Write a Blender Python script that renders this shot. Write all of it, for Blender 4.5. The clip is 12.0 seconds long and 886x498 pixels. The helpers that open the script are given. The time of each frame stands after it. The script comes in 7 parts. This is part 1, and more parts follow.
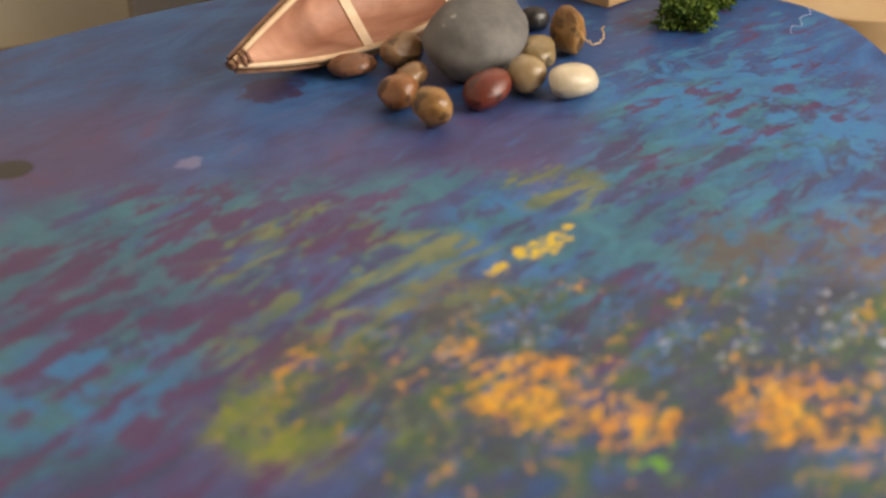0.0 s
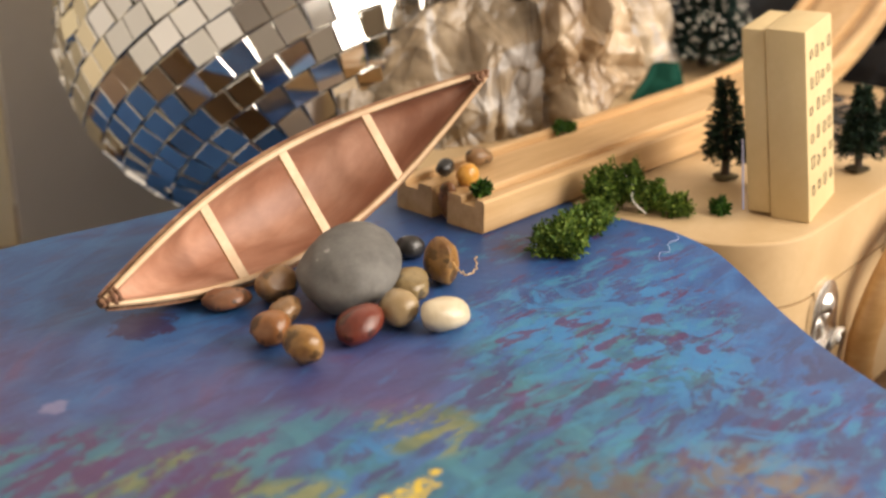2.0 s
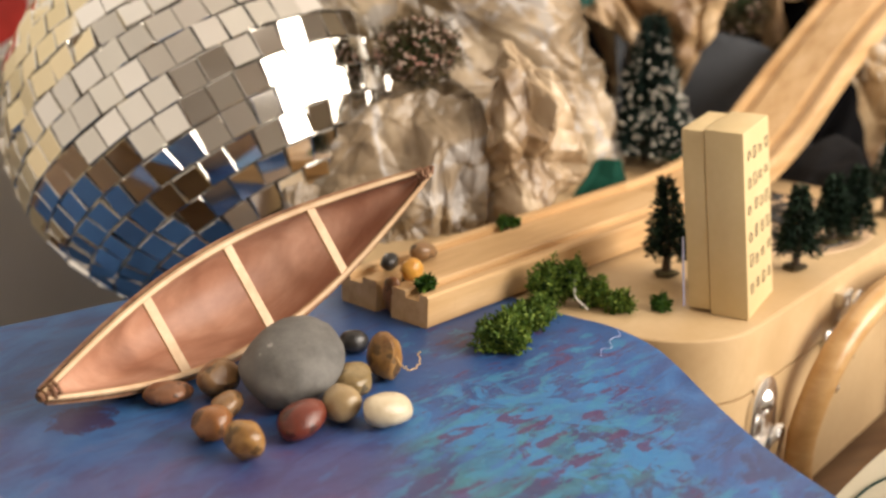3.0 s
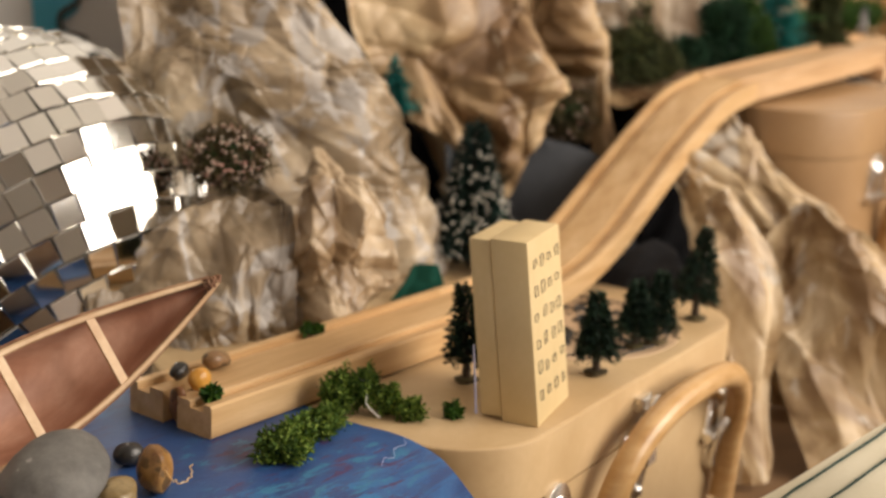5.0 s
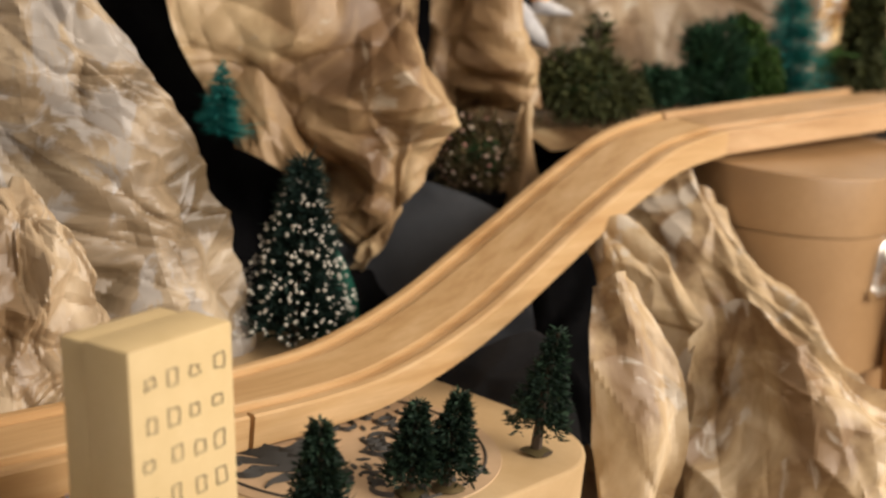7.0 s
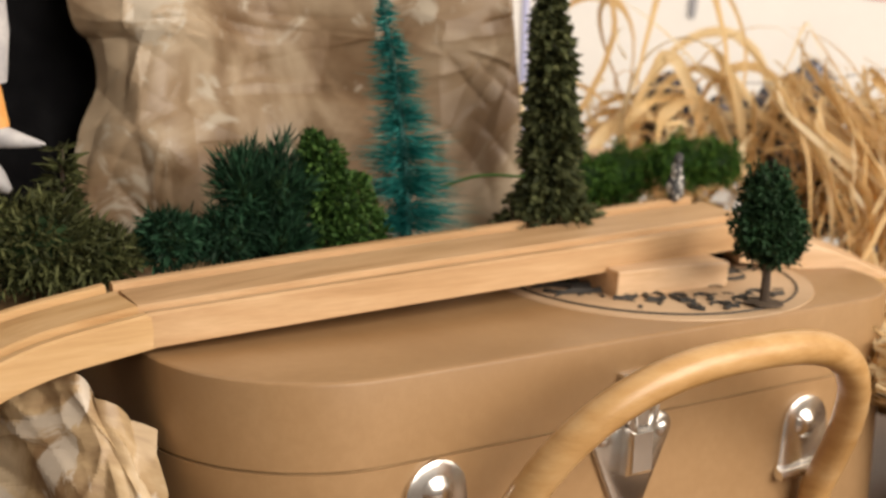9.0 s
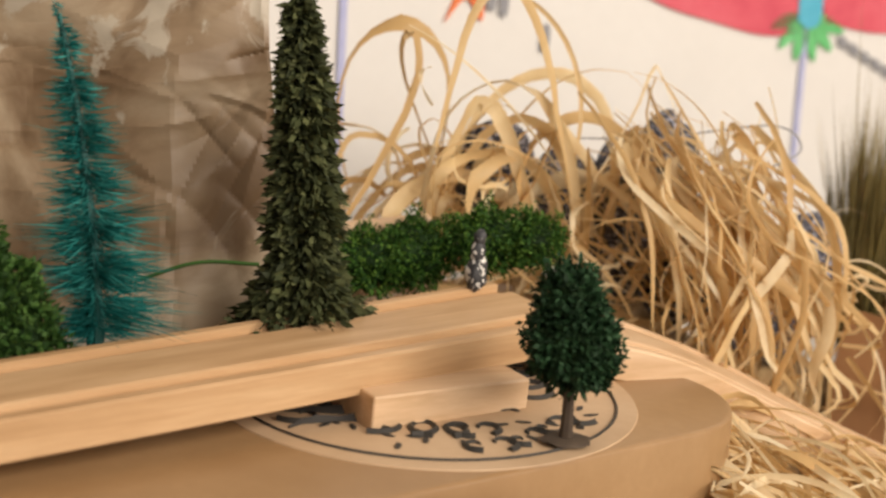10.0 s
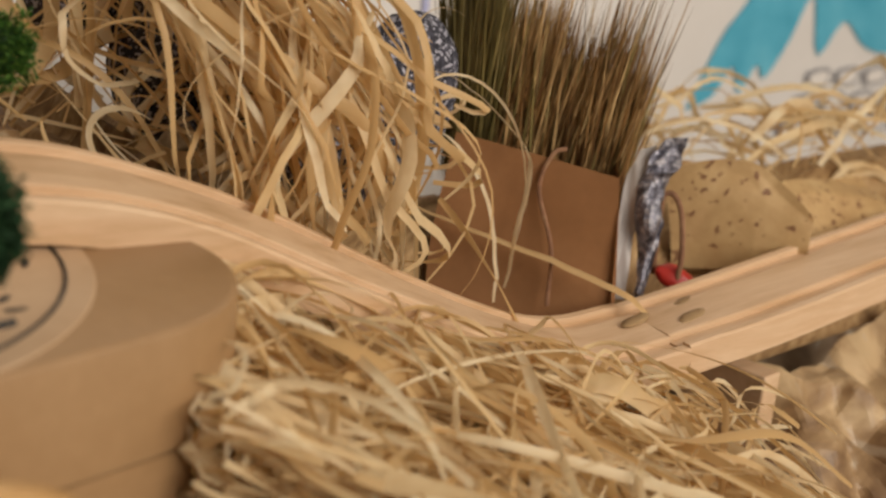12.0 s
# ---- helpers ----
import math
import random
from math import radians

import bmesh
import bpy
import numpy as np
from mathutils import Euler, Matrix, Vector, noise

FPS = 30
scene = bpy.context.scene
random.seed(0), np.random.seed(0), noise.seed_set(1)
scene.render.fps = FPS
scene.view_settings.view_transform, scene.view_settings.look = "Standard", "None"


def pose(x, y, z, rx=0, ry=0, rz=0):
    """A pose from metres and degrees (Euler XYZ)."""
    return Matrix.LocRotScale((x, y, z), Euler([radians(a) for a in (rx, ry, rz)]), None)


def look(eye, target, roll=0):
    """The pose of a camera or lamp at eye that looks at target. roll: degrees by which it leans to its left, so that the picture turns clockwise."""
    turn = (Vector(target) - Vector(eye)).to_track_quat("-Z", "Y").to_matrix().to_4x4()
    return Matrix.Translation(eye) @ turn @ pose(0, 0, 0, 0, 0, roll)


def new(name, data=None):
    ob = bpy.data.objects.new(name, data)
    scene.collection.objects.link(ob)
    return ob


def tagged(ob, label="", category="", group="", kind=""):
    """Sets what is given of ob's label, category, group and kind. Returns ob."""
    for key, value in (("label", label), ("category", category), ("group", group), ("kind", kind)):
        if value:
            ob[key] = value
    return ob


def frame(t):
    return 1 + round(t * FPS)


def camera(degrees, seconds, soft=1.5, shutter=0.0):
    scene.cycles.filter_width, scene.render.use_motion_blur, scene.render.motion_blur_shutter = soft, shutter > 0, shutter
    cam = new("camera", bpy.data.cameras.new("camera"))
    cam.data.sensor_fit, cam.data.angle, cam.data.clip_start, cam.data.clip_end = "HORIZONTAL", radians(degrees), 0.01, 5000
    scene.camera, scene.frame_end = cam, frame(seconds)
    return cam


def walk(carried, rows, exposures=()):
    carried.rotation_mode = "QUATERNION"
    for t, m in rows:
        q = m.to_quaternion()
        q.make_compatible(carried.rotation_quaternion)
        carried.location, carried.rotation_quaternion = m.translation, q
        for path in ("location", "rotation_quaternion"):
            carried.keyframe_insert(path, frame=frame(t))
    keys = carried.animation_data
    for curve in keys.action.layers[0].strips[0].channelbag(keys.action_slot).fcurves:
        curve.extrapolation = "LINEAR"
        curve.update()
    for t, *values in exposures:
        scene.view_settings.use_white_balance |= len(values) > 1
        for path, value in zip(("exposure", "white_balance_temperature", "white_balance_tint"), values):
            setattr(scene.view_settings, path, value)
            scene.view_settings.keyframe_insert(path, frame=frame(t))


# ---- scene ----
# One dm of the plan is S metres; all places below are in dm, with the track's loose end near the origin.
S = 0.1
cam = camera(36.5, 12.0, soft=2.5)
PATH = [
    (0, (-0.20849, -0.45181, 0.16463), (-0.06870, -0.03725, -0.07743), -0.94),
    (0.5, (-0.20301, -0.44933, 0.16859), (-0.06145, -0.02773, -0.05991), -1.26),
    (1, (-0.20039, -0.44715, 0.17276), (-0.04513, -0.02192, -0.03954), -0.59),
    (1.5, (-0.19731, -0.44738, 0.17551), (-0.02585, -0.01997, -0.01923), -0.23),
    (2, (-0.19600, -0.45002, 0.18073), (-0.01395, -0.02139, -0.00130), 0.16),
    (2.5, (-0.19615, -0.45146, 0.18325), (-0.00455, -0.02036, 0.01758), 0.95),
    (4.5, (-0.18485, -0.45817, 0.18681), (0.05611, -0.03770, 0.06374), 1.78),
    (5, (-0.15589, -0.47232, 0.19094), (0.08349, -0.04886, 0.07528), 2.40),
    (5.5, (-0.11279, -0.48900, 0.19022), (0.10647, -0.05358, 0.07915), 2.45),
    (6, (-0.06955, -0.46478, 0.18491), (0.13614, -0.02423, 0.06827), 2.65),
    (6.5, (-0.00480, -0.41637, 0.18409), (0.19196, 0.02928, 0.07147), 4.66),
    (6.7, (0.02271, -0.39830, 0.18229), (0.21993, 0.04734, 0.07042), 5.45),
    (8.3, (0.33950, -0.27963, 0.20601), (0.45010, 0.19383, 0.08938), 1.95),
    (8.5, (0.38611, -0.27106, 0.20913), (0.49272, 0.20675, 0.10750), 1.38),
    (9, (0.47120, -0.25490, 0.20641), (0.56837, 0.22772, 0.11900), 1.70),
    (9.5, (0.52198, -0.20576, 0.20993), (0.62141, 0.27798, 0.13172), 2.34),
    (10, (0.56939, -0.12916, 0.21628), (0.69239, 0.34871, 0.13563), 3.30),
    (10.5, (0.60633, -0.07594, 0.20799), (0.74535, 0.39314, 0.10489), 3.70),
    (11, (0.64438, -0.04573, 0.20378), (0.80594, 0.41109, 0.08046), 3.64),
    (11.5, (0.66496, -0.02037, 0.20223), (0.85558, 0.42298, 0.07144), 4.32),
    (12, (0.68767, -0.02031, 0.20527), (0.90231, 0.40653, 0.05785), 5.51),
]
walk(cam, [(t, look(eye, target, roll)) for t, eye, target, roll in PATH],
     exposures=[(0, 0.22), (1.5, 0.44), (2.5, 0.5), (4.5, 0.1), (6, -0.07), (9.0, -0.28), (10.5, -0.48), (11.5, -0.76), (12, -0.95)])
# the lens is focused half a metre ahead and stays so
cam.data.dof.use_dof = True
cam.data.dof.focus_distance = 0.47
cam.data.dof.aperture_fstop = 9.5

# ---- light: an evening room with a bright window behind the camera's right shoulder and a warm lamp at the right
world = bpy.data.worlds.new("room_dusk")
world.use_nodes = True
world.node_tree.nodes["Background"].inputs[0].default_value = (1.0, 0.86, 0.7, 1)
world.node_tree.nodes["Background"].inputs[1].default_value = 0.25
scene.world = world


def area_lamp(name, at, target, wide, high, watts, colour):
    lamp = bpy.data.lights.new(name, "AREA")
    lamp.shape, lamp.size, lamp.size_y, lamp.energy, lamp.color = "RECTANGLE", wide, high, watts, colour
    ob = new(name, lamp)
    ob.matrix_world = look([v * S for v in at], [v * S for v in target])
    return ob


area_lamp("window_light", (13.5, -11.0, 8.5), (3.5, 2, 0.5), 1.35, 1.0, 46, (1.0, 0.90, 0.79))
area_lamp("side_lamp_light", (15.5, -3.5, 5.5), (7.0, 3.2, 1.0), 0.7, 0.7, 9, (1.0, 0.88, 0.74))


# ---- materials
def nodes_of(name):
    m = bpy.data.materials.new(name)
    m.use_nodes = True
    return m, m.node_tree, m.node_tree.nodes["Principled BSDF"]


def noise_node(nt, scale, detail=6.0, rough=0.55, stretch=(1, 1, 1), turn=(0, 0, 0), kind="noise", distortion=0.0):
    co = nt.nodes.new("ShaderNodeTexCoord")
    mp = nt.nodes.new("ShaderNodeMapping")
    mp.vector_type = "TEXTURE"
    mp.inputs["Scale"].default_value = [1 / q for q in stretch]
    mp.inputs["Rotation"].default_value = [radians(a) for a in turn]
    nt.links.new(co.outputs["Object"], mp.inputs["Vector"])
    if kind == "voronoi":
        n = nt.nodes.new("ShaderNodeTexVoronoi")
        n.feature = "DISTANCE_TO_EDGE"
        n.inputs["Scale"].default_value = scale
        nt.links.new(mp.outputs[0], n.inputs["Vector"])
        return n.outputs["Distance"]
    n = nt.nodes.new("ShaderNodeTexNoise")
    n.inputs["Scale"].default_value = scale
    n.inputs["Detail"].default_value = detail
    n.inputs["Roughness"].default_value = rough
    n.inputs["Distortion"].default_value = distortion
    nt.links.new(mp.outputs[0], n.inputs["Vector"])
    return n.outputs["Fac"]


def ramp(nt, fac, stops):
    r = nt.nodes.new("ShaderNodeValToRGB")
    while len(r.color_ramp.elements) < len(stops):
        r.color_ramp.elements.new(0.5)
    for e, (p, c) in zip(r.color_ramp.elements, stops):
        e.position, e.color = p, (*c, 1)
    nt.links.new(fac, r.inputs["Fac"])
    return r.outputs["Color"]


def mix(nt, fac, a, b, mode="MIX"):
    n = nt.nodes.new("ShaderNodeMix")
    n.data_type, n.blend_type = "RGBA", mode
    for sock, v in ((n.inputs["Factor"], fac), (n.inputs["A"], a), (n.inputs["B"], b)):
        if isinstance(v, (int, float)):
            sock.default_value = v
        elif isinstance(v, tuple):
            sock.default_value = (*v, 1)
        else:
            nt.links.new(v, sock)
    return n.outputs["Result"]


def band(nt, fac, lo, hi):
    n = nt.nodes.new("ShaderNodeMapRange")
    n.interpolation_type = "SMOOTHSTEP"
    n.inputs["From Min"].default_value, n.inputs["From Max"].default_value = lo, hi
    nt.links.new(fac, n.inputs["Value"])
    return n.outputs["Result"]


def bumped(nt, bsdf, heights, strength=0.3, distance=0.0005):
    prev = None
    for h, s in heights:
        b = nt.nodes.new("ShaderNodeBump")
        b.inputs["Strength"].default_value = s * strength
        b.inputs["Distance"].default_value = distance
        nt.links.new(h, b.inputs["Height"])
        if prev:
            nt.links.new(prev, b.inputs["Normal"])
        prev = b.outputs["Normal"]
    nt.links.new(prev, bsdf.inputs["Normal"])


def surface(name, dark, mid, light, coarse=25, fine=220, rough=0.6, bump=0.3, stretch=(1, 1, 1), turn=(0, 0, 0), metal=0.0, vary=0.0, spots=None, sheen=0.5):
    """A plain material: two scales of mottling, relief, and if asked for a change of tone from object to object."""
    m, nt, bsdf = nodes_of(name)
    a = noise_node(nt, coarse, 5, 0.6, stretch, turn)
    b = noise_node(nt, fine, 6, 0.65, stretch, turn)
    col = ramp(nt, a, ((0.3, dark), (0.5, mid), (0.72, light)))
    col = mix(nt, band(nt, b, 0.3, 0.75), mix(nt, 0.3, col, dark), col)
    if spots:
        c = noise_node(nt, spots[1], 2, 0.5)
        col = mix(nt, band(nt, c, spots[2], spots[2] + 0.06), col, spots[0])
    if vary:
        oi = nt.nodes.new("ShaderNodeObjectInfo")
        hs = nt.nodes.new("ShaderNodeHueSaturation")
        mr = nt.nodes.new("ShaderNodeMapRange")
        mr.inputs["To Min"].default_value, mr.inputs["To Max"].default_value = 1 - vary, 1 + vary
        nt.links.new(oi.outputs["Random"], mr.inputs["Value"])
        nt.links.new(mr.outputs[0], hs.inputs["Value"])
        nt.links.new(col, hs.inputs["Color"])
        col = hs.outputs["Color"]
    nt.links.new(col, bsdf.inputs["Base Color"])
    bsdf.inputs["Roughness"].default_value = rough
    bsdf.inputs["Metallic"].default_value = metal
    bsdf.inputs["Specular IOR Level"].default_value = sheen
    bumped(nt, bsdf, ((a, 0.6), (b, 1.0)), bump)
    return m


def foliage(name, dark, mid, light, rough=0.7, thin=0.0):
    """Leaf material: each loose blade has its own tone."""
    m, nt, bsdf = nodes_of(name)
    g = nt.nodes.new("ShaderNodeNewGeometry")
    oi = nt.nodes.new("ShaderNodeObjectInfo")
    both = nt.nodes.new("ShaderNodeMath")
    nt.links.new(g.outputs["Random Per Island"], both.inputs[0])
    nt.links.new(oi.outputs["Random"], both.inputs[1])
    part_of = nt.nodes.new("ShaderNodeMath")
    part_of.operation = "FRACT"
    nt.links.new(both.outputs[0], part_of.inputs[0])
    col = ramp(nt, part_of.outputs[0], ((0.1, dark), (0.5, mid), (0.95, light)))
    n = noise_node(nt, 60, 3)
    col = mix(nt, band(nt, n, 0.35, 0.65), mix(nt, 0.5, col, dark), col)
    nt.links.new(col, bsdf.inputs["Base Color"])
    bsdf.inputs["Roughness"].default_value = rough
    bsdf.inputs["Specular IOR Level"].default_value = 0.25
    if thin:
        # light shines through the thin fibre
        glow = nt.nodes.new("ShaderNodeBsdfTranslucent")
        nt.links.new(col, glow.inputs["Color"])
        both = nt.nodes.new("ShaderNodeMixShader")
        both.inputs["Fac"].default_value = thin
        nt.links.new(bsdf.outputs[0], both.inputs[1])
        nt.links.new(glow.outputs[0], both.inputs[2])
        nt.links.new(both.outputs[0], nt.nodes["Material Output"].inputs["Surface"])
    return m



def crumpled_paper(name, dark, mid, light, grey, greyness=0.5, rough=0.36):
    """Thin waxed wrapping paper: noise mottles it brown, tan and pale with grey patches, and the film on it shines."""
    m, nt, bsdf = nodes_of(name)
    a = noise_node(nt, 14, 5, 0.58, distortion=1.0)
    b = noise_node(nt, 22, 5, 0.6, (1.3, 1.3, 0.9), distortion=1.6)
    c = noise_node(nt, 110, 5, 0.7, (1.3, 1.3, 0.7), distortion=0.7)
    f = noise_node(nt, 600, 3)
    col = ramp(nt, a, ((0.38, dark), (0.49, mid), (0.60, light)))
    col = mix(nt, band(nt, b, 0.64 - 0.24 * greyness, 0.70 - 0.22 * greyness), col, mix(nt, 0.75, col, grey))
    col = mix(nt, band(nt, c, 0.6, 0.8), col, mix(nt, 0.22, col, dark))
    nt.links.new(col, bsdf.inputs["Base Color"])
    gloss = nt.nodes.new("ShaderNodeMapRange")
    gloss.inputs["To Min"].default_value, gloss.inputs["To Max"].default_value = rough, rough + 0.24
    nt.links.new(c, gloss.inputs["Value"])
    nt.links.new(gloss.outputs[0], bsdf.inputs["Roughness"])
    bsdf.inputs["Specular IOR Level"].default_value = 0.55
    bsdf.inputs["Coat Weight"].default_value = 0.05
    bsdf.inputs["Coat Roughness"].default_value = 0.25
    bumped(nt, bsdf, ((b, 0.08), (c, 0.12), (f, 0.04)), 1.0, 0.0010)
    return m


def painted_board(name):
    """Layers of acrylic dragged across a board: blues behind, violet and teal streaks, olive and orange dry-brush in front."""
    m, nt, bsdf = nodes_of(name)
    geo = nt.nodes.new("ShaderNodeTexCoord")

    def spot(x, y, r0, r1):
        d = nt.nodes.new("ShaderNodeVectorMath")
        d.operation = "DISTANCE"
        d.inputs[1].default_value = (x * S, y * S, 0)
        nt.links.new(geo.outputs["Object"], d.inputs[0])
        return band(nt, d.outputs["Value"], r1 * S, r0 * S)

    def times(a, b):
        n = nt.nodes.new("ShaderNodeMath")
        n.operation = "MULTIPLY"
        for i, v in enumerate((a, b)):
            if isinstance(v, (int, float)):
                n.inputs[i].default_value = v
            else:
                nt.links.new(v, n.inputs[i])
        return n.outputs[0]

    def most(*some):
        out = some[0]
        for s in some[1:]:
            n = nt.nodes.new("ShaderNodeMath")
            n.operation = "MAXIMUM"
            nt.links.new(out, n.inputs[0])
            nt.links.new(s, n.inputs[1])
            out = n.outputs[0]
        return out

    streak = lambda sc, turn, dis=0.8, long=3.2, det=8: noise_node(nt, sc, det, 0.66, (1, long, 1), (0, 0, turn), distortion=dis)  # noqa: E731
    soft, soft2 = noise_node(nt, 11, 5, 0.55, distortion=0.5), noise_node(nt, 17, 7, 0.62, (1, 1.8, 1), (0, 0, 34), distortion=1.1)
    s1, s2, s3 = streak(28, 34, 0.4), streak(36, 30, 0.5, 3.6, 9), streak(42, 38, 0.4, 3.8, 9)
    s4, fine = streak(90, 28, 0.6, 2.2), noise_node(nt, 300, 5, 0.7, distortion=0.5)
    blob, blob2 = noise_node(nt, 48, 9, 0.72, distortion=0.8), noise_node(nt, 30, 9, 0.7, distortion=1.4)
    dry = noise_node(nt, 190, 9, 0.8, (1, 1.7, 1), (0, 0, 34), distortion=0.9)
    crumb = noise_node(nt, 95, 9, 0.8, (1, 1.4, 1), (0, 0, 34), distortion=1.4)

    def dab(x, y, r, rag=0.5):
        """A daub of paint with a ragged edge."""
        d = nt.nodes.new("ShaderNodeVectorMath")
        d.operation = "DISTANCE"
        d.inputs[1].default_value = (x * S, y * S, 0)
        nt.links.new(geo.outputs["Object"], d.inputs[0])
        n = nt.nodes.new("ShaderNodeMath")
        n.operation = "MULTIPLY_ADD"
        n.inputs[1].default_value = 4 * rag * r * S
        nt.links.new(crumb, n.inputs[0])
        nt.links.new(d.outputs["Value"], n.inputs[2])
        edge = r * S * (1 + 2 * rag)
        return band(nt, n.outputs[0], edge + 0.0006, edge - 0.0006)

    # smooth blues with violet haze behind
    col = ramp(nt, soft2, ((0.3, (0.014, 0.045, 0.17)), (0.5, (0.032, 0.115, 0.33)), (0.68, (0.055, 0.20, 0.47))))
    haze = most(spot(-1.85, -1.65, 0.3, 0.7), spot(-1.75, -2.15, 0.2, 0.55), spot(-0.45, -1.5, 0.05, 0.5), spot(-1.38, -1.2, 0.2, 0.75), spot(-1.85, -0.85, 0.2, 0.7), spot(-2.4, -1.0, 0.3, 0.9), spot(-0.8, -1.15, 0.1, 0.5))
    col = mix(nt, times(band(nt, soft, 0.28, 0.55), times(haze, 0.85)), col, (0.10, 0.06, 0.165))
    col = mix(nt, times(band(nt, soft2, 0.55, 0.66), times(haze, 0.6)), col, (0.13, 0.05, 0.14))
    col = mix(nt, times(band(nt, s2, 0.50, 0.60), 0.42), col, (0.06, 0.04, 0.13))
    col = mix(nt, times(band(nt, s3, 0.42, 0.34), 0.4), col, (0.05, 0.19, 0.42))
    # deeper navy between the pebbles and the moss
    col = mix(nt, times(band(nt, soft2, 0.36, 0.6), times(most(spot(0.1, -0.3, 0.25, 0.75), spot(-0.5, -0.1, 0.1, 0.5)), 0.7)), col, (0.018, 0.04, 0.155))
    # dusky streaks and teal patches in front
    near = most(spot(-1.6, -2.2, 0.5, 1.0), spot(-0.8, -2.3, 0.6, 1.1), spot(0.0, -1.6, 0.4, 0.95), spot(-1.9, -1.6, 0.2, 0.55))
    col = mix(nt, times(band(nt, s1, 0.47, 0.53), times(near, 0.85)), col, mix(nt, soft, (0.025, 0.045, 0.12), (0.07, 0.06, 0.16)))
    front = most(spot(-1.57, -1.6, 0.2, 0.75), spot(-1.15, -1.7, 0.15, 0.75), spot(-0.45, -1.8, 0.2, 0.5), spot(-1.94, -1.4, 0.1, 0.6), spot(-0.1, -1.25, 0.1, 0.6), spot(-2.2, -1.9, 0.2, 0.6), spot(-1.07, -2.0, 0.1, 0.35))
    col = mix(nt, times(band(nt, s2, 0.46, 0.50), times(band(nt, front, 0.2, 0.7), 0.66)), col, ramp(nt, blob, ((0.38, (0.015, 0.12, 0.21)), (0.6, (0.05, 0.27, 0.32)))))
    col = mix(nt, times(band(nt, blob2, 0.49, 0.53), most(spot(0.12, -1.35, 0.15, 0.5), spot(-0.1, -0.95, 0.1, 0.42), spot(0.02, -1.95, 0.05, 0.35), spot(-2.06, -2.0, 0.1, 0.3), spot(-0.95, -1.56, 0.04, 0.2), spot(-1.48, -2.35, 0.03, 0.16), spot(0.3, -0.9, 0.05, 0.35))), col, mix(nt, blob, (0.02, 0.13, 0.40), (0.05, 0.28, 0.52)))
    olive = most(spot(-1.5, -1.54, 0.1, 0.35), spot(-1.22, -1.8, 0.1, 0.32), spot(-1.5, -1.95, 0.1, 0.4), spot(-1.6, -2.25, 0.1, 0.35), spot(-0.73, -1.48, 0.03, 0.24))
    col = mix(nt, times(band(nt, s2, 0.485, 0.53), times(band(nt, olive, 0.15, 0.6), 0.9)), col, ramp(nt, blob, ((0.4, (0.10, 0.15, 0.085)), (0.62, (0.25, 0.26, 0.10)))))
    # plum dragged across
    plum = most(spot(-1.78, -1.95, 0.25, 0.5), spot(-1.95, -1.95, 0.15, 0.4), spot(-1.72, -2.22, 0.1, 0.35), spot(-1.36, -1.48, 0.05, 0.25), spot(-2.3, -1.7, 0.2, 0.6), spot(-2.0, -2.2, 0.2, 0.5), spot(-0.85, -2.17, 0.1, 0.32), spot(-1.75, -1.32, 0.0, 0.4))
    col = mix(nt, times(band(nt, mix(nt, 0.25, s3, crumb), 0.50, 0.53), times(band(nt, plum, 0.15, 0.5), 0.92)), col, mix(nt, blob, (0.05, 0.018, 0.09), (0.14, 0.05, 0.17)))
    s5 = streak(62, 22, 0.5, 3.0, 10)
    side = most(spot(-0.15, -1.45, 0.2, 0.6), spot(0.1, -1.0, 0.2, 0.6), spot(0.2, -2.0, 0.1, 0.6), spot(0.4, -0.6, 0.1, 0.4), spot(0.05, -0.3, 0.0, 0.25))
    col = mix(nt, times(band(nt, s5, 0.455, 0.43), times(band(nt, side, 0.1, 0.5), 0.65)), col, mix(nt, blob, (0.025, 0.17, 0.36), (0.06, 0.31, 0.44)))
    col = mix(nt, times(band(nt, mix(nt, 0.3, s5, soft2), 0.545, 0.575), times(band(nt, side, 0.15, 0.5), 0.85)), col, mix(nt, blob, (0.045, 0.02, 0.09), (0.12, 0.05, 0.15)))
    col = mix(nt, times(dab(-1.31, -0.5, 0.10, 0.9), 0.8), col, (0.05, 0.012, 0.06))
    tan = most(spot(-0.15, -2.17, 0.15, 0.42), spot(-0.43, -1.97, 0.08, 0.28), spot(-1.2, -2.0, 0.05, 0.25))
    col = mix(nt, times(band(nt, crumb, 0.44, 0.54), times(tan, 0.75)), col, ramp(nt, soft, ((0.4, (0.13, 0.09, 0.055)), (0.6, (0.27, 0.18, 0.07)))))
    leaf = most(spot(-0.77, -2.47, 0.1, 0.3), spot(-1.68, -2.25, 0.04, 0.22), spot(-1.32, -2.4, 0.05, 0.25), spot(-0.2, -2.6, 0.1, 0.5))
    col = mix(nt, times(band(nt, crumb, 0.46, 0.52), times(band(nt, leaf, 0.1, 0.5), 0.95)), col, ramp(nt, blob2, ((0.4, (0.03, 0.11, 0.05)), (0.6, (0.20, 0.26, 0.03)))))
    col = mix(nt, times(band(nt, dry, 0.54, 0.57), most(spot(-1.73, -2.29, 0.03, 0.2), spot(-0.75, -1.48, 0.0, 0.09), spot(-1.35, -2.45, 0.0, 0.2))), col, (0.40, 0.34, 0.03))
    # dark green and indigo scraped through the front
    scrape = most(spot(-1.1, -2.4, 0.3, 0.62), spot(-0.6, -2.5, 0.2, 0.6), spot(-1.45, -2.2, 0.1, 0.35))
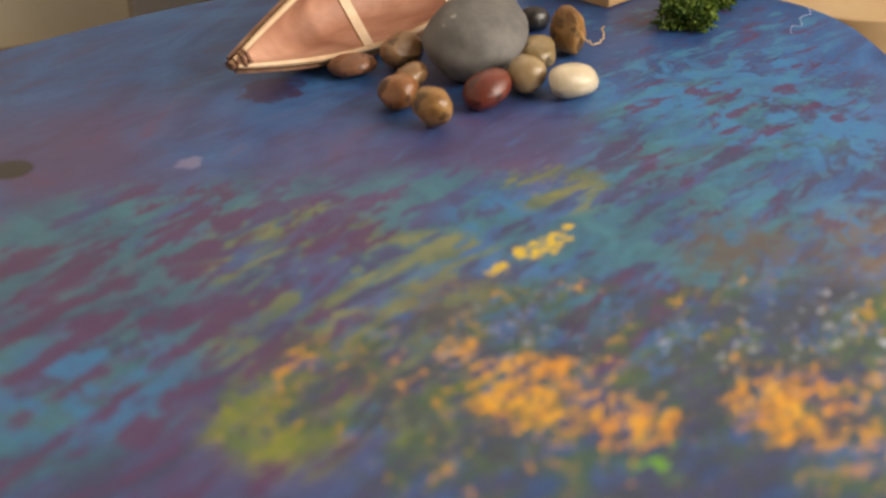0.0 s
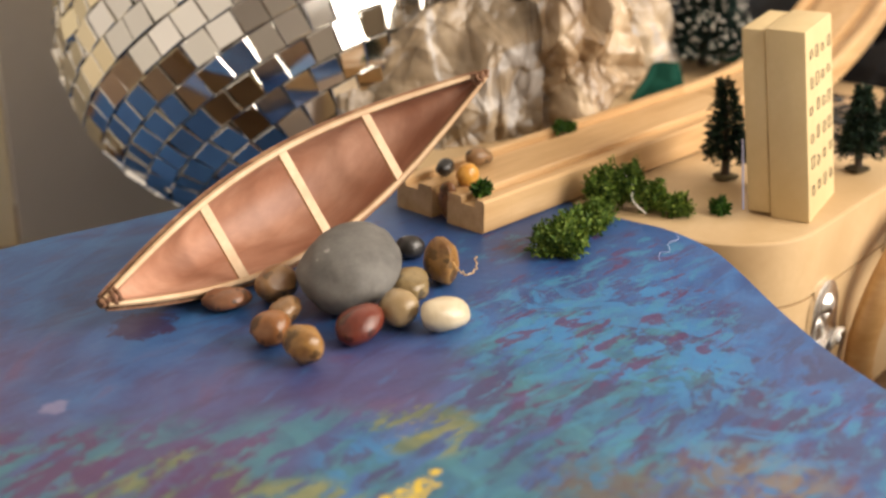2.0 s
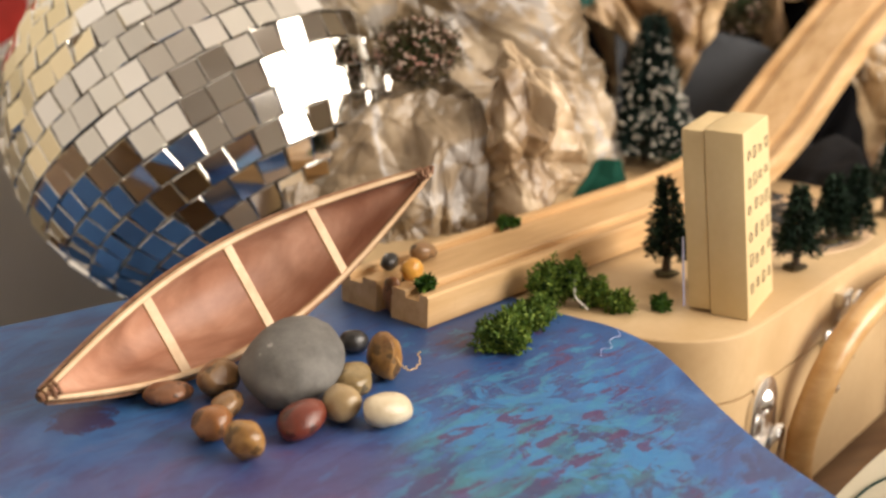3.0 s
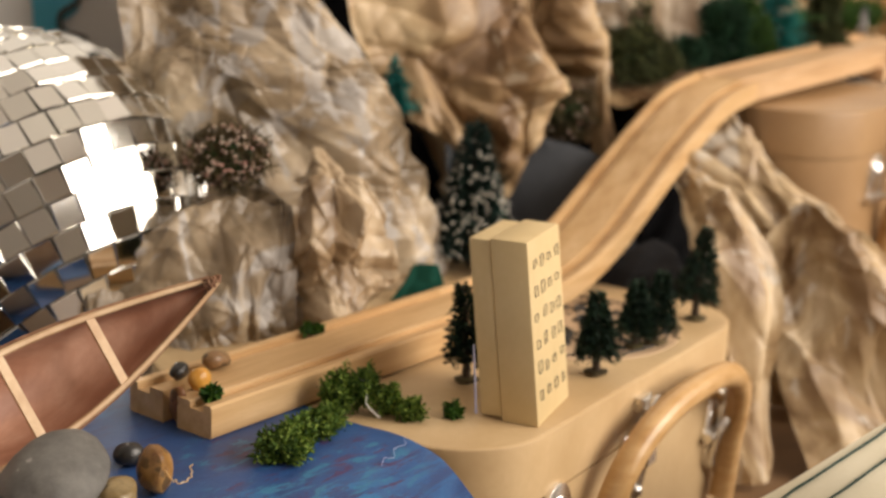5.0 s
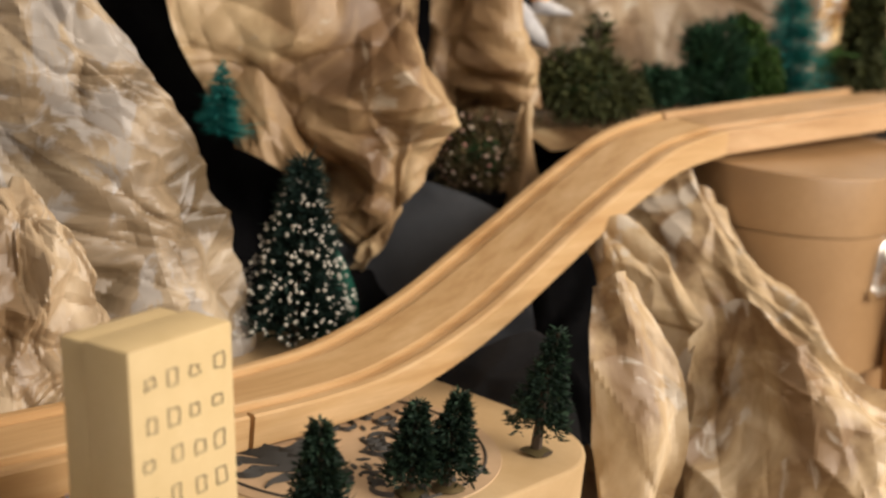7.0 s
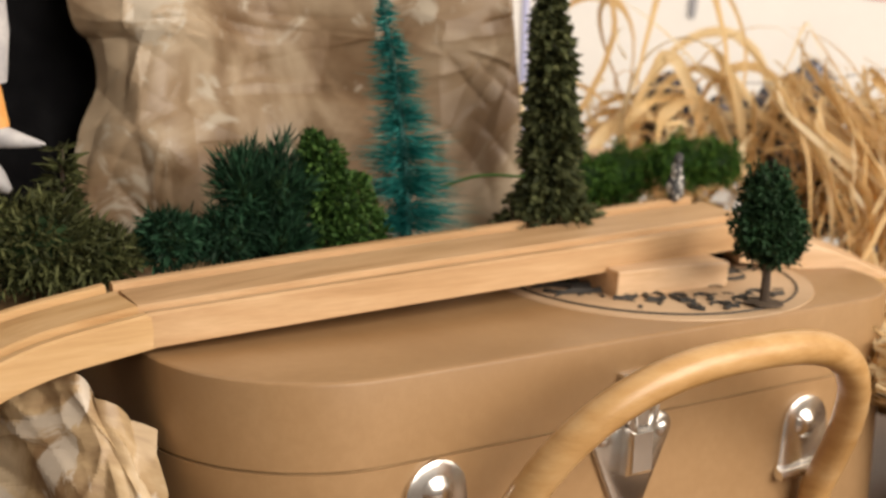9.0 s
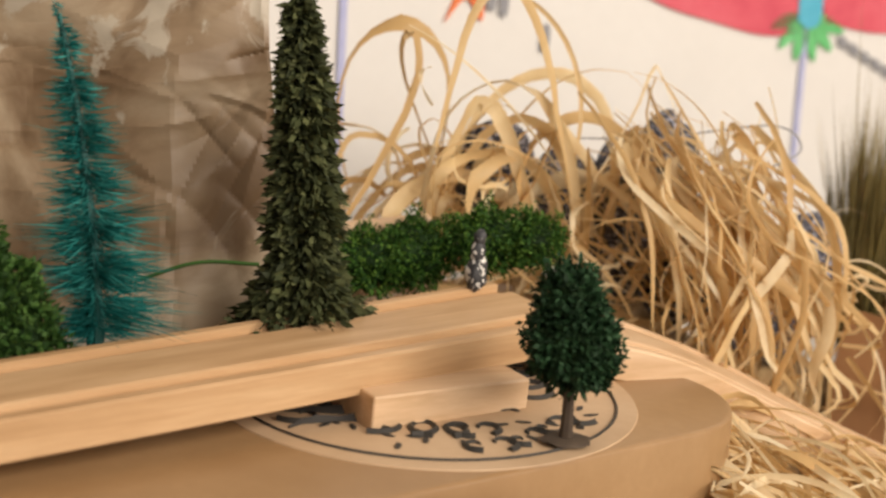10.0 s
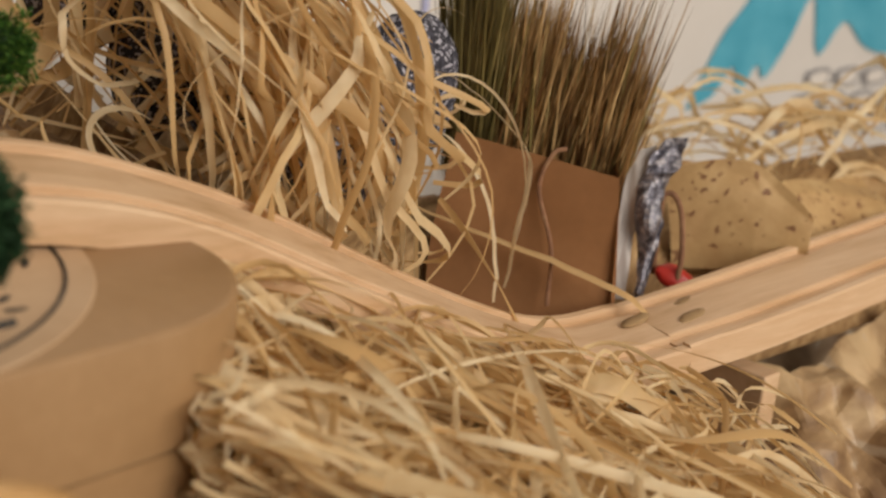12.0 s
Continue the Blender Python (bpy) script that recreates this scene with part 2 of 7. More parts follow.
    col = mix(nt, times(band(nt, mix(nt, 0.4, crumb, s5), 0.47, 0.51), times(band(nt, scrape, 0.1, 0.6), 0.85)), col, ramp(nt, blob2, ((0.36, (0.022, 0.03, 0.085)), (0.5, (0.05, 0.075, 0.09)), (0.56, (0.035, 0.105, 0.05)), (0.68, (0.14, 0.17, 0.04)))))
    col = mix(nt, times(band(nt, mix(nt, 0.5, blob, dry), 0.57, 0.59), band(nt, scrape, 0.1, 0.5)), col, (0.04, 0.10, 0.30))
    # crisp daubs of yellow and orange
    col = mix(nt, times(band(nt, mix(nt, 0.4, dry, s4), 0.495, 0.51), most(dab(-0.94, -1.79, 0.04), dab(-0.89, -1.775, 0.045), dab(-0.84, -1.745, 0.035), dab(-0.79, -1.70, 0.02), dab(-0.81, -1.76, 0.015), dab(-1.03, -1.84, 0.03), dab(-1.07, -1.855, 0.02))), col, (0.80, 0.56, 0.03))
    orange = most(spot(-1.16, -2.35, 0.10, 0.32), spot(-1.25, -2.15, 0.02, 0.2), spot(-1.4, -2.23, 0.0, 0.17), spot(-0.96, -2.31, 0.01, 0.17), spot(-0.66, -2.6, 0.08, 0.4), spot(-0.7, -2.39, 0.0, 0.12), spot(-1.02, -2.52, 0.05, 0.3), spot(-0.35, -2.62, 0.05, 0.35), spot(-1.9, -1.7, 0.0, 0.05), spot(-0.45, -1.9, 0.0, 0.06))
    wet = nt.nodes.new("ShaderNodeMath")
    wet.operation = "MULTIPLY_ADD"
    wet.inputs[1].default_value = 0.34
    nt.links.new(orange, wet.inputs[0])
    nt.links.new(mix(nt, 0.85, crumb, dry), wet.inputs[2])
    col = mix(nt, times(band(nt, wet.outputs[0], 0.835, 0.85), band(nt, orange, 0.02, 0.1)), col, ramp(nt, s4, ((0.4, (0.76, 0.30, 0.012)), (0.62, (0.86, 0.46, 0.03)))))
    col = mix(nt, times(band(nt, mix(nt, 0.35, dry, blob2), 0.57, 0.58), band(nt, most(scrape, spot(-1.35, -2.1, 0.05, 0.3)), 0.15, 0.6)), col, (0.74, 0.36, 0.035))
    col = mix(nt, times(band(nt, s4, 0.54, 0.58), spot(-1.0, -2.66, 0.02, 0.12)), col, (0.16, 0.42, 0.03))
    col = mix(nt, times(band(nt, fine, 0.60, 0.64), most(spot(-0.75, -2.33, 0.04, 0.2), spot(-1.1, -2.15, 0.0, 0.3), spot(-0.4, -2.4, 0.05, 0.4))), col, (0.6, 0.66, 0.78))
    col = mix(nt, times(band(nt, fine, 0.55, 0.8), 0.18), col, (0.2, 0.27, 0.42))
    col = mix(nt, times(dab(-1.65, -0.96, 0.04, 0.9), 0.6), col, (0.30, 0.28, 0.46))
    col = mix(nt, band(nt, spot(-2.14, -0.82, 0.03, 0.1), 0.3, 0.7), col, (0.03, 0.025, 0.03))
    col = mix(nt, 1.0, col, (0.77, 0.76, 0.77), "MULTIPLY")
    nt.links.new(col, bsdf.inputs["Base Color"])
    bsdf.inputs["Roughness"].default_value = 0.5
    bsdf.inputs["Specular IOR Level"].default_value = 0.45
    bumped(nt, bsdf, ((s3, 0.5), (fine, 0.6), (blob, 0.4)), 0.35, 0.0006)
    return m


def mirror_tile(name):
    m, nt, bsdf = nodes_of(name)
    oi = nt.nodes.new("ShaderNodeObjectInfo")
    col = ramp(nt, oi.outputs["Random"], ((0.0, (0.72, 0.71, 0.66)), (1.0, (0.9, 0.89, 0.86))))
    nt.links.new(col, bsdf.inputs["Base Color"])
    bsdf.inputs["Metallic"].default_value = 1.0
    bsdf.inputs["Roughness"].default_value = 0.06
    return m


M_BOARD = painted_board("painted_acrylic")
M_KRAFT = surface("pale_card", (0.46, 0.31, 0.155), (0.56, 0.40, 0.22), (0.63, 0.47, 0.27), 12, 260, 0.45, 0.12)
M_KRAFT2 = surface("brown_card", (0.265, 0.152, 0.067), (0.333, 0.202, 0.096), (0.395, 0.248, 0.126), 8, 260, 0.4, 0.12)
M_EDGE = surface("card_edge", (0.24, 0.15, 0.07), (0.32, 0.21, 0.1), (0.4, 0.27, 0.14), 40, 300, 0.8, 0.2)
M_TRACK = surface("beech_wood", (0.46, 0.27, 0.115), (0.60, 0.39, 0.19), (0.70, 0.49, 0.27), 40, 260, 0.45, 0.15, (0.25, 3.0, 3.0), (0, 0, 26))
M_TRACK3 = surface("rosy_beech", (0.40, 0.24, 0.115), (0.54, 0.345, 0.185), (0.64, 0.44, 0.255), 40, 260, 0.45, 0.15, (0.25, 3.0, 3.0), (0, 0, 24))
M_TRACK2 = surface("pale_beech", (0.50, 0.32, 0.17), (0.65, 0.45, 0.28), (0.73, 0.54, 0.36), 40, 260, 0.45, 0.15, (0.25, 3.0, 3.0), (0, 0, 12))
M_RATTAN = surface("bent_cane", (0.40, 0.22, 0.075), (0.53, 0.32, 0.135), (0.62, 0.41, 0.20), 40, 200, 0.33, 0.12, (1, 1, 3))
M_CHROME = surface("nickel_plate", (0.7, 0.68, 0.65), (0.86, 0.85, 0.83), (0.92, 0.91, 0.9), 60, 300, 0.26, 0.08, metal=1.0)
M_BOX = surface("cream_box_card", (0.56, 0.42, 0.21), (0.63, 0.485, 0.26), (0.67, 0.53, 0.305), 20, 400, 0.6, 0.08)
M_INK = surface("black_ink", (0.02, 0.018, 0.015), (0.03, 0.026, 0.022), (0.05, 0.045, 0.04))
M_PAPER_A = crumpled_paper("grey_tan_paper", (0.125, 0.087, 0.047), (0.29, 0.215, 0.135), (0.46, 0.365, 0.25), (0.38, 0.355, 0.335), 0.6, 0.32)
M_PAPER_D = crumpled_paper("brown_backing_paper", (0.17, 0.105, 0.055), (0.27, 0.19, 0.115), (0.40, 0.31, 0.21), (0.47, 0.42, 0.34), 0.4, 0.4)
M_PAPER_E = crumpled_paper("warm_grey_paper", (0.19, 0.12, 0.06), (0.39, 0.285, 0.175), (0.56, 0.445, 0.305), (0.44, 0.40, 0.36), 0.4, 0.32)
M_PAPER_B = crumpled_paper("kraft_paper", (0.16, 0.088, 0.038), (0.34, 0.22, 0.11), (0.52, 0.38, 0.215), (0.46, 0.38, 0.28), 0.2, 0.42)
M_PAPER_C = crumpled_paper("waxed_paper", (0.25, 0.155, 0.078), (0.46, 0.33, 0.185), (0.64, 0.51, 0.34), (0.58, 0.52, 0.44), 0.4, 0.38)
M_DARK = surface("near_black", (0.0025, 0.0025, 0.003), (0.005, 0.005, 0.0055), (0.010, 0.010, 0.011), 30, 400, 0.95, 0.3, sheen=0.02)
M_FELT = surface("green_felt", (0.0, 0.045, 0.03), (0.0, 0.07, 0.045), (0.005, 0.10, 0.065), 40, 500, 0.95, 0.5)
M_GROUT = surface("ball_core", (0.3, 0.29, 0.27), (0.42, 0.41, 0.38), (0.55, 0.53, 0.5))
M_MIRROR = mirror_tile("mirror_glass")
M_CANOE_IN = surface("birch_bark_inside", (0.28, 0.12, 0.07), (0.46, 0.245, 0.16), (0.60, 0.37, 0.265), 22, 160, 0.5, 0.2, (1, 3, 1), (0, 0, 25))
M_CANOE_OUT = surface("birch_bark_outside", (0.26, 0.16, 0.10), (0.45, 0.32, 0.22), (0.55, 0.42, 0.30), 40, 200, 0.6, 0.3)
M_GUNWALE = surface("pale_ash_strip", (0.48, 0.29, 0.15), (0.62, 0.43, 0.25), (0.72, 0.54, 0.35), 60, 300, 0.5, 0.15)
M_TWINE = surface("brown_lashing", (0.13, 0.06, 0.03), (0.26, 0.13, 0.07), (0.4, 0.25, 0.14), 120, 400, 0.8, 0.5)
M_TRUNK = surface("dark_stem", (0.035, 0.022, 0.014), (0.06, 0.04, 0.025), (0.1, 0.07, 0.045), 60, 300, 0.8, 0.4)
M_LEAF_DARK = foliage("dark_pine_flock", (0.004, 0.014, 0.009), (0.012, 0.032, 0.018), (0.03, 0.065, 0.035))
M_LEAF_MOSS = foliage("green_moss", (0.01, 0.04, 0.004), (0.038, 0.11, 0.011), (0.11, 0.21, 0.026))
M_LEAF_MOSS2 = foliage("yellow_green_moss", (0.028, 0.062, 0.007), (0.095, 0.17, 0.017), (0.23, 0.30, 0.048))
M_LEAF_OLIVE = foliage("olive_sprig", (0.022, 0.027, 0.008), (0.056, 0.065, 0.02), (0.115, 0.125, 0.045))
M_LEAF_PINE = foliage("deep_green_sprig", (0.005, 0.022, 0.01), (0.012, 0.048, 0.022), (0.03, 0.095, 0.045))
M_LEAF_BALL = foliage("dark_green_leaves", (0.006, 0.022, 0.007), (0.013, 0.046, 0.015), (0.035, 0.088, 0.035))
M_LEAF_ROUND = foliage("green_round_tree", (0.014, 0.04, 0.006), (0.03, 0.085, 0.012), (0.075, 0.15, 0.03))
M_LEAF_TEAL = foliage("teal_bristle", (0.0, 0.08, 0.075), (0.008, 0.17, 0.155), (0.05, 0.30, 0.27))
M_TEALSTEM = surface("teal_wire_stem", (0.0, 0.05, 0.045), (0.0, 0.08, 0.07), (0.01, 0.11, 0.1))
M_LEAF_CONIF = foliage("dried_green_conifer", (0.024, 0.030, 0.011), (0.062, 0.074, 0.027), (0.13, 0.14, 0.055))
M_LEAF_SNOWY = foliage("bottle_brush_green", (0.003, 0.012, 0.009), (0.01, 0.03, 0.024), (0.03, 0.06, 0.05))
M_SNOW = foliage("white_flock", (0.5, 0.48, 0.42), (0.66, 0.64, 0.58), (0.8, 0.78, 0.72))
M_BLOSSOM = foliage("pink_white_blossom", (0.52, 0.24, 0.2), (0.66, 0.58, 0.46), (0.8, 0.75, 0.62))
M_TWIG = foliage("brown_twig", (0.035, 0.022, 0.010), (0.075, 0.06, 0.022), (0.14, 0.10, 0.045))
M_RAFFIA = foliage("raffia", (0.66, 0.45, 0.21), (0.83, 0.65, 0.37), (0.92, 0.82, 0.59), 0.4, 0.45)
M_BRISTLE = foliage("broom_straw", (0.13, 0.062, 0.02), (0.37, 0.215, 0.08), (0.62, 0.43, 0.20), 0.6)
M_SLEEVE = surface("brown_card_sleeve", (0.21, 0.098, 0.038), (0.28, 0.135, 0.056), (0.33, 0.168, 0.074), 12, 260, 0.7, 0.12, sheen=0.25)
M_BRISTLE_TOP = foliage("olive_straw", (0.12, 0.095, 0.03), (0.24, 0.19, 0.065), (0.40, 0.32, 0.14), 0.6)
M_KNIT = surface("grey_yarn", (0.010, 0.010, 0.016), (0.03, 0.03, 0.044), (0.11, 0.11, 0.15), 190, 600, 0.9, 1.0, spots=((0.42, 0.42, 0.49), 560, 0.54))
M_FOIL = surface("crinkled_foil", (0.04, 0.04, 0.055), (0.22, 0.22, 0.27), (0.7, 0.7, 0.76), 320, 700, 0.3, 1.2, metal=0.75)
M_NORTH = surface("off_white_wall", (0.68, 0.66, 0.635), (0.73, 0.71, 0.685), (0.77, 0.75, 0.725), 6, 120, 0.75, 0.08)
M_WHITE = surface("white_paint", (0.74, 0.70, 0.66), (0.82, 0.79, 0.75), (0.85, 0.83, 0.79), 6, 120, 0.7, 0.05)
M_WALL = surface("cream_wall", (0.40, 0.34, 0.25), (0.46, 0.39, 0.29), (0.50, 0.43, 0.33), 5, 160, 0.8, 0.06)
M_TABLE = surface("brown_table_wood", (0.11, 0.06, 0.03), (0.19, 0.11, 0.055), (0.27, 0.165, 0.085), 14, 180, 0.5, 0.15, (0.4, 3, 1))
M_RED = surface("red_plastic", (0.35, 0.016, 0.012), (0.5, 0.03, 0.02), (0.66, 0.05, 0.04), 20, 200, 0.4, 0.05)
M_BARK = surface("birch_sheet", (0.35, 0.21, 0.085), (0.46, 0.305, 0.135), (0.55, 0.39, 0.195), 25, 200, 0.6, 0.25, spots=((0.18, 0.08, 0.03), 230, 0.61))
M_CLOTHBAG = surface("cream_cloth", (0.66, 0.60, 0.44), (0.76, 0.70, 0.54), (0.80, 0.75, 0.60), 20, 900, 0.85, 0.3)
M_TEALINK = surface("dark_green_ink", (0.008, 0.035, 0.03), (0.012, 0.05, 0.042), (0.016, 0.065, 0.055))
M_SKYBLUE = surface("blue_poster_paint", (0.06, 0.36, 0.52), (0.10, 0.45, 0.62), (0.15, 0.52, 0.68), 30, 200, 0.7, 0.1)
M_PINK = surface("red_poster_paint", (0.55, 0.06, 0.10), (0.66, 0.10, 0.14), (0.72, 0.15, 0.19), 30, 200, 0.7, 0.1)
M_ORANGE = surface("orange_poster_paint", (0.7, 0.14, 0.03), (0.8, 0.2, 0.05), (0.82, 0.28, 0.09), 30, 200, 0.7, 0.1)
M_GREENP = surface("green_poster_paint", (0.08, 0.4, 0.12), (0.13, 0.5, 0.18), (0.2, 0.58, 0.26), 30, 200, 0.7, 0.1)
M_LILAC = surface("lilac_crayon", (0.36, 0.38, 0.62), (0.45, 0.47, 0.7), (0.52, 0.54, 0.75), 60, 300, 0.8, 0.1)
M_GREYP = surface("grey_pencil", (0.2, 0.2, 0.22), (0.28, 0.28, 0.3), (0.34, 0.34, 0.36))
M_DOLL = surface("painted_clay_white", (0.36, 0.36, 0.39), (0.52, 0.51, 0.52), (0.66, 0.65, 0.64), 90, 300, 0.6, 0.3, spots=((0.36, 0.36, 0.38), 520, 0.66))


# ---- building helpers
ORIGIN = {}


def place(v):
    return Vector((v[0] * S, v[1] * S, v[2] * S))


def thing(name, label, category, at, group="", kind=""):
    ob = new(name)
    ob.empty_display_size = 0.01
    ob.location = place(at)
    ORIGIN[ob.name] = np.array(at, float)
    return tagged(ob, label, category, group, kind)


def mesh_data(name, verts, faces, mat, smooth=True):
    me = bpy.data.meshes.new(name)
    me.from_pydata([tuple(float(c) * S for c in v) for v in verts], [], [tuple(int(i) for i in f) for f in faces])
    if smooth:
        me.polygons.foreach_set("use_smooth", [True] * len(me.polygons))
    me.materials.append(mat)
    me.update()
    if smooth:
        me.set_sharp_from_angle(angle=radians(38 if smooth is True else smooth))
    return me


def part(name, shape, mat, parent, label="", smooth=True, kind=""):
    """One mesh part under a thing or part; the shape is given in the plan's own coordinates."""
    verts, faces = shape
    o = ORIGIN[parent.name]
    ob = new(name, mesh_data(name, np.asarray(verts, float) - o, faces, mat, smooth))
    ob.parent = parent
    ORIGIN[ob.name] = o
    return tagged(ob, label, kind=kind)


def solo(name, shape, mat, label, category, at, kind="", group="", smooth=True):
    """A thing of one mesh."""
    verts, faces = shape
    ob = new(name, mesh_data(name, np.asarray(verts, float) - np.array(at, float), faces, mat, smooth))
    ob.location = place(at)
    ORIGIN[ob.name] = np.array(at, float)
    return tagged(ob, label, category, group, kind)


def join(*shapes):
    vs, fs, n = [], [], 0
    for v, f in shapes:
        v = np.asarray(v, float).reshape(-1, 3)
        vs.append(v)
        fs += [tuple(i + n for i in q) for q in f]
        n += len(v)
    return np.concatenate(vs), fs


def from_bm(bm):
    bm.verts.index_update()
    out = np.array([v.co[:] for v in bm.verts]), [tuple(v.index for v in f.verts) for f in bm.faces]
    bm.free()
    return out


def rbox(size, bevel, at=(0, 0, 0), turn=(0, 0, 0), seg=2):
    """A box with rounded edges; at is the middle of its base."""
    bm = bmesh.new()
    bmesh.ops.create_cube(bm, size=1)
    bmesh.ops.scale(bm, vec=size, verts=bm.verts)
    bmesh.ops.translate(bm, vec=(0, 0, size[2] / 2), verts=bm.verts)
    if bevel:
        bmesh.ops.bevel(bm, geom=bm.edges[:], offset=bevel, segments=seg, affect="EDGES", profile=0.5)
    v, f = from_bm(bm)
    r = np.array(Euler([radians(a) for a in turn]).to_matrix())
    return v @ r.T + np.array(at), f


def tube(points, radii, n=8, closed=False):
    """A round tube along points."""
    p = np.asarray(points, float)
    r = np.broadcast_to(np.asarray(radii, float), (len(p),))
    tang = np.gradient(p, axis=0)
    if closed:
        tang = np.roll(p, -1, 0) - np.roll(p, 1, 0)
    tang /= np.linalg.norm(tang, axis=1)[:, None] + 1e-9
    up = np.array([0, 0, 1.0]) if abs(tang[0][2]) < 0.9 else np.array([1.0, 0, 0])
    verts = []
    for q, t, rad in zip(p, tang, r):
        a = np.cross(up, t)
        a /= np.linalg.norm(a) + 1e-9
        b = np.cross(t, a)
        up = b
        for k in range(n):
            w = 2 * math.pi * k / n
            verts.append(q + rad * (math.cos(w) * a + math.sin(w) * b))
    m = len(p)
    faces = []
    for i in range(m if closed else m - 1):
        for k in range(n):
            j = (i + 1) % m
            faces.append((i * n + k, i * n + (k + 1) % n, j * n + (k + 1) % n, j * n + k))
    if not closed:
        faces += [tuple(range(n))[::-1], tuple((m - 1) * n + k for k in range(n))]
    return verts, faces


def smooth_line(points, n):
    """Catmull-Rom through the points, n samples."""
    p = np.asarray(points, float)
    p = np.concatenate([[2 * p[0] - p[1]], p, [2 * p[-1] - p[-2]]])
    out = []
    for u in np.linspace(0, len(p) - 3 - 1e-6, n):
        i = int(u)
        t = u - i
        a, b, c, d = p[i : i + 4]
        out.append(0.5 * (2 * b + (c - a) * t + (2 * a - 5 * b + 4 * c - d) * t * t + (3 * b - a - 3 * c + d) * t**3))
    return np.array(out)


def round_outline(u0, u1, n0, n1, r, heading, steps=10, r1=None):
    """A rounded rectangle in a turned frame, anticlockwise."""
    c, s = math.cos(radians(heading)), math.sin(radians(heading))
    pts = []
    r1 = r if r1 is None else r1
    for cu, cn, a0, r in ((u1 - r1, n0 + r1, -90, r1), (u1 - r1, n1 - r1, 0, r1), (u0 + r, n1 - r, 90, r), (u0 + r, n0 + r, 180, r)):
        for k in range(steps + 1):
            a = radians(a0 + 90 * k / steps)
            u, n = cu + r * math.cos(a), cn + r * math.sin(a)
            pts.append((u * c - n * s, u * s + n * c))
    return np.array(pts)


def slab(outline, levels):
    """A closed solid over an outline; levels are (z, inset) from bottom to top."""
    o = np.asarray(outline, float)
    d = np.roll(o, -1, 0) - np.roll(o, 1, 0)
    nrm = np.stack([-d[:, 1], d[:, 0]], 1)
    nrm /= np.linalg.norm(nrm, axis=1)[:, None] + 1e-9
    verts, n = [], len(o)
    for z, inset in levels:
        q = o + nrm * inset
        verts += [(x, y, z) for x, y in q]
    faces = []
    for i in range(len(levels) - 1):
        for k in range(n):
            faces.append((i * n + k, i * n + (k + 1) % n, (i + 1) * n + (k + 1) % n, (i + 1) * n + k))
    faces.append(tuple(range(n))[::-1])
    faces.append(tuple((len(levels) - 1) * n + k for k in range(n)))
    return verts, faces


def sheet(grid, nu, nv, amps, seed, thick=0.0):
    """A creased sheet through a coarse net of points; amps are (cell size, depth) of its folds."""
    g = np.asarray(grid, float)
    rows = np.array([smooth_line(r, nu) for r in g])
    pts = np.array([smooth_line(rows[:, i], nv) for i in range(nu)]).transpose(1, 0, 2)
    du, dv = np.gradient(pts, axis=1), np.gradient(pts, axis=0)
    nrm = np.cross(du, dv)
    nrm /= np.linalg.norm(nrm, axis=2)[:, :, None] + 1e-9
    flat = pts.reshape(-1, 3)
    rng = np.random.RandomState(seed)
    h = np.zeros(len(flat))
    ju, jv = np.meshgrid(np.linspace(0, 1, nu), np.linspace(0, 1, nv))
    long_u, long_v = np.linalg.norm(du, axis=2).sum(1).mean(), np.linalg.norm(dv, axis=2).sum(0).mean()
    for cell, depth in amps:
        cu, cv = max(2, int(long_u / cell)), max(2, int(long_v / cell))
        a0, a1, a2, a3 = rng.uniform(0, 6.28, 4)
        x = ju * cu + 0.45 * np.sin(jv * cv * 1.1 + a0) + 0.3 * np.sin(jv * cv * 2.3 + ju * cu * 0.9 + a1) + 0.35 * jv * cv
        y = jv * cv + 0.45 * np.sin(ju * cu * 1.2 + a2) + 0.3 * np.sin(ju * cu * 2.1 - jv * cv * 0.8 + a3)
        x, y = x - x.min(), y - y.min()
        i, j = np.floor(x).astype(int), np.floor(y).astype(int)
        fx, fy = x - i, y - j
        node = rng.normal(0, 1, (i.max() + 2, j.max() + 2))
        flip = rng.uniform(0, 1, node.shape)[i, j] < 0.5
        h00, h10, h01, h11 = node[i, j], node[i + 1, j], node[i, j + 1], node[i + 1, j + 1]
        one = np.where(fx + fy < 1, h00 + (h10 - h00) * fx + (h01 - h00) * fy, h11 + (h01 - h11) * (1 - fx) + (h10 - h11) * (1 - fy))
        two = np.where(fx > fy, h00 + (h10 - h00) * fx + (h11 - h10) * fy, h00 + (h11 - h01) * fx + (h01 - h00) * fy)
        h += (depth * np.where(flip, one, two)).ravel()
    flat = flat + nrm.reshape(-1, 3) * h[:, None]
    faces = [(j * nu + i, j * nu + i + 1, (j + 1) * nu + i + 1, (j + 1) * nu + i) for j in range(nv - 1) for i in range(nu - 1)]
    return flat, faces


def facet_field(x, y, rng):
    """Height of a field of flat triangular facets with random corners, three values a point."""
    k = (x + y) * 0.366
    fx, fy = x + k, y + k
    i, j = np.floor(fx).astype(int), np.floor(fy).astype(int)
    fx, fy = fx - i, fy - j
    node = rng.normal(0, 1, (64, 64, 3))
    h00, h10, h01, h11 = (node[(i + a) % 64, (j + b) % 64] for a, b in ((0, 0), (1, 0), (0, 1), (1, 1)))
    fx, fy = fx[..., None], fy[..., None]
    return np.where(fx > fy, h00 * (1 - fx) + h10 * (fx - fy) + h11 * fy, h00 * (1 - fy) + h01 * (fy - fx) + h11 * fx)


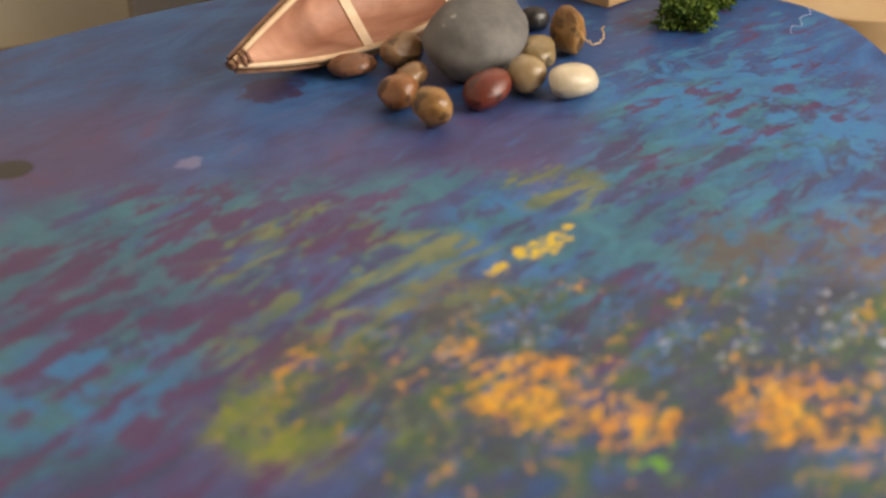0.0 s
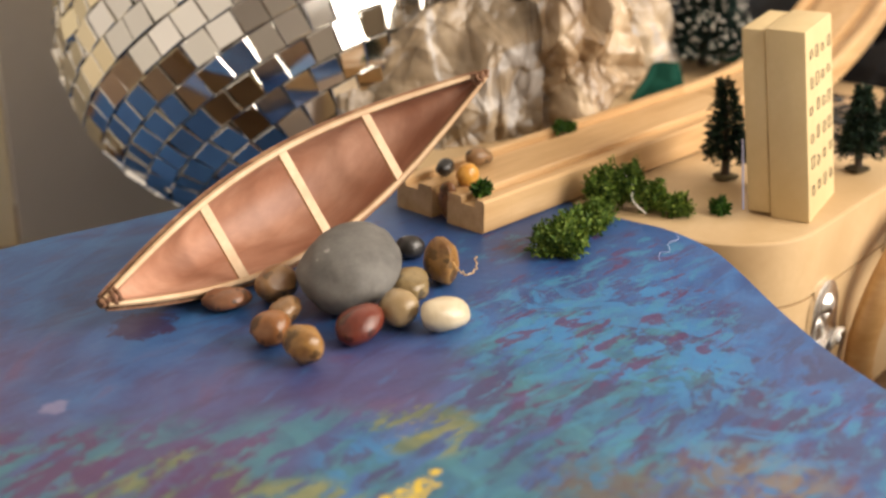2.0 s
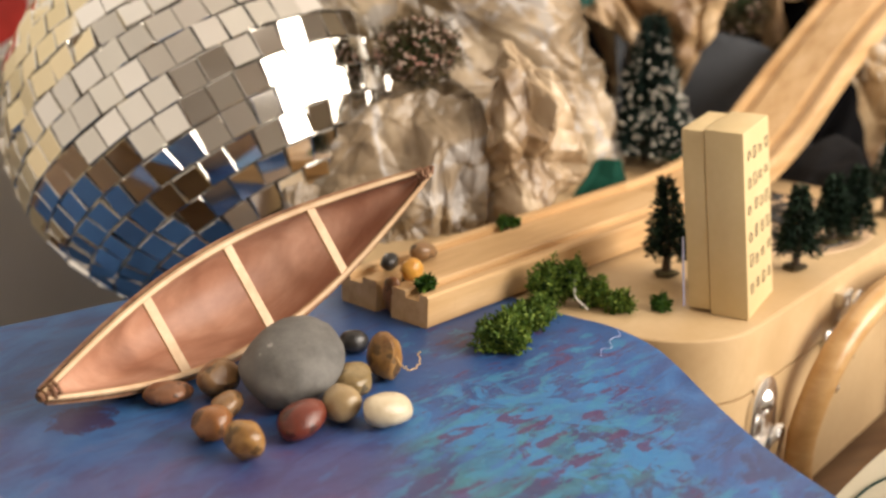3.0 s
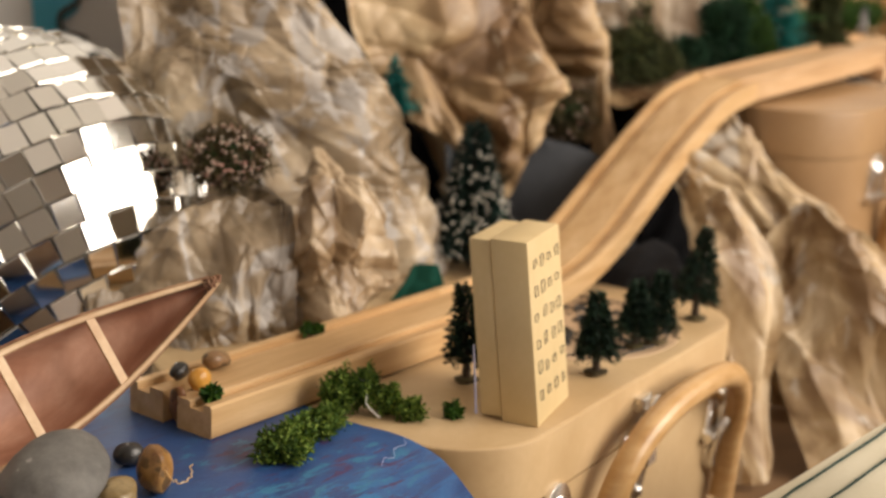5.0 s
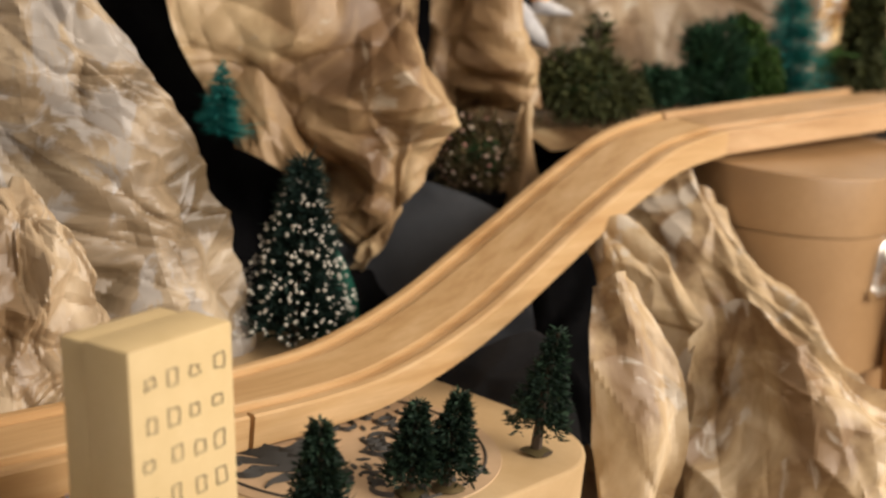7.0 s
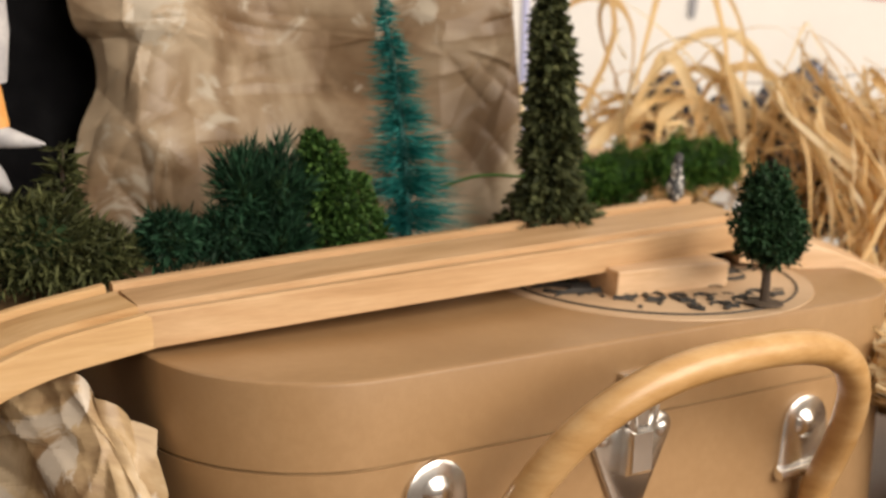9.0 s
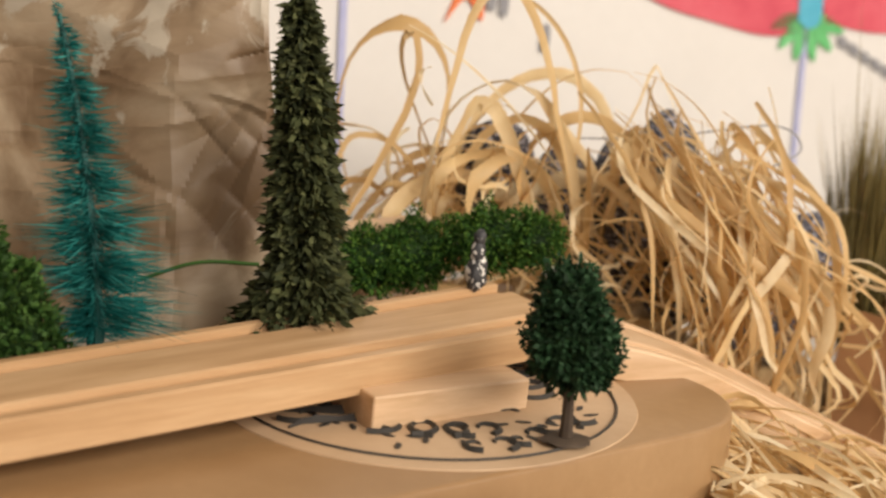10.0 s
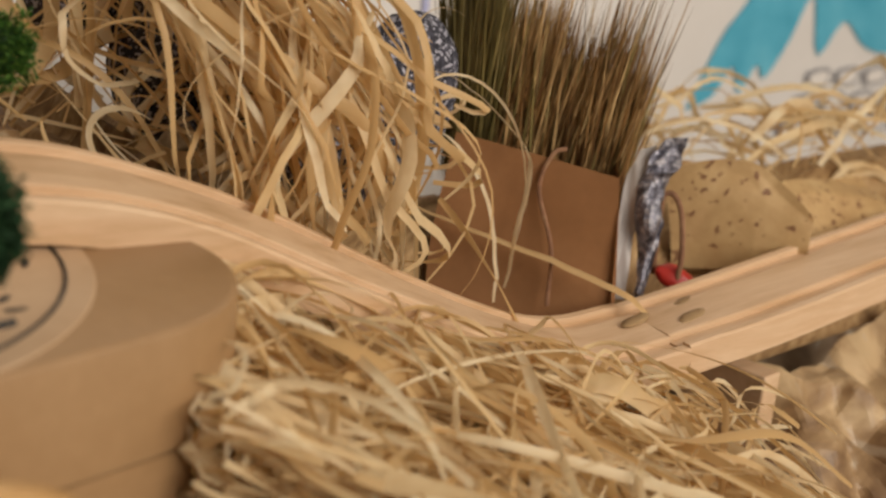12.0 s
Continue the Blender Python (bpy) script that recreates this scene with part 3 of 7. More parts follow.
def crumple(grid, step, amps, seed, tall=1.0, soft=0.0, folds=(0, 0.0, 0.0)):
    """A crumpled sheet through a coarse net of points; amps are (facet size, depth), step the mesh size, tall stretches the facets upwards, folds is the number, length and height of sharp creases."""
    g = np.asarray(grid, float)
    m = 40
    rows = np.array([smooth_line(r, m) for r in g])
    pts = np.array([smooth_line(rows[:, i], m) for i in range(m)]).transpose(1, 0, 2)
    wide = np.linalg.norm(np.diff(pts, axis=1), axis=2).sum(1).mean()
    high = np.linalg.norm(np.diff(pts, axis=0), axis=2).sum(0).mean()
    nu, nv = int(np.clip(wide / step, 12, 230)), int(np.clip(high / step, 12, 230))
    rows = np.array([smooth_line(r, nu) for r in g])
    pts = np.array([smooth_line(rows[:, i], nv) for i in range(nu)]).transpose(1, 0, 2)
    du, dv = np.gradient(pts, axis=1), np.gradient(pts, axis=0)
    nrm = np.cross(du, dv)
    for a in (du, dv, nrm):
        a /= np.linalg.norm(a, axis=2)[:, :, None] + 1e-9
    rng = np.random.RandomState(seed)
    x, y = np.meshgrid(np.linspace(0, wide, nu), np.linspace(0, high / tall, nv))
    move = np.zeros((nv, nu, 3))
    for cell, depth in amps:
        w = rng.uniform(0, math.pi)
        p, q = (x * math.cos(w) + y * math.sin(w)) / cell, (y * math.cos(w) - x * math.sin(w)) / cell
        a0, a1, a2, a3 = rng.uniform(0, 6.28, 4)
        bent = p + 0.2 * np.sin(0.9 * q + a0) + 0.06 * np.sin(1.9 * p + 1.3 * q + a1)
        q = q + 0.2 * np.sin(0.8 * p + a2) + 0.06 * np.sin(1.7 * q - 1.5 * p + a3)
        move += facet_field(bent + 20, q + 20, rng) * np.array((depth, depth * 0.3, depth * 0.3))
    for _ in range(folds[0]):
        # one crease: a sharp crest that dies away to both sides and to its ends
        cx, cy, w = rng.uniform(0, wide), rng.uniform(0, high / tall), rng.uniform(0, math.pi)
        length = folds[1] * rng.uniform(0.3, 1.0)
        along = (x - cx) * math.cos(w) + (y - cy) * math.sin(w)
        across = (y - cy) * math.cos(w) - (x - cx) * math.sin(w) + rng.normal(0, 0.1) * along * along / length
        side = np.where(across > 0, rng.uniform(0.05, 0.22), rng.uniform(0.05, 0.22)) * length
        crest = folds[2] * rng.uniform(0.3, 1.0) * rng.choice((1, 1, -1)) * np.exp(-np.abs(across) / side) * np.clip(1 - (along / length) ** 2, 0, 1)
        move[..., 0] += crest
    for _ in range(int(soft)):
        move[1:-1, 1:-1] = 0.5 * move[1:-1, 1:-1] + 0.125 * (move[2:, 1:-1] + move[:-2, 1:-1] + move[1:-1, 2:] + move[1:-1, :-2])
    flat = (pts + nrm * move[..., :1] + du * move[..., 1:2] + dv * move[..., 2:]).reshape(-1, 3)
    return flat, [(j * nu + i, j * nu + i + 1, (j + 1) * nu + i + 1, (j + 1) * nu + i) for j in range(nv - 1) for i in range(nu - 1)]


def stone(size, seed, rough=0.12, turn=(0, 0, 0), at=(0, 0, 0), sub=3, facets=0.0):
    bm = bmesh.new()
    bmesh.ops.create_icosphere(bm, subdivisions=sub, radius=1)
    rng = np.random.RandomState(seed)
    planes = [(Vector(rng.normal(0, 1, 3)).normalized(), rng.uniform(0.72, 0.95)) for _ in range(7)]
    off = Vector(rng.uniform(-9, 9, 3))
    for v in bm.verts:
        p = v.co.copy()
        p *= 1 + rough * (noise.noise(p * 1.1 + off) + 0.4 * noise.noise(p * 2.6 + off))
        if facets:
            for n, d in planes:
                e = p.dot(n) - d
                if e > 0:
                    p -= n * e * facets
        v.co = p
    v, f = from_bm(bm)
    v = v * np.array(size)
    r = np.array(Euler([radians(a) for a in turn]).to_matrix())
    v = v @ r.T
    v[:, 2] -= v[:, 2].min()
    return v + np.array(at), f


def blades(bases, ways, lengths, widths, rng, bend=0.0):
    """Loose pointed blades (two triangles each, creased along the middle)."""
    bases, ways = np.asarray(bases, float), np.asarray(ways, float)
    ways = ways / (np.linalg.norm(ways, axis=1)[:, None] + 1e-9)
    side = np.cross(ways, rng.normal(0, 1, ways.shape))
    side /= np.linalg.norm(side, axis=1)[:, None] + 1e-9
    lengths, widths = np.broadcast_to(lengths, len(bases))[:, None], np.broadcast_to(widths, len(bases))[:, None]
    tip = bases + ways * lengths
    tip[:, 2] -= bend * lengths[:, 0]
    mid = bases + ways * lengths * 0.45
    v = np.stack([bases, mid + side * widths / 2, tip, mid - side * widths / 2], 1).reshape(-1, 3)
    f = [(4 * i, 4 * i + 1, 4 * i + 2, 4 * i + 3) for i in range(len(bases))]
    return v, f


def ribbon(points, width, twist0, twist1, rng, fold=0.15):
    """A flat fibre ribbon with a slight gutter."""
    p = np.asarray(points, float)
    t = np.gradient(p, axis=0)
    t /= np.linalg.norm(t, axis=1)[:, None] + 1e-9
    ref = rng.normal(0, 1, 3)
    verts = []
    n = len(p)
    for i in range(n):
        a = np.cross(t[i], ref)
        a /= np.linalg.norm(a) + 1e-9
        b = np.cross(t[i], a)
        w = twist0 + (twist1 - twist0) * i / (n - 1)
        s = math.cos(w) * a + math.sin(w) * b
        c = np.cross(t[i], s)
        wd = width * (0.35 + 0.65 * math.sin(math.pi * min(1, max(0, (i + 0.6) / n))) ** 0.5)
        verts += [p[i] - s * wd / 2, p[i] + c * wd * fold, p[i] + s * wd / 2]
    faces = []
    for i in range(n - 1):
        for k in (0, 1):
            faces.append((3 * i + k, 3 * i + k + 1, 3 * i + k + 4, 3 * i + k + 3))
    return verts, faces


# ---- the room round the table
WALL_TURN = 12.0


def wall_at(x):
    """The y of the back wall's face."""
    return 6.75 + (x - 10.1) * math.tan(radians(WALL_TURN))


def room():
    ang = radians(WALL_TURN)
    c, s = math.cos(ang), math.sin(ang)

    def wall(name, label, u0, u1, n0, n1, mat):
        o = np.array([[u * c - n * s, wall_at(0) + u * s + n * c] for u, n in ((u0, n0), (u1, n0), (u1, n1), (u0, n1))])
        solo(name, slab(o, ((-8, 0), (17.5, 0))), mat, label, "wall", (0, 0, -8), "structure", smooth=False)

    wall("wall_north", "plain cream-white painted wall behind the table", -14, 26, 0.0, 1.0, M_NORTH)
    wall("wall_south", "plain cream-white painted wall behind the viewer", -14, 26, -31, -30, M_NORTH)
    wall("wall_west", "plain cream-white painted side wall", -15, -14, -31, 1, M_NORTH)
    wall("wall_east", "plain cream painted side wall with a window", 26, 27, -31, 1, M_WALL)
    o = np.array([[u * c - n * s, wall_at(0) + u * s + n * c] for u, n in ((-15, -31), (27, -31), (27, 1), (-15, 1))])
    solo("floor", slab(o, ((-9, 0), (-8, 0))), M_TABLE, "brown wooden floor of the room", "floor", (0, 0, -8), "structure", smooth=False)
    solo("ceiling", slab(o, ((17.5, 0), (18.5, 0))), M_WHITE, "white painted ceiling", "ceiling", (0, 0, 17.5), "structure", smooth=False)


room()


def table():
    t = thing("table", "brown wooden table under the whole model landscape", "table", (3.5, 2.0, -8))
    o = round_outline(-5, 14.5, -3.0, 4.2, 0.2, 12, 4)
    part("tabletop", slab(o, ((-1.32, 0.02), (-1.3, 0), (-1.08, 0), (-1.05, 0.03))), M_TABLE, t, smooth=False)
    c, s = math.cos(radians(12)), math.sin(radians(12))
    for u, n in ((-4.5, -2.5), (14, -2.5), (14, 3.7), (-4.5, 3.7)):
        part("leg", rbox((0.6, 0.6, 6.68), 0.04, (u * c - n * s, u * s + n * c, -8), (0, 0, 12)), M_TABLE, t)


table()
c19, s19 = math.cos(radians(19)), math.sin(radians(19))
solo("riser_box", slab(round_outline(4.95, 10.2, 0.05, 3.2, 0.05, 19, 2), ((-1.05, 0), (-0.3, 0), (-0.27, 0.02))), M_KRAFT2,
     "plain brown cardboard box raising the suitcase and the straw", "box", (5, 2, -1.05), smooth=False)

# ---- painted board
BOARD = np.array([(-4.6, -0.75), (-4.3, -4.6), (0.45, -4.9), (0.56, -3.2), (0.60, -1.9), (0.61, -1.55), (0.66, -1.2), (0.735, -0.85), (0.765, -0.66), (0.755, -0.5), (0.715, -0.36), (0.62, -0.2), (0.5, 0.1), (0.3, 0.42),
                  (0.0, 0.6), (-0.45, 0.64), (-0.88, 0.585), (-1.25, 0.49), (-1.6, 0.4), (-2.12, 0.2), (-3.2, -0.22)])


def board():
    b = thing("painted_board", "board painted with streaks of blue, violet, teal and orange acrylic", "painting", (0, 0, -0.012))
    o = smooth_line(np.concatenate([BOARD, BOARD[:1]]), 160)[:-1]
    part("board", slab(o, ((-0.012, 0.004), (-0.006, 0), (-0.002, 0), (0, 0.004))), M_BOARD, b)
    return b


board()
solo("board_support", rbox((3.6, 3.2, 1.036), 0.03, (-2.2, -2.2, -1.05)), M_KRAFT2, "brown cardboard box under the painted board", "box", (-2.2, -2.2, -1.05), smooth=False)


# ---- suitcases
def suitcase(label, outline, top, height, lid, mat, at):
    t = thing("suitcase", label, "suitcase", at)
    part("body", slab(outline, ((top - height, 0.03), (top - height + 0.03, 0), (top - lid - 0.012, 0))), mat, t)
    part("seam", slab(outline, ((top - lid - 0.012, 0.012), (top - lid, 0.012))), M_EDGE, t, "dark line between lid and body")
    part("lid", slab(outline, ((top - lid, 0), (top - 0.018, 0.0), (top - 0.007, 0.003), (top - 0.002, 0.010), (top, 0.02))), mat, t)
    return t


def handle(t, mid, along, out, wide, high, lean, tubeR):
    """A bent cane arch standing off the front of a suitcase."""
    along, out = np.array((*along, 0.0)), np.array((*out, 0.0))
    up = np.array((0, 0, 1.0))
    pts = []
    for a in np.linspace(-25, 205, 36):
        ca, sa = math.cos(radians(a)), math.sin(radians(a))
        w = math.copysign(abs(ca) ** 0.75, ca) * wide / 2
        h = math.copysign(abs(sa) ** 0.75, sa) * high
        rise = up * math.cos(radians(lean)) + out * math.sin(radians(lean)) if h > 0 else up
        pts.append(np.array(mid) + along * w + rise * h + out * 0.08)
    h = part("handle", tube(pts, tubeR, 12), M_RATTAN, t, "glossy bent cane handle")
    return h


def hasp(t, mid, along, out, size=0.19, loop=True):
    """A pressed metal plate with a rounded end, a raised keeper and a bow of wire."""
    along, out, up = np.array((*along, 0.0)), np.array((*out, 0.0)), np.array((0, 0, 1.0))
    mid = np.array(mid)

    def put(x, z, d):
        return mid + along * x + up * z + out * d

    prof = [(-0.72, -0.7), (0.72, -0.7), (0.62, 0.25)] + [(0.62 * math.cos(radians(a)), 0.25 + 0.62 * math.sin(radians(a))) for a in range(15, 180, 15)] + [(-0.62, 0.25)]
    vs, n = [], len(prof)
    for d, k in ((0.0, 1.0), (0.02, 1.0), (0.028, 0.9)):
        vs += [put(x * size * k, z * size * k, d) for x, z in prof]
    fs = [(i * n + k, i * n + (k + 1) % n, (i + 1) * n + (k + 1) % n, (i + 1) * n + k) for i in (0, 1) for k in range(n)] + [tuple(2 * n + k for k in range(n))]
    p = part("hasp", (vs, fs), M_CHROME, t, "shiny nickel-plated hasp")
    dome = [put(0.16 * size * 2 * math.cos(a) * r, 0.32 * size + 0.3 * size * math.sin(a) * r, 0.03 + 0.03 * (1 - r * r)) for r in (1.0, 0.75, 0.4) for a in np.linspace(0, 2 * math.pi, 14, endpoint=False)]
    fs = [(i * 14 + k, i * 14 + (k + 1) % 14, (i + 1) * 14 + (k + 1) % 14, (i + 1) * 14 + k) for i in (0, 1) for k in range(14)] + [tuple(28 + k for k in range(14))]
    part("rivet", (dome, fs), M_CHROME, p)
    if loop:
        bow = [put(0.42 * size * math.cos(a), -0.9 * size + 0.75 * size * math.sin(a) * (1 if math.sin(a) > 0 else 1.1), 0.06 + 0.03 * math.sin(a)) for a in np.linspace(0, 2 * math.pi, 24, endpoint=False)]
        part("wire_bow", tube(bow, 0.016, 7, True), M_CHROME, p)
    part("roll", tube([put(-0.75 * size, -0.62 * size, 0.04), put(0.75 * size, -0.62 * size, 0.04)], 0.024, 10), M_CHROME, p)
    return p


def latch(t, mid, along, out, size=0.5):
    """A sprung trunk latch: three-lobed plate with rivets, boxed lever, wire loop and strap."""
    along, out, up = np.array((*along, 0.0)), np.array((*out, 0.0)), np.array((0, 0, 1.0))
    mid = np.array(mid)

    def put(x, z, d):
        return mid + along * x * size + up * z * size + out * d

    def block(x0, x1, z0, z1, d0, d1, taper=0.8):
        cx, cz = (x0 + x1) / 2, (z0 + z1) / 2
        vs = [put(cx + (x - cx) * k, cz + (z - cz) * k, d) for d, k in ((d0, 1.0), (d0 + (d1 - d0) * 0.7, 1.0), (d1, taper)) for x, z in ((x0, z0), (x1, z0), (x1, z1), (x0, z1))]
        return vs, [(4 * i + k, 4 * i + (k + 1) % 4, 4 * i + 4 + (k + 1) % 4, 4 * i + 4 + k) for i in (0, 1) for k in range(4)] + [(8, 9, 10, 11)]

    lobes = ((-0.24, 0.1, 0.1), (0.24, 0.1, 0.1), (0.0, -0.42, 0.1))
    rim = []
    for cx, cz, r in lobes:
        away = math.atan2(cz + 0.07, cx)
        rim += [(cx + r * math.cos(away + w), cz + r * math.sin(away + w)) for w in np.linspace(-1.25, 1.25, 9)]
    rim.sort(key=lambda q: math.atan2(q[1] + 0.07, q[0]))
    n = len(rim)
    vs = [put(x * k, (z + 0.07) * k - 0.07, d) for d, k in ((0.0, 1.0), (0.018, 1.0), (0.026, 0.94)) for x, z in rim]
    fs = [(i * n + k, i * n + (k + 1) % n, (i + 1) * n + (k + 1) % n, (i + 1) * n + k) for i in (0, 1) for k in range(n)] + [tuple(2 * n + k for k in range(n))]
    p = part("latch", (vs, fs), M_CHROME, t, "nickel spring latch plate")
    for cx, cz, r in lobes:
        v, f = stone((1, 1, 1), 3, 0.03, (0, 0, 0), (0, 0, -1), 2)
        part("rivet", (np.array([put(cx + q[0] * 0.06, cz + q[2] * 0.06, 0.026 + max(0.0, q[1]) * 0.022) for q in v * (1, -1, 1)]), f), M_CHROME, p)
    part("lever", block(-0.09, 0.11, -0.16, 0.16, 0.026, 0.085), M_CHROME, p, "boxed latch lever")
    part("lever_tongue", block(-0.05, 0.07, 0.16, 0.3, 0.03, 0.075), M_CHROME, p)
    part("keeper", block(-0.11, 0.11, 0.36, 0.5, 0.0, 0.05, 0.6), M_CHROME, p, "small nickel keeper above the latch")
    loop = [put(0.01 + 0.1 * math.cos(a), 0.3 + 0.2 * math.sin(a), 0.075 + 0.01 * math.sin(a)) for a in np.linspace(0, 2 * math.pi, 26, endpoint=False)]
    part("wire_loop", tube(loop, 0.016, 8, True), M_CHROME, p)
    return p


CASE1_TURN, CASE1_TOP = 28.0, -0.013
case1 = suitcase("pale cardboard suitcase with rounded corners and a cane handle", round_outline(0.44, 3.14, -1.12, 0.85, 0.4, CASE1_TURN), CASE1_TOP, 1.0, 0.27, M_KRAFT, (1.7, 0.2, -1.05))


def along_case(turn):
    c, s = math.cos(radians(turn)), math.sin(radians(turn))
    return (c, s), (s, -c)


def case_point(turn, u, n, z):
    c, s = math.cos(radians(turn)), math.sin(radians(turn))
    return np.array((u * c - n * s, u * s + n * c, z))


al, ou = along_case(CASE1_TURN)
handle(case1, case_point(CASE1_TURN, 1.99, -1.12, -0.62), al, ou, 1.5, 0.54, 10, 0.064)
hasp(case1, case_point(CASE1_TURN, 0.96, -1.12, -0.42), al, ou)
hasp(case1, case_point(CASE1_TURN, 2.68, -1.12, -0.42), al, ou)
latch(case1, case_point(CASE1_TURN, 1.74, -1.12, -0.34), al, ou, 0.5)

CASE2_TURN, CASE2_TOP = 22.0, 0.87
case2 = suitcase("brown cardboard suitcase with rounded ends and a cane handle", round_outline(5.06, 8.52, -0.36, 1.75, 0.64, CASE2_TURN, 14, 0.42), CASE2_TOP, 1.12, 0.31, M_KRAFT2, (6.3, 3.0, -0.27))
al, ou = along_case(CASE2_TURN)
handle(case2, case_point(CASE2_TURN, 6.9, -0.36, 0.07), al, ou, 1.72, 0.96, 26, 0.066)
hasp(case2, case_point(CASE2_TURN, 5.89, -0.36, 0.37), al, ou, 0.205, False)
hasp(case2, case_point(CASE2_TURN, 7.76, -0.36, 0.31), al, ou, 0.215, False)
latch(case2, case_point(CASE2_TURN, 6.78, -0.36, 0.44), al, ou, 0.6)


def emblem(t, mid, r, z, turn, seed):
    """A printed round label: paper disc, double ring and scrolls of ink."""
    rng = np.random.RandomState(seed)
    ang = np.linspace(0, 2 * math.pi, 64, endpoint=False)
    o = np.stack([mid[0] + r * np.cos(ang), mid[1] + r * np.sin(ang)], 1)
    p = part("emblem", slab(o, ((z, 0), (z + 0.004, 0.002))), M_BARKPAPER, t, "round printed paper label", smooth=False)
    ring = [(mid[0] + 0.9 * r * math.cos(a), mid[1] + 0.9 * r * math.sin(a), z + 0.006) for a in ang]
    part("printed_ring", tube(ring, 0.006, 4, True), M_INK, p)
    for k in range(70):
        a = 2 * math.pi * k / 70 * 7.6 + 0.2
        q0 = 0.25 + 0.5 * (k % 3) / 2 + rng.uniform(-0.06, 0.06)
        cx, cy = mid[0] + q0 * r * math.cos(a), mid[1] + q0 * r * math.sin(a)
        n = 14
        rad = np.linspace(rng.uniform(0.07, 0.14), 0.015, n) * r
        th = a + np.linspace(0, 4.4, n) * (1 if k % 2 else -1)
        part("printed_scroll", tube([(cx + q * math.cos(w), cy + q * math.sin(w), z + 0.007) for q, w in zip(rad, th)], np.linspace(0.014, 0.005, n), 4), M_INK, p)
    for k in range(70):
        a = 2 * math.pi * k / 70 + rng.uniform(-0.2, 0.2)
        q = r * rng.uniform(0.2, 0.8)
        part("printed_leaf", stone((0.032, 0.012, 0.003), seed + k, 0.3, (0, 0, math.degrees(a) + 40 * (k % 3)), (mid[0] + q * math.cos(a), mid[1] + q * math.sin(a), z + 0.004), 1), M_INK, p)
    for k in range(5):
        a = radians(turn + 150 + 14 * k)
        pts = [(mid[0] + q * r * math.cos(a + 0.25 * math.sin(6 * q)), mid[1] + q * r * math.sin(a + 0.25 * math.sin(6 * q)), z + 0.007) for q in np.linspace(0.15, 0.85, 10)]
        part("printed_plume", tube(pts, [0.008, 0.016, 0.022, 0.012, 0.018, 0.024, 0.014, 0.02, 0.012, 0.005], 4), M_INK, p)


def tip(t, slope, y0):
    """Lean a whole thing: its back stands a little higher than its front."""
    dy = float(ORIGIN[t.name][1])
    for ob in t.children_recursive:
        for v in ob.data.vertices:
            v.co.z += slope * (v.co.y + (dy - y0) * S)


def case2_top(x, y):
    return CASE2_TOP + 0.05 * (y - 2.5) + 0.006


M_BARKPAPER = surface("printed_label_paper", (0.46, 0.31, 0.18), (0.53, 0.37, 0.23), (0.58, 0.42, 0.27), 20, 300, 0.6, 0.05)
emblem(case2, (6.80, 3.16), 0.75, CASE2_TOP, 22, 5)
tip(case2, 0.05, 2.5)
emblem(case1, (2.2, 0.68), 0.6, CASE1_TOP, 31, 9)


# ---- wooden train track
HALF = np.array([(0.035, 0.0), (0.194, 0.0), (0.2, 0.006), (0.2, 0.122), (0.192, 0.13), (0.166, 0.13), (0.16, 0.126), (0.16, 0.1), (0.1, 0.1), (0.1, 0.124), (0.092, 0.128), (0.035, 0.128)])


def sweep(path, profile, bank=None):
    p = np.asarray(path, float)
    profile = profile * np.array((1.16, 1.0))
    t = np.gradient(p, axis=0)
    t /= np.linalg.norm(t, axis=1)[:, None]
    side = np.stack([t[:, 1], -t[:, 0], np.zeros(len(p))], 1)
    side /= np.linalg.norm(side, axis=1)[:, None]
    up = np.cross(side, t)
    tilt = np.radians(np.linspace(*bank, len(p)) if bank else np.zeros(len(p)))[:, None]
    side, up = side * np.cos(tilt) - up * np.sin(tilt), up * np.cos(tilt) + side * np.sin(tilt)
    n, verts = len(profile), []
    for q, s, u in zip(p, side, up):
        verts += [q + s * a + u * b for a, b in profile]
    faces = [(i * n + k, i * n + (k + 1) % n, (i + 1) * n + (k + 1) % n, (i + 1) * n + k) for i in range(len(p) - 1) for k in range(n)]
    faces += [tuple(range(n))[::-1], tuple((len(p) - 1) * n + k for k in range(n))]
    return verts, faces


LINE_A = [(-0.045, 0.045, 0.0), (0.1, 0.109, 0.0), (1.75, 0.84, 0.0)]
LINE_B = [(1.76, 0.845, 0.0), (2.085, 1.01, 0.0), (2.43, 1.20, 0.028), (2.87, 1.459, 0.151), (3.35, 1.74, 0.38), (3.815, 1.952, 0.654), (4.166, 2.12, 0.816), (4.545, 2.2876, 0.892)]
LINE_C = [(4.546, 2.288, 0.892), (5.433, 2.60, 0.961), (6.447, 3.06, 1.008), (7.26, 3.455, 1.047)]
LINE_D = [(7.27, 3.458, 0.975), (7.6, 3.49, 0.925), (8.0, 3.54, 0.785), (8.5, 3.54, 0.555), (9.0, 3.585, 0.335), (9.4, 3.66, 0.215), (9.75, 3.71, 0.23)]
LINE_E = [(9.76, 3.712, 0.231), (10.28, 3.80, 0.30), (11.7, 4.25, 0.40)]


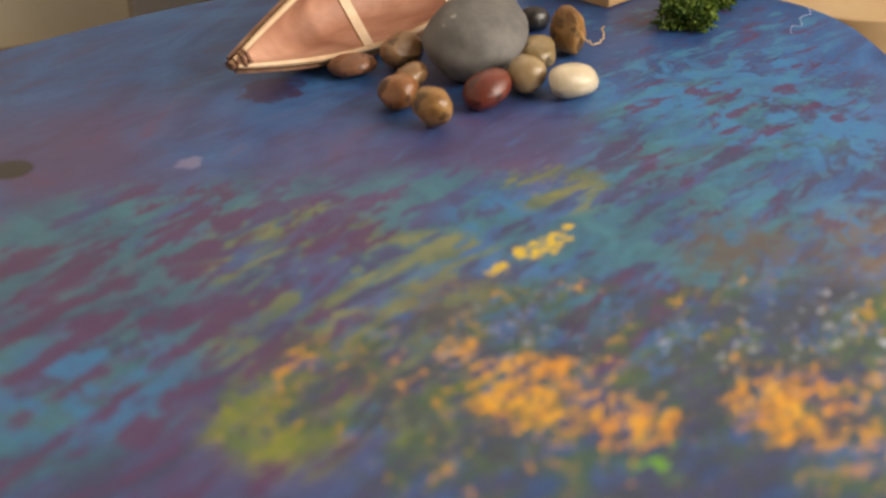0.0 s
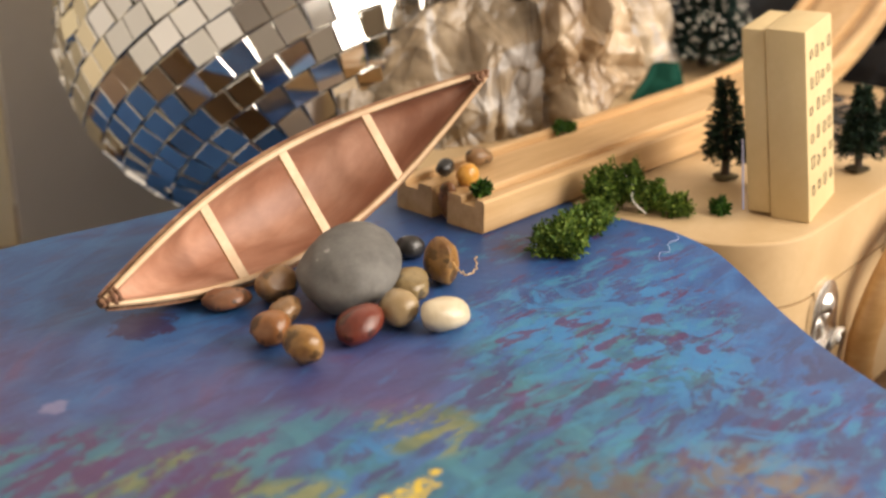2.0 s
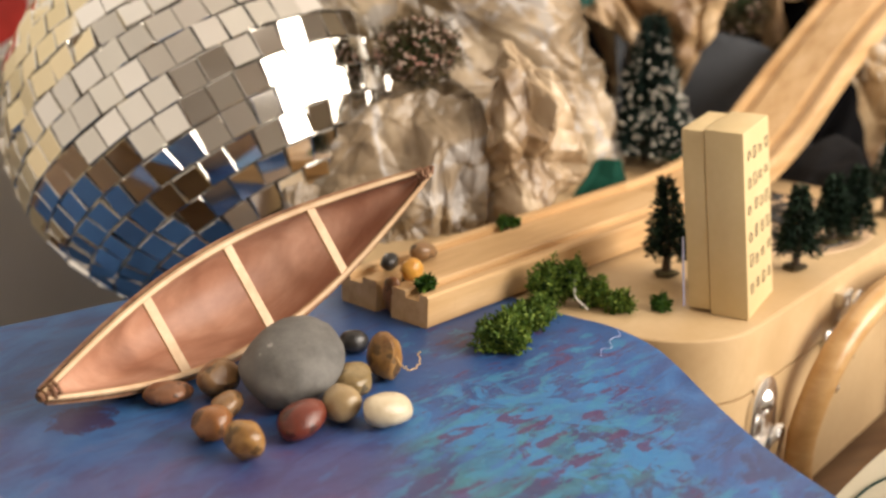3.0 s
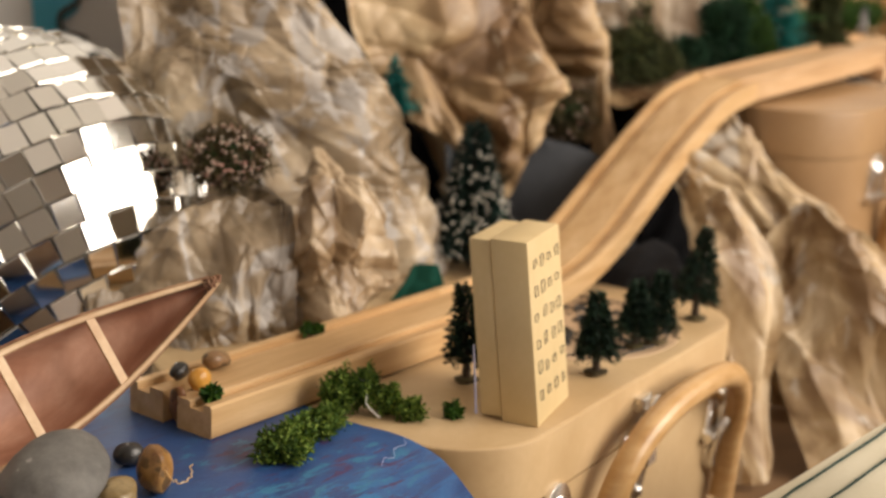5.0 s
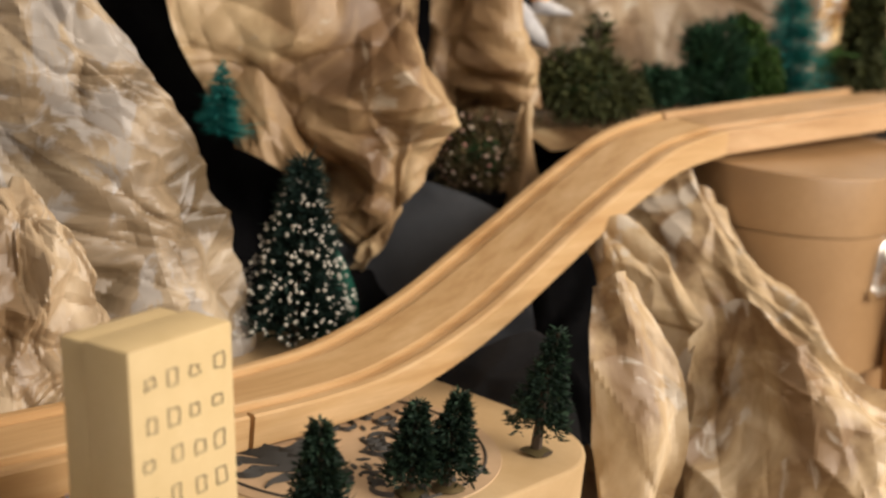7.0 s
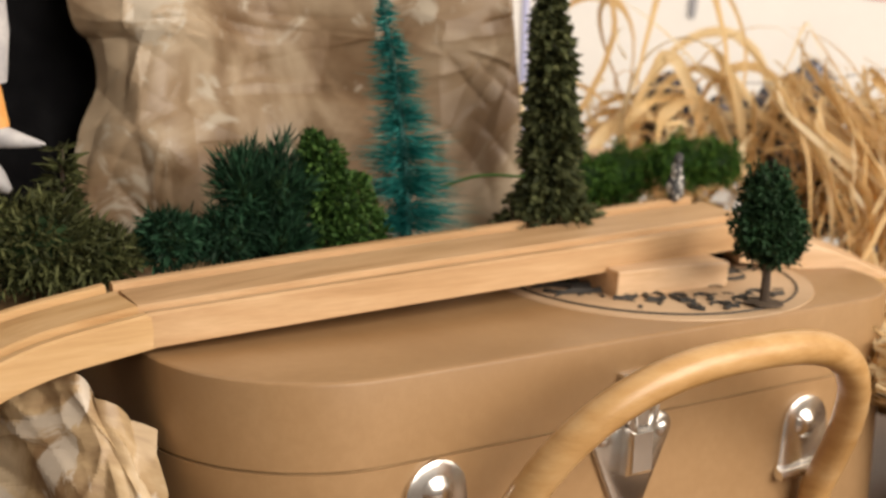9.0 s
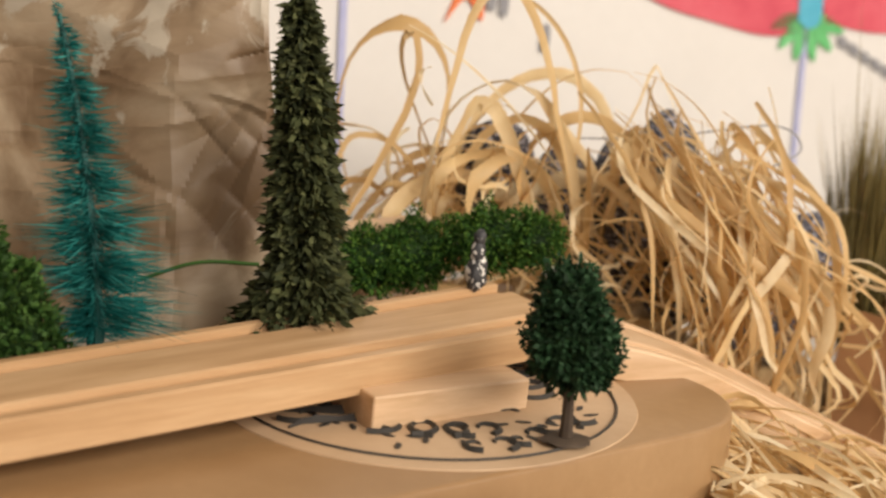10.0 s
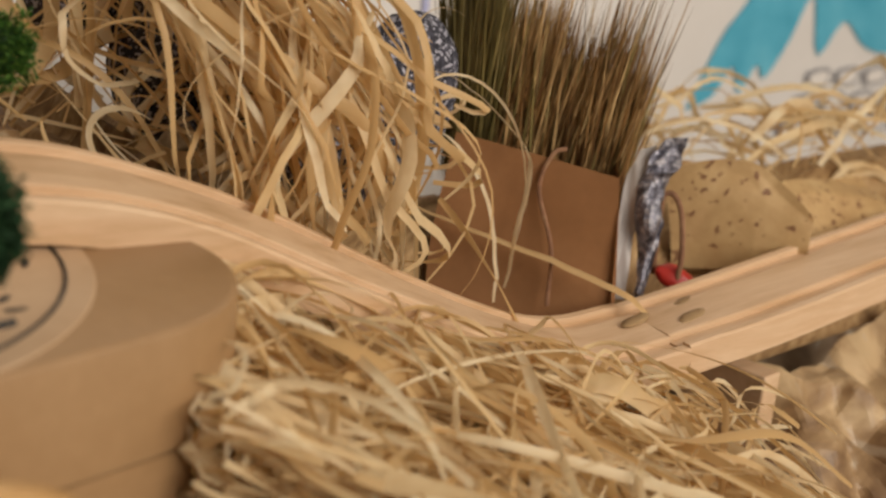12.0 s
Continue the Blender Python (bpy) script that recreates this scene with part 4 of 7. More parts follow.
BED = np.array([(-0.2, 0.006), (-0.194, 0.0), (0.194, 0.0), (0.2, 0.006), (0.2, 0.1), (-0.2, 0.1)])
SIDE = np.array([(0.16, 0.1), (0.2, 0.1), (0.2, 0.122), (0.192, 0.13), (0.166, 0.13), (0.16, 0.126)])
CENTRE = np.array([(-0.1, 0.1), (0.1, 0.1), (0.1, 0.124), (0.092, 0.128), (-0.092, 0.128), (-0.1, 0.124)])


def track_piece(line, n, mat, label, bank=None, slotted=False):
    pts = smooth_line(line, n)
    t = thing("track_piece", label, "toy track", pts[0], "wooden train track")
    if slotted:
        a, b = np.array(line[0]), np.array(line[1])
        other = HALF * np.array((-1, 1))
        pts, bank = smooth_line(line[1:], n), None
        part("end_half", sweep([a, (a + b) / 2, b], HALF), mat, t, smooth=False)
        part("end_half", sweep([a, (a + b) / 2, b], other[::-1]), mat, t, smooth=False)
    part("track_bed", sweep(pts, BED, bank), mat, t, smooth=False)
    part("side_rail", sweep(pts, SIDE, bank), mat, t, smooth=False)
    part("side_rail", sweep(pts, (SIDE * np.array((-1, 1)))[::-1], bank), mat, t, smooth=False)
    part("centre_rail", sweep(pts, CENTRE, bank), mat, t, smooth=False)
    return t


track_piece(LINE_A, 12, M_TRACK, "straight grooved wooden toy track, slotted end on the painted board", slotted=True)
track_piece(LINE_B, 40, M_TRACK, "rising ramp of grooved wooden toy track", (0.0, 3.5))
track_piece(LINE_C, 14, M_TRACK3, "level grooved wooden toy track over the brown suitcase", (3.5, 8.0))
track_piece(LINE_D, 34, M_TRACK2, "falling ramp of pale grooved wooden toy track", (8.0, 2.5))
far = track_piece(LINE_E, 12, M_TRACK2, "pale grooved wooden toy track running away past the straw")
for k, (x, y, z) in enumerate(((9.98, 3.83, 0.372), (9.93, 3.70, 0.37), (9.70, 3.74, 0.352))):
    part("connector_slot", stone((0.085, 0.03, 0.012), 70 + k, 0.1, (0, -7, 22), (x, y, z), 2), M_EDGE, far, "dark slot in the wood")
solo("wood_block", rbox((0.62, 0.4, 0.125), 0.008, (6.76, 3.05, case2_top(6.76, 2.86)), (5, 0, 19.5)), M_TRACK2, "small flat wooden block propping the track on the suitcase", "wood block", (6.76, 3.05, case2_top(6.76, 2.86)), smooth=False)


# ---- mirror ball
def mirror_ball(mid, r, axis_turn):
    t = thing("mirror_ball", "large mirror ball of small square mirror tiles", "mirror ball", (mid[0], mid[1], mid[2] - r))
    v, f = stone((r * 0.985,) * 3, 1, 0.0, (0, 0, 0), (mid[0], mid[1], mid[2] - r * 0.985), 4)
    part("core", (v, f), M_GROUT, t)
    rows = 23
    side = math.pi * r / rows
    turn = Euler([radians(a) for a in axis_turn]).to_matrix()
    rng = np.random.RandomState(4)
    base = ORIGIN[t.name]
    ahead = Vector((-0.1, -0.95, 0.3)).normalized()
    tiles, shapes = [], []
    for j in range(rows):
        lat = (j + 0.5) / rows * math.pi - math.pi / 2
        n = max(3, int(2 * math.pi * r * math.cos(lat) / side))
        ph = rng.uniform(0, 6.28)
        wide = 2 * math.pi * r * math.cos(lat) / n
        shapes.append(rbox((wide * 0.965, side * 0.965, 0.03), 0.003, (0, 0, -0.015), seg=1))
        for k in range(n):
            lon = 2 * math.pi * k / n + ph
            d = turn @ Vector((math.cos(lat) * math.cos(lon), math.cos(lat) * math.sin(lon), math.sin(lat)))
            east = turn @ Vector((-math.sin(lon), math.cos(lon), 0))
            if d.y > 0.3:
                continue
            wob = Euler((rng.normal(0, 0.085), rng.normal(0, 0.085), rng.normal(0, 0.02))).to_matrix()
            tiles.append((-d.dot(ahead), j, d, Matrix((east, d.cross(east), d)).transposed() @ wob))
    tiles.sort(key=lambda q: q[0])
    meshes = {}
    for _, j, d, rot in tiles[:300]:
        if j not in meshes:
            meshes[j] = mesh_data("mirror_tile", *shapes[j], M_MIRROR, False)
        ob = new("mirror_tile", meshes[j])
        ob.parent = t
        ob.matrix_basis = Matrix.Translation((Vector(mid) + d * r - Vector(base)) * S) @ rot.to_4x4()
    rest = [(np.array(shapes[j][0]) @ np.array(rot).T + np.array(mid) + np.array(d) * r, shapes[j][1]) for _, j, d, rot in tiles[300:]]
    part("mirror_tiles", join(*rest), M_MIRROR, t, smooth=False, kind="stuff")
    return t


mirror_ball((-0.19, 2.13, 0.37), 0.975, (-36, -24, 0))
solo("ball_stand", slab(round_outline(-0.6, 0.2, 1.75, 2.6, 0.3, 0), ((-1.05, 0), (-0.6, 0), (-0.56, 0.05))), M_DARK, "dark cloth-covered stand under the mirror ball", "stand", (-0.3, 2.1, -1.05))

M_BLUECLOTH = surface("blue_cloth", (0.02, 0.07, 0.22), (0.03, 0.11, 0.32), (0.05, 0.16, 0.42), 12, 300, 0.8, 0.2)
# boards standing behind the mirror ball
M_CREAMBOARD = surface("cream_board", (0.72, 0.61, 0.39), (0.78, 0.67, 0.45), (0.81, 0.71, 0.49), 6, 160, 0.7, 0.05)
M_GREYBOARD = surface("grey_brown_board", (0.50, 0.45, 0.38), (0.55, 0.50, 0.42), (0.59, 0.54, 0.46), 6, 160, 0.7, 0.05)
solo("cream_board", rbox((5.6, 0.08, 3.6), 0.01, (-4.18, 3.26, -1.05)), M_CREAMBOARD, "large plain cream board standing behind the table", "board", (-4.18, 3.26, -1.05), smooth=False)
solo("grey_board", rbox((1.62, 0.06, 1.6), 0.01, (-0.56, 3.2, -1.05)), M_GREYBOARD, "low grey-brown board standing behind the mirror ball", "board", (-0.56, 3.2, -1.05), smooth=False)
o = round_outline(-3.2, 0.95, 0.1, 3.12, 0.1, 0, 3)
solo("blue_cloth", slab(o, ((-1.05, 0), (-1.035, 0.01))), M_BLUECLOTH, "plain blue cloth on the table under the mirror ball", "cloth", (-1, 1.5, -1.05), smooth=False)


# ---- canoe on the stones
def canoe():
    a, b = np.array((-1.45, -0.60, 0.14)), np.array((0.175, 0.09, 0.56))
    t = thing("canoe", "small birch-bark canoe tilted on the stones", "canoe", (-0.6, -0.2, 0.0))
    axis = b - a
    length = np.linalg.norm(axis)
    ax = axis / length
    back = np.array((-0.72, -0.055, 0.36))
    front = np.array((-0.55, -0.151, 0.093))
    across = back - front
    across -= ax * (across @ ax)
    half = np.linalg.norm(across) / 2
    across /= 2 * half
    down = np.cross(across, ax)
    if down[2] > 0:
        down = -down
    mid = (back + front) / 2
    # the middle of the rim lies below the line from tip to tip
    at_mid = ((mid - a) @ ax) / length
    sag = (mid - (a + ax * ((mid - a) @ ax)))
    nu, nv = 41, 17

    def rim(u):
        """Middle line of the rim and half its width, u from 0 to 1."""
        w = half * 1.09 * max(0.0, math.sin(math.pi * u)) ** 1.0
        return a + axis * u + sag * (math.sin(math.pi * u) ** 0.9 if 0 < u < 1 else 0), w

    def hull(off):
        vs = []
        for i in range(nu):
            u = i / (nu - 1)
            c, w = rim(u)
            depth = (0.24 * (math.sin(math.pi * min(max(u, 0.0), 1.0)) ** 0.9 if 0 < u < 1 else 0) + 0.012) - off
            for j in range(nv):
                s = -1 + 2 * j / (nv - 1)
                k = math.copysign(abs(math.sin(s * math.pi / 2)) ** 0.9, s)
                drop = max(0.0, 1 - abs(s) ** 2.2)
                q = c + across * k * (w + 0.004 - off) + down * depth * drop
                q[2] = max(q[2], 0.02 + off)
                vs.append(q)
        fs = [(i * nv + j, i * nv + j + 1, (i + 1) * nv + j + 1, (i + 1) * nv + j) for i in range(nu - 1) for j in range(nv - 1)]
        return vs, fs

    part("hull_outside", hull(-0.012), M_CANOE_OUT, t, "pale bark outside")
    part("hull_inside", hull(0.012), M_CANOE_IN, t, "reddish brown bark inside")
    for sgn in (-1, 1):
        pts = [rim(u)[0] + across * sgn * (rim(u)[1] + 0.004) - down * 0.012 for u in np.linspace(0.012, 0.988, 40)]
        part("gunwale", tube(pts, 0.005 + 0.008 * np.sin(np.linspace(0.012, 0.988, 40) * math.pi) ** 0.4, 6), M_GUNWALE, t, "pale wooden rim strip")
        low = [q + down * 0.035 + across * sgn * 0.012 for q in pts]
        part("bark_edge", tube(low, 0.004 + 0.011 * np.sin(np.linspace(0.012, 0.988, 40) * math.pi) ** 0.4, 5), M_TWINE, t, "brown bark edge below the rim")
    for u in (0.30, at_mid, 0.72):
        c, w = rim(u)
        e = ax * 0.018
        vs = [c + across * w * k + e * s - down * (0.004 + 0.014 * h) for h in (0, 1) for k in (-1, 1) for s in (-1, 1)]
        part("thwart", (vs, [(0, 1, 3, 2), (4, 6, 7, 5), (0, 4, 5, 1), (2, 3, 7, 6), (0, 2, 6, 4), (1, 5, 7, 3)]), M_GUNWALE, t, "pale wooden crossbar", smooth=False)
    rng = np.random.RandomState(2)
    for end, away in ((a, ax), (b, -ax)):
        for k in range(4):
            c = end + away * (0.012 + 0.018 * k)
            r0 = 0.012 + 0.0035 * k
            ring = [c + across * r0 * math.cos(w) + down * (0.9 * r0 * math.sin(w) + 0.006) + rng.normal(0, 0.003, 3) for w in np.linspace(0, 2 * math.pi, 10, endpoint=False)]
            part("lashing", tube(ring, 0.0065, 5, True), M_TWINE, t, "knotted twine lashing")


canoe()

STONES = [  # x, y, half length, half breadth, half height, turn, colour, label
    (-0.62, -0.555, 0.235, 0.165, 0.105, 62, "grey", "large smooth grey stone under the canoe"),
    (-1.01, -0.36, 0.075, 0.05, 0.035, 0, "rust", "small brown and rust stone under the canoe"),
    (-0.84, -0.36, 0.075, 0.06, 0.06, 20, "tan", "tan brown pebble beside the grey stone"),
    (-0.86, -0.53, 0.06, 0.045, 0.035, 30, "tan", "flat tan pebble among brown ones"),
    (-0.95, -0.67, 0.062, 0.058, 0.05, 60, "brown", "round brown pebble on the board"),
    (-0.90, -0.85, 0.066, 0.055, 0.055, 100, "ochre", "angular ochre-brown pebble at the front"),
    (-0.69, -0.76, 0.085, 0.06, 0.05, 35, "red", "smooth dark red stone on the board"),
    (-0.53, -0.70, 0.068, 0.058, 0.055, 70, "sand", "sand-coloured round pebble on the board"),
    (-0.41, -0.785, 0.088, 0.054, 0.05, 20, "white", "smooth cream-white pebble on the board"),
    (-0.435, -0.54, 0.08, 0.062, 0.055, 40, "olive", "veined olive-brown pebble on the board"),
    (-0.27, -0.42, 0.075, 0.055, 0.082, 80, "ochre", "tall ochre-brown pebble on the board"),
    (-0.285, -0.17, 0.058, 0.045, 0.04, 20, "black", "small black pebble by the grey stone"),
    (-0.01, 0.035, 0.03, 0.05, 0.085, 25, "brown", "thin brown stone stuck in the track slot"),
    (0.075, 0.05, 0.05, 0.042, 0.045, 10, "yellow", "yellow-orange pebble on the track end"),
    (0.22, 0.26, 0.07, 0.045, 0.042, 20, "tan", "flat tan pebble lying on the track"),
    (0.045, 0.2, 0.05, 0.035, 0.036, 35, "black", "small dark stone on the track end"),
]
STONE_COLOURS = {
    "grey": ((0.085, 0.08, 0.074), (0.14, 0.133, 0.122), (0.19, 0.182, 0.168)), "rust": ((0.12, 0.045, 0.02), (0.22, 0.10, 0.05), (0.34, 0.13, 0.055)),
    "tan": ((0.15, 0.075, 0.03), (0.27, 0.155, 0.07), (0.36, 0.22, 0.11)), "brown": ((0.14, 0.05, 0.014), (0.25, 0.105, 0.035), (0.34, 0.17, 0.065)),
    "ochre": ((0.13, 0.055, 0.014), (0.34, 0.18, 0.05), (0.50, 0.31, 0.11)), "red": ((0.08, 0.015, 0.008), (0.15, 0.03, 0.016), (0.22, 0.07, 0.04)),
    "sand": ((0.24, 0.16, 0.075), (0.36, 0.26, 0.135), (0.45, 0.35, 0.20)), "white": ((0.46, 0.37, 0.24), (0.58, 0.49, 0.34), (0.66, 0.58, 0.44)),
    "olive": ((0.10, 0.065, 0.022), (0.25, 0.175, 0.075), (0.38, 0.28, 0.13)), "black": ((0.012, 0.011, 0.01), (0.025, 0.022, 0.02), (0.05, 0.045, 0.04)),
    "yellow": ((0.44, 0.19, 0.03), (0.60, 0.30, 0.05), (0.68, 0.38, 0.09)),
}
STONE_MATS = {k: surface("stone_" + k, *v, coarse=85, fine=420, rough=0.28 if k != "grey" else 0.7, bump=0.5, spots=None if k in ("white", "sand", "yellow") else (tuple(q * (2.2 if k == "grey" else 0.35) for q in v[1]), 160, 0.68 if k == "grey" else 0.54)) for k, v in STONE_COLOURS.items()}
for i, (x, y, l, b, h, turn, c, label) in enumerate(STONES):
    z = 0.125 if i in (13, 14, 15) else 0.0
    if 0 < i < 12:
        l, b, h, x, y = l * 1.12, b * 1.12, h * 1.12, x - 0.015, y - 0.115
    solo("stone" if i == 0 else "pebble", stone((l, b, h), 20 + i, 0.13, (0, -15, turn) if i == 0 else (0, 8 * (i % 3 - 1), turn), (x, y, z), 4 if i == 0 else 3, 0.95 if c in ("ochre", "olive", "brown", "tan") else 0.35), STONE_MATS[c], label, "stone", (x, y, z), group="stones under the canoe" if i < 12 else "stones on the track")


# ---- little box house
def box_house():
    base = np.array((1.29, -0.52, CASE1_TOP))
    deep = np.array((0.777, 0.63, 0.0))
    left = np.array((-0.63, 0.777, 0.0))
    t = thing("box_house", "cream card jewellery box standing on end, windows drawn in ink", "cardboard box", base)
    up = np.array((-0.06, 0.07, 0.755)) / 0.76

    def block(l0, l1, d0, d1, z0, z1, bev=0.008):
        v, f = rbox((1, 1, 1), 0.0)
        bm = bmesh.new()
        bmesh.ops.create_cube(bm, size=1)
        bmesh.ops.scale(bm, vec=(l1 - l0, d1 - d0, z1 - z0), verts=bm.verts)
        bmesh.ops.bevel(bm, geom=bm.edges[:], offset=bev, segments=2, affect="EDGES", profile=0.5)
        v, f = from_bm(bm)
        v = v + np.array(((l0 + l1) / 2, (d0 + d1) / 2, (z0 + z1) / 2))
        return np.array([base + left * p[0] + deep * p[1] + up * p[2] for p in v]), f

    part("box_lid", block(0, 0.155, 0, 0.42, 0, 0.755), M_BOX, t, "lid of the box")
    part("box_tray", block(0.158, 0.25, 0.012, 0.408, 0.012, 0.745), M_BOX, t, "tray of the box")
    part("shadow_gap", block(0.15, 0.162, 0.02, 0.40, 0.015, 0.74, 0.002), M_EDGE, t)
    rng = np.random.RandomState(8)
    for row in range(6):
        for col in range(4):
            z = 0.655 - row * 0.108 + rng.normal(0, 0.004)
            d = 0.07 + col * 0.093 + rng.normal(0, 0.005)
            w, h = 0.019 + rng.uniform(-0.003, 0.004), 0.019 + rng.uniform(-0.005, 0.006)
            ring = [base - left * 0.0015 + deep * (d + a * w + rng.normal(0, 0.002)) + up * (z + b * h + rng.normal(0, 0.002)) for a, b in ((-1, -1), (0, -1), (1, -1), (1, 0), (1, 1), (0, 1), (-1, 1), (-1, 0))]
            part("drawn_window", tube(ring, 0.0020, 4, True), M_INK, t)
    stick = [base + left * 0.262 + deep * (-0.01) + up * 0.02, base + left * 0.262 + deep * 0.02 + up * 0.3]
    part("white_stick", tube(stick, 0.004, 6), M_LILAC, t, "thin pale stick behind the box")


box_house()


# ---- trees and sprigs
def conifer(name, label, category, height, radius, n, mat, at, seed, blade=0.09, stem=0.12, group="", lift=0.15, droop=-0.25, base=True, lean=(0, 0), width=0.2, stem_mat=None, skirt=False, wire=False):
    """A little model conifer: stem, foot and many short needles in tiers."""
    rng = np.random.RandomState(seed)
    t = thing(name, label, category, at, group)
    at = np.array(at, float)
    bend = np.array((*lean, 0.0))
    pts = [at + np.array((0, 0, height * k)) + bend * k * k for k in np.linspace(0, 0.96, 8)]
    part("trunk", tube(pts, np.linspace(0.024, 0.006, 8) * (height / 0.55) ** 0.5, 6), stem_mat or M_TRUNK, t)
    if base:
        part("foot", stone((0.058, 0.054, 0.013), seed, 0.35, (0, 0, 0), at, 2), M_TWIG, t, "brown foot")
    k = rng.uniform(0, 1, n) ** 0.72
    k = 1 - k
    tiers = 0.5 + 0.5 * np.abs(np.sin(k * math.pi * 6.5 + rng.normal(0, 0.15, n)))
    ang = rng.uniform(0, 2 * math.pi, n)
    lump = 0.75 + 0.35 * np.array([noise.noise(Vector((math.cos(a) * 1.6, math.sin(a) * 1.6, q * 5 + seed))) for a, q in zip(ang, k)])
    rad = radius * (1 - k) ** 0.85 * (0.62 + 0.38 * tiers) * lump + 0.012
    if skirt:
        rad = radius * (0.13 + 0.15 * (1 - k) + 0.52 * np.clip(1 - k / 0.3, 0, 1) ** 1.15) * np.minimum(1, 0.15 + 3.6 * (1 - k)) * (0.85 + 0.15 * tiers) * lump * 1.2 + 0.008
    q = rng.uniform(0.03, 1, n) ** 0.7
    pos = np.stack([np.cos(ang) * rad * q, np.sin(ang) * rad * q, height * (stem + (1 - stem) * k) + droop * rad * q], 1) + at + bend * (k * k)[:, None]
    way = np.stack([np.cos(ang), np.sin(ang), np.full(n, lift)], 1) + rng.normal(0, 0.45, (n, 3))
    if wire:
        tier = np.abs(np.sin(k * math.pi * 7.5 + 0.5 * np.sin(ang + seed)))
        keep = rng.uniform(0, 1, n) < 0.12 + 0.88 * tier
        rad = radius * (np.minimum(1, (1 - k) / 0.68) * 0.92 + 0.08) * (0.72 + 0.28 * tier) * (1 + 0.35 * (k < 0.16) * np.cos(ang - 0.2)) * lump * 1.25
        pos = np.stack([0 * ang, 0 * ang, height * (stem + (1 - stem) * k)], 1) + at + bend * (k * k)[:, None] + rng.normal(0, 0.006, (n, 3))
        way = np.stack([np.cos(ang), np.sin(ang), -0.04 * (1 - k) + rng.normal(0, 0.11, n)], 1) + rng.normal(0, 0.12, (n, 3))
        part("crown", blades(pos[keep], way[keep], (rad * rng.uniform(0.55, 1.1, n))[keep], 0.0048, rng), mat, t)
        return t
    part("crown", blades(pos, way, blade * rng.uniform(0.6, 1.2, n), blade * width, rng), mat, t)
    return t


# filler lumps inside the clumps, coloured dark for the shade between leaves
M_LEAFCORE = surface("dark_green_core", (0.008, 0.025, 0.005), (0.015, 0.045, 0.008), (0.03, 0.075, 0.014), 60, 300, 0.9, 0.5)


def clump(name, label, category, blobs, n, mat, at, seed, blade=0.05, group="", extra=None, width=0.55, spread=0.9, rag=0.35, up=0.0):
    """A bush or pad of moss: small leaves over several lumps."""
    rng = np.random.RandomState(seed)
    t = thing(name, label, category, at, group)
    tot = sum(r[0] * r[1] + r[1] * r[2] for _, r in blobs)
    vs = []
    for c, r in blobs:
        m = int(n * (r[0] * r[1] + r[1] * r[2]) / tot)
        d = rng.normal(0, 1, (m, 3))
        d /= np.linalg.norm(d, axis=1)[:, None]
        lump = np.array([1 + rag * noise.noise(Vector(q) * 2.2 + Vector((seed, c[0], c[1]))) + 0.6 * rag * noise.noise(Vector(q) * 5 + Vector((c[0], seed, 0))) for q in d])
        p = np.array(c) + d * np.array(r) * (lump * rng.uniform(0.72, 1.05, m))[:, None]
        vs.append(blades(p, d + rng.normal(0, spread, (m, 3)) + np.array((0, 0, up)), blade * rng.uniform(0.5, 1.2, m), blade * width, rng))
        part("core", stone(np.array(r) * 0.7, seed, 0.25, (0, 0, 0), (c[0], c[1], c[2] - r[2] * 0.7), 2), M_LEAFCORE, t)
    part("leaves", join(*vs), mat, t)
    if extra:
        emat, m, size, lab = extra
        e = []
        for c, r in blobs:
            d = rng.normal(0, 1, (m, 3))
            d /= np.linalg.norm(d, axis=1)[:, None]
            for q in d:
                e.append(stone((size, size, size * 0.8), int(rng.randint(999)), 0.4, (0, 0, 0), np.array(c) + q * np.array(r) * rng.uniform(0.9, 1.1), 1))
        part("blossom", join(*e), emat, t, lab)
    return t


G1 = CASE1_TOP
mini = [((1.30, 0.08, G1), 0.45, 0.13, 0), ((1.90, -0.05, G1), 0.39, 0.125, 1), ((2.30, 0.20, G1), 0.34, 0.11, 2), ((2.44, 0.22, G1), 0.36, 0.13, 3), ((2.91, 0.49, G1), 0.49, 0.15, 4)]
for at, h, r, k in mini:
    conifer("model_pine", "dark green flocked model pine on a brown foot", "model tree", h, r, 2600, M_LEAF_DARK, at, 40 + k, 0.034, 0.24, "model pines on the pale suitcase", width=0.3, lean=(0.02 * (k - 2), 0))

snow = conifer("bottle_brush_tree", "dark bottle-brush tree dusted with white flock", "model tree", 0.83, 0.26, 6800, M_LEAF_SNOWY, (2.33, 1.83, 0.0), 61, 0.085, 0.06, lift=0.35, droop=0.1, base=False, width=0.12)


def snow_dots(t, at, height, radius, n, seed):
    rng = np.random.RandomState(seed)
    out = []
    for _ in range(n):
        k = 1 - rng.uniform(0, 1) ** 0.6
        a = rng.uniform(0, 2 * math.pi)
        r = radius * (1 - k) ** 0.85 * rng.uniform(0.85, 1.15) + 0.02
        s = rng.uniform(0.004, 0.010)
        out.append(stone((s, s, s), int(rng.randint(999)), 0.4, (0, 0, 0), (at[0] + r * math.cos(a), at[1] + r * math.sin(a), at[2] + height * (0.08 + 0.9 * k)), 1))
    part("flock", join(*out), M_SNOW, t, "white flock on the tips")


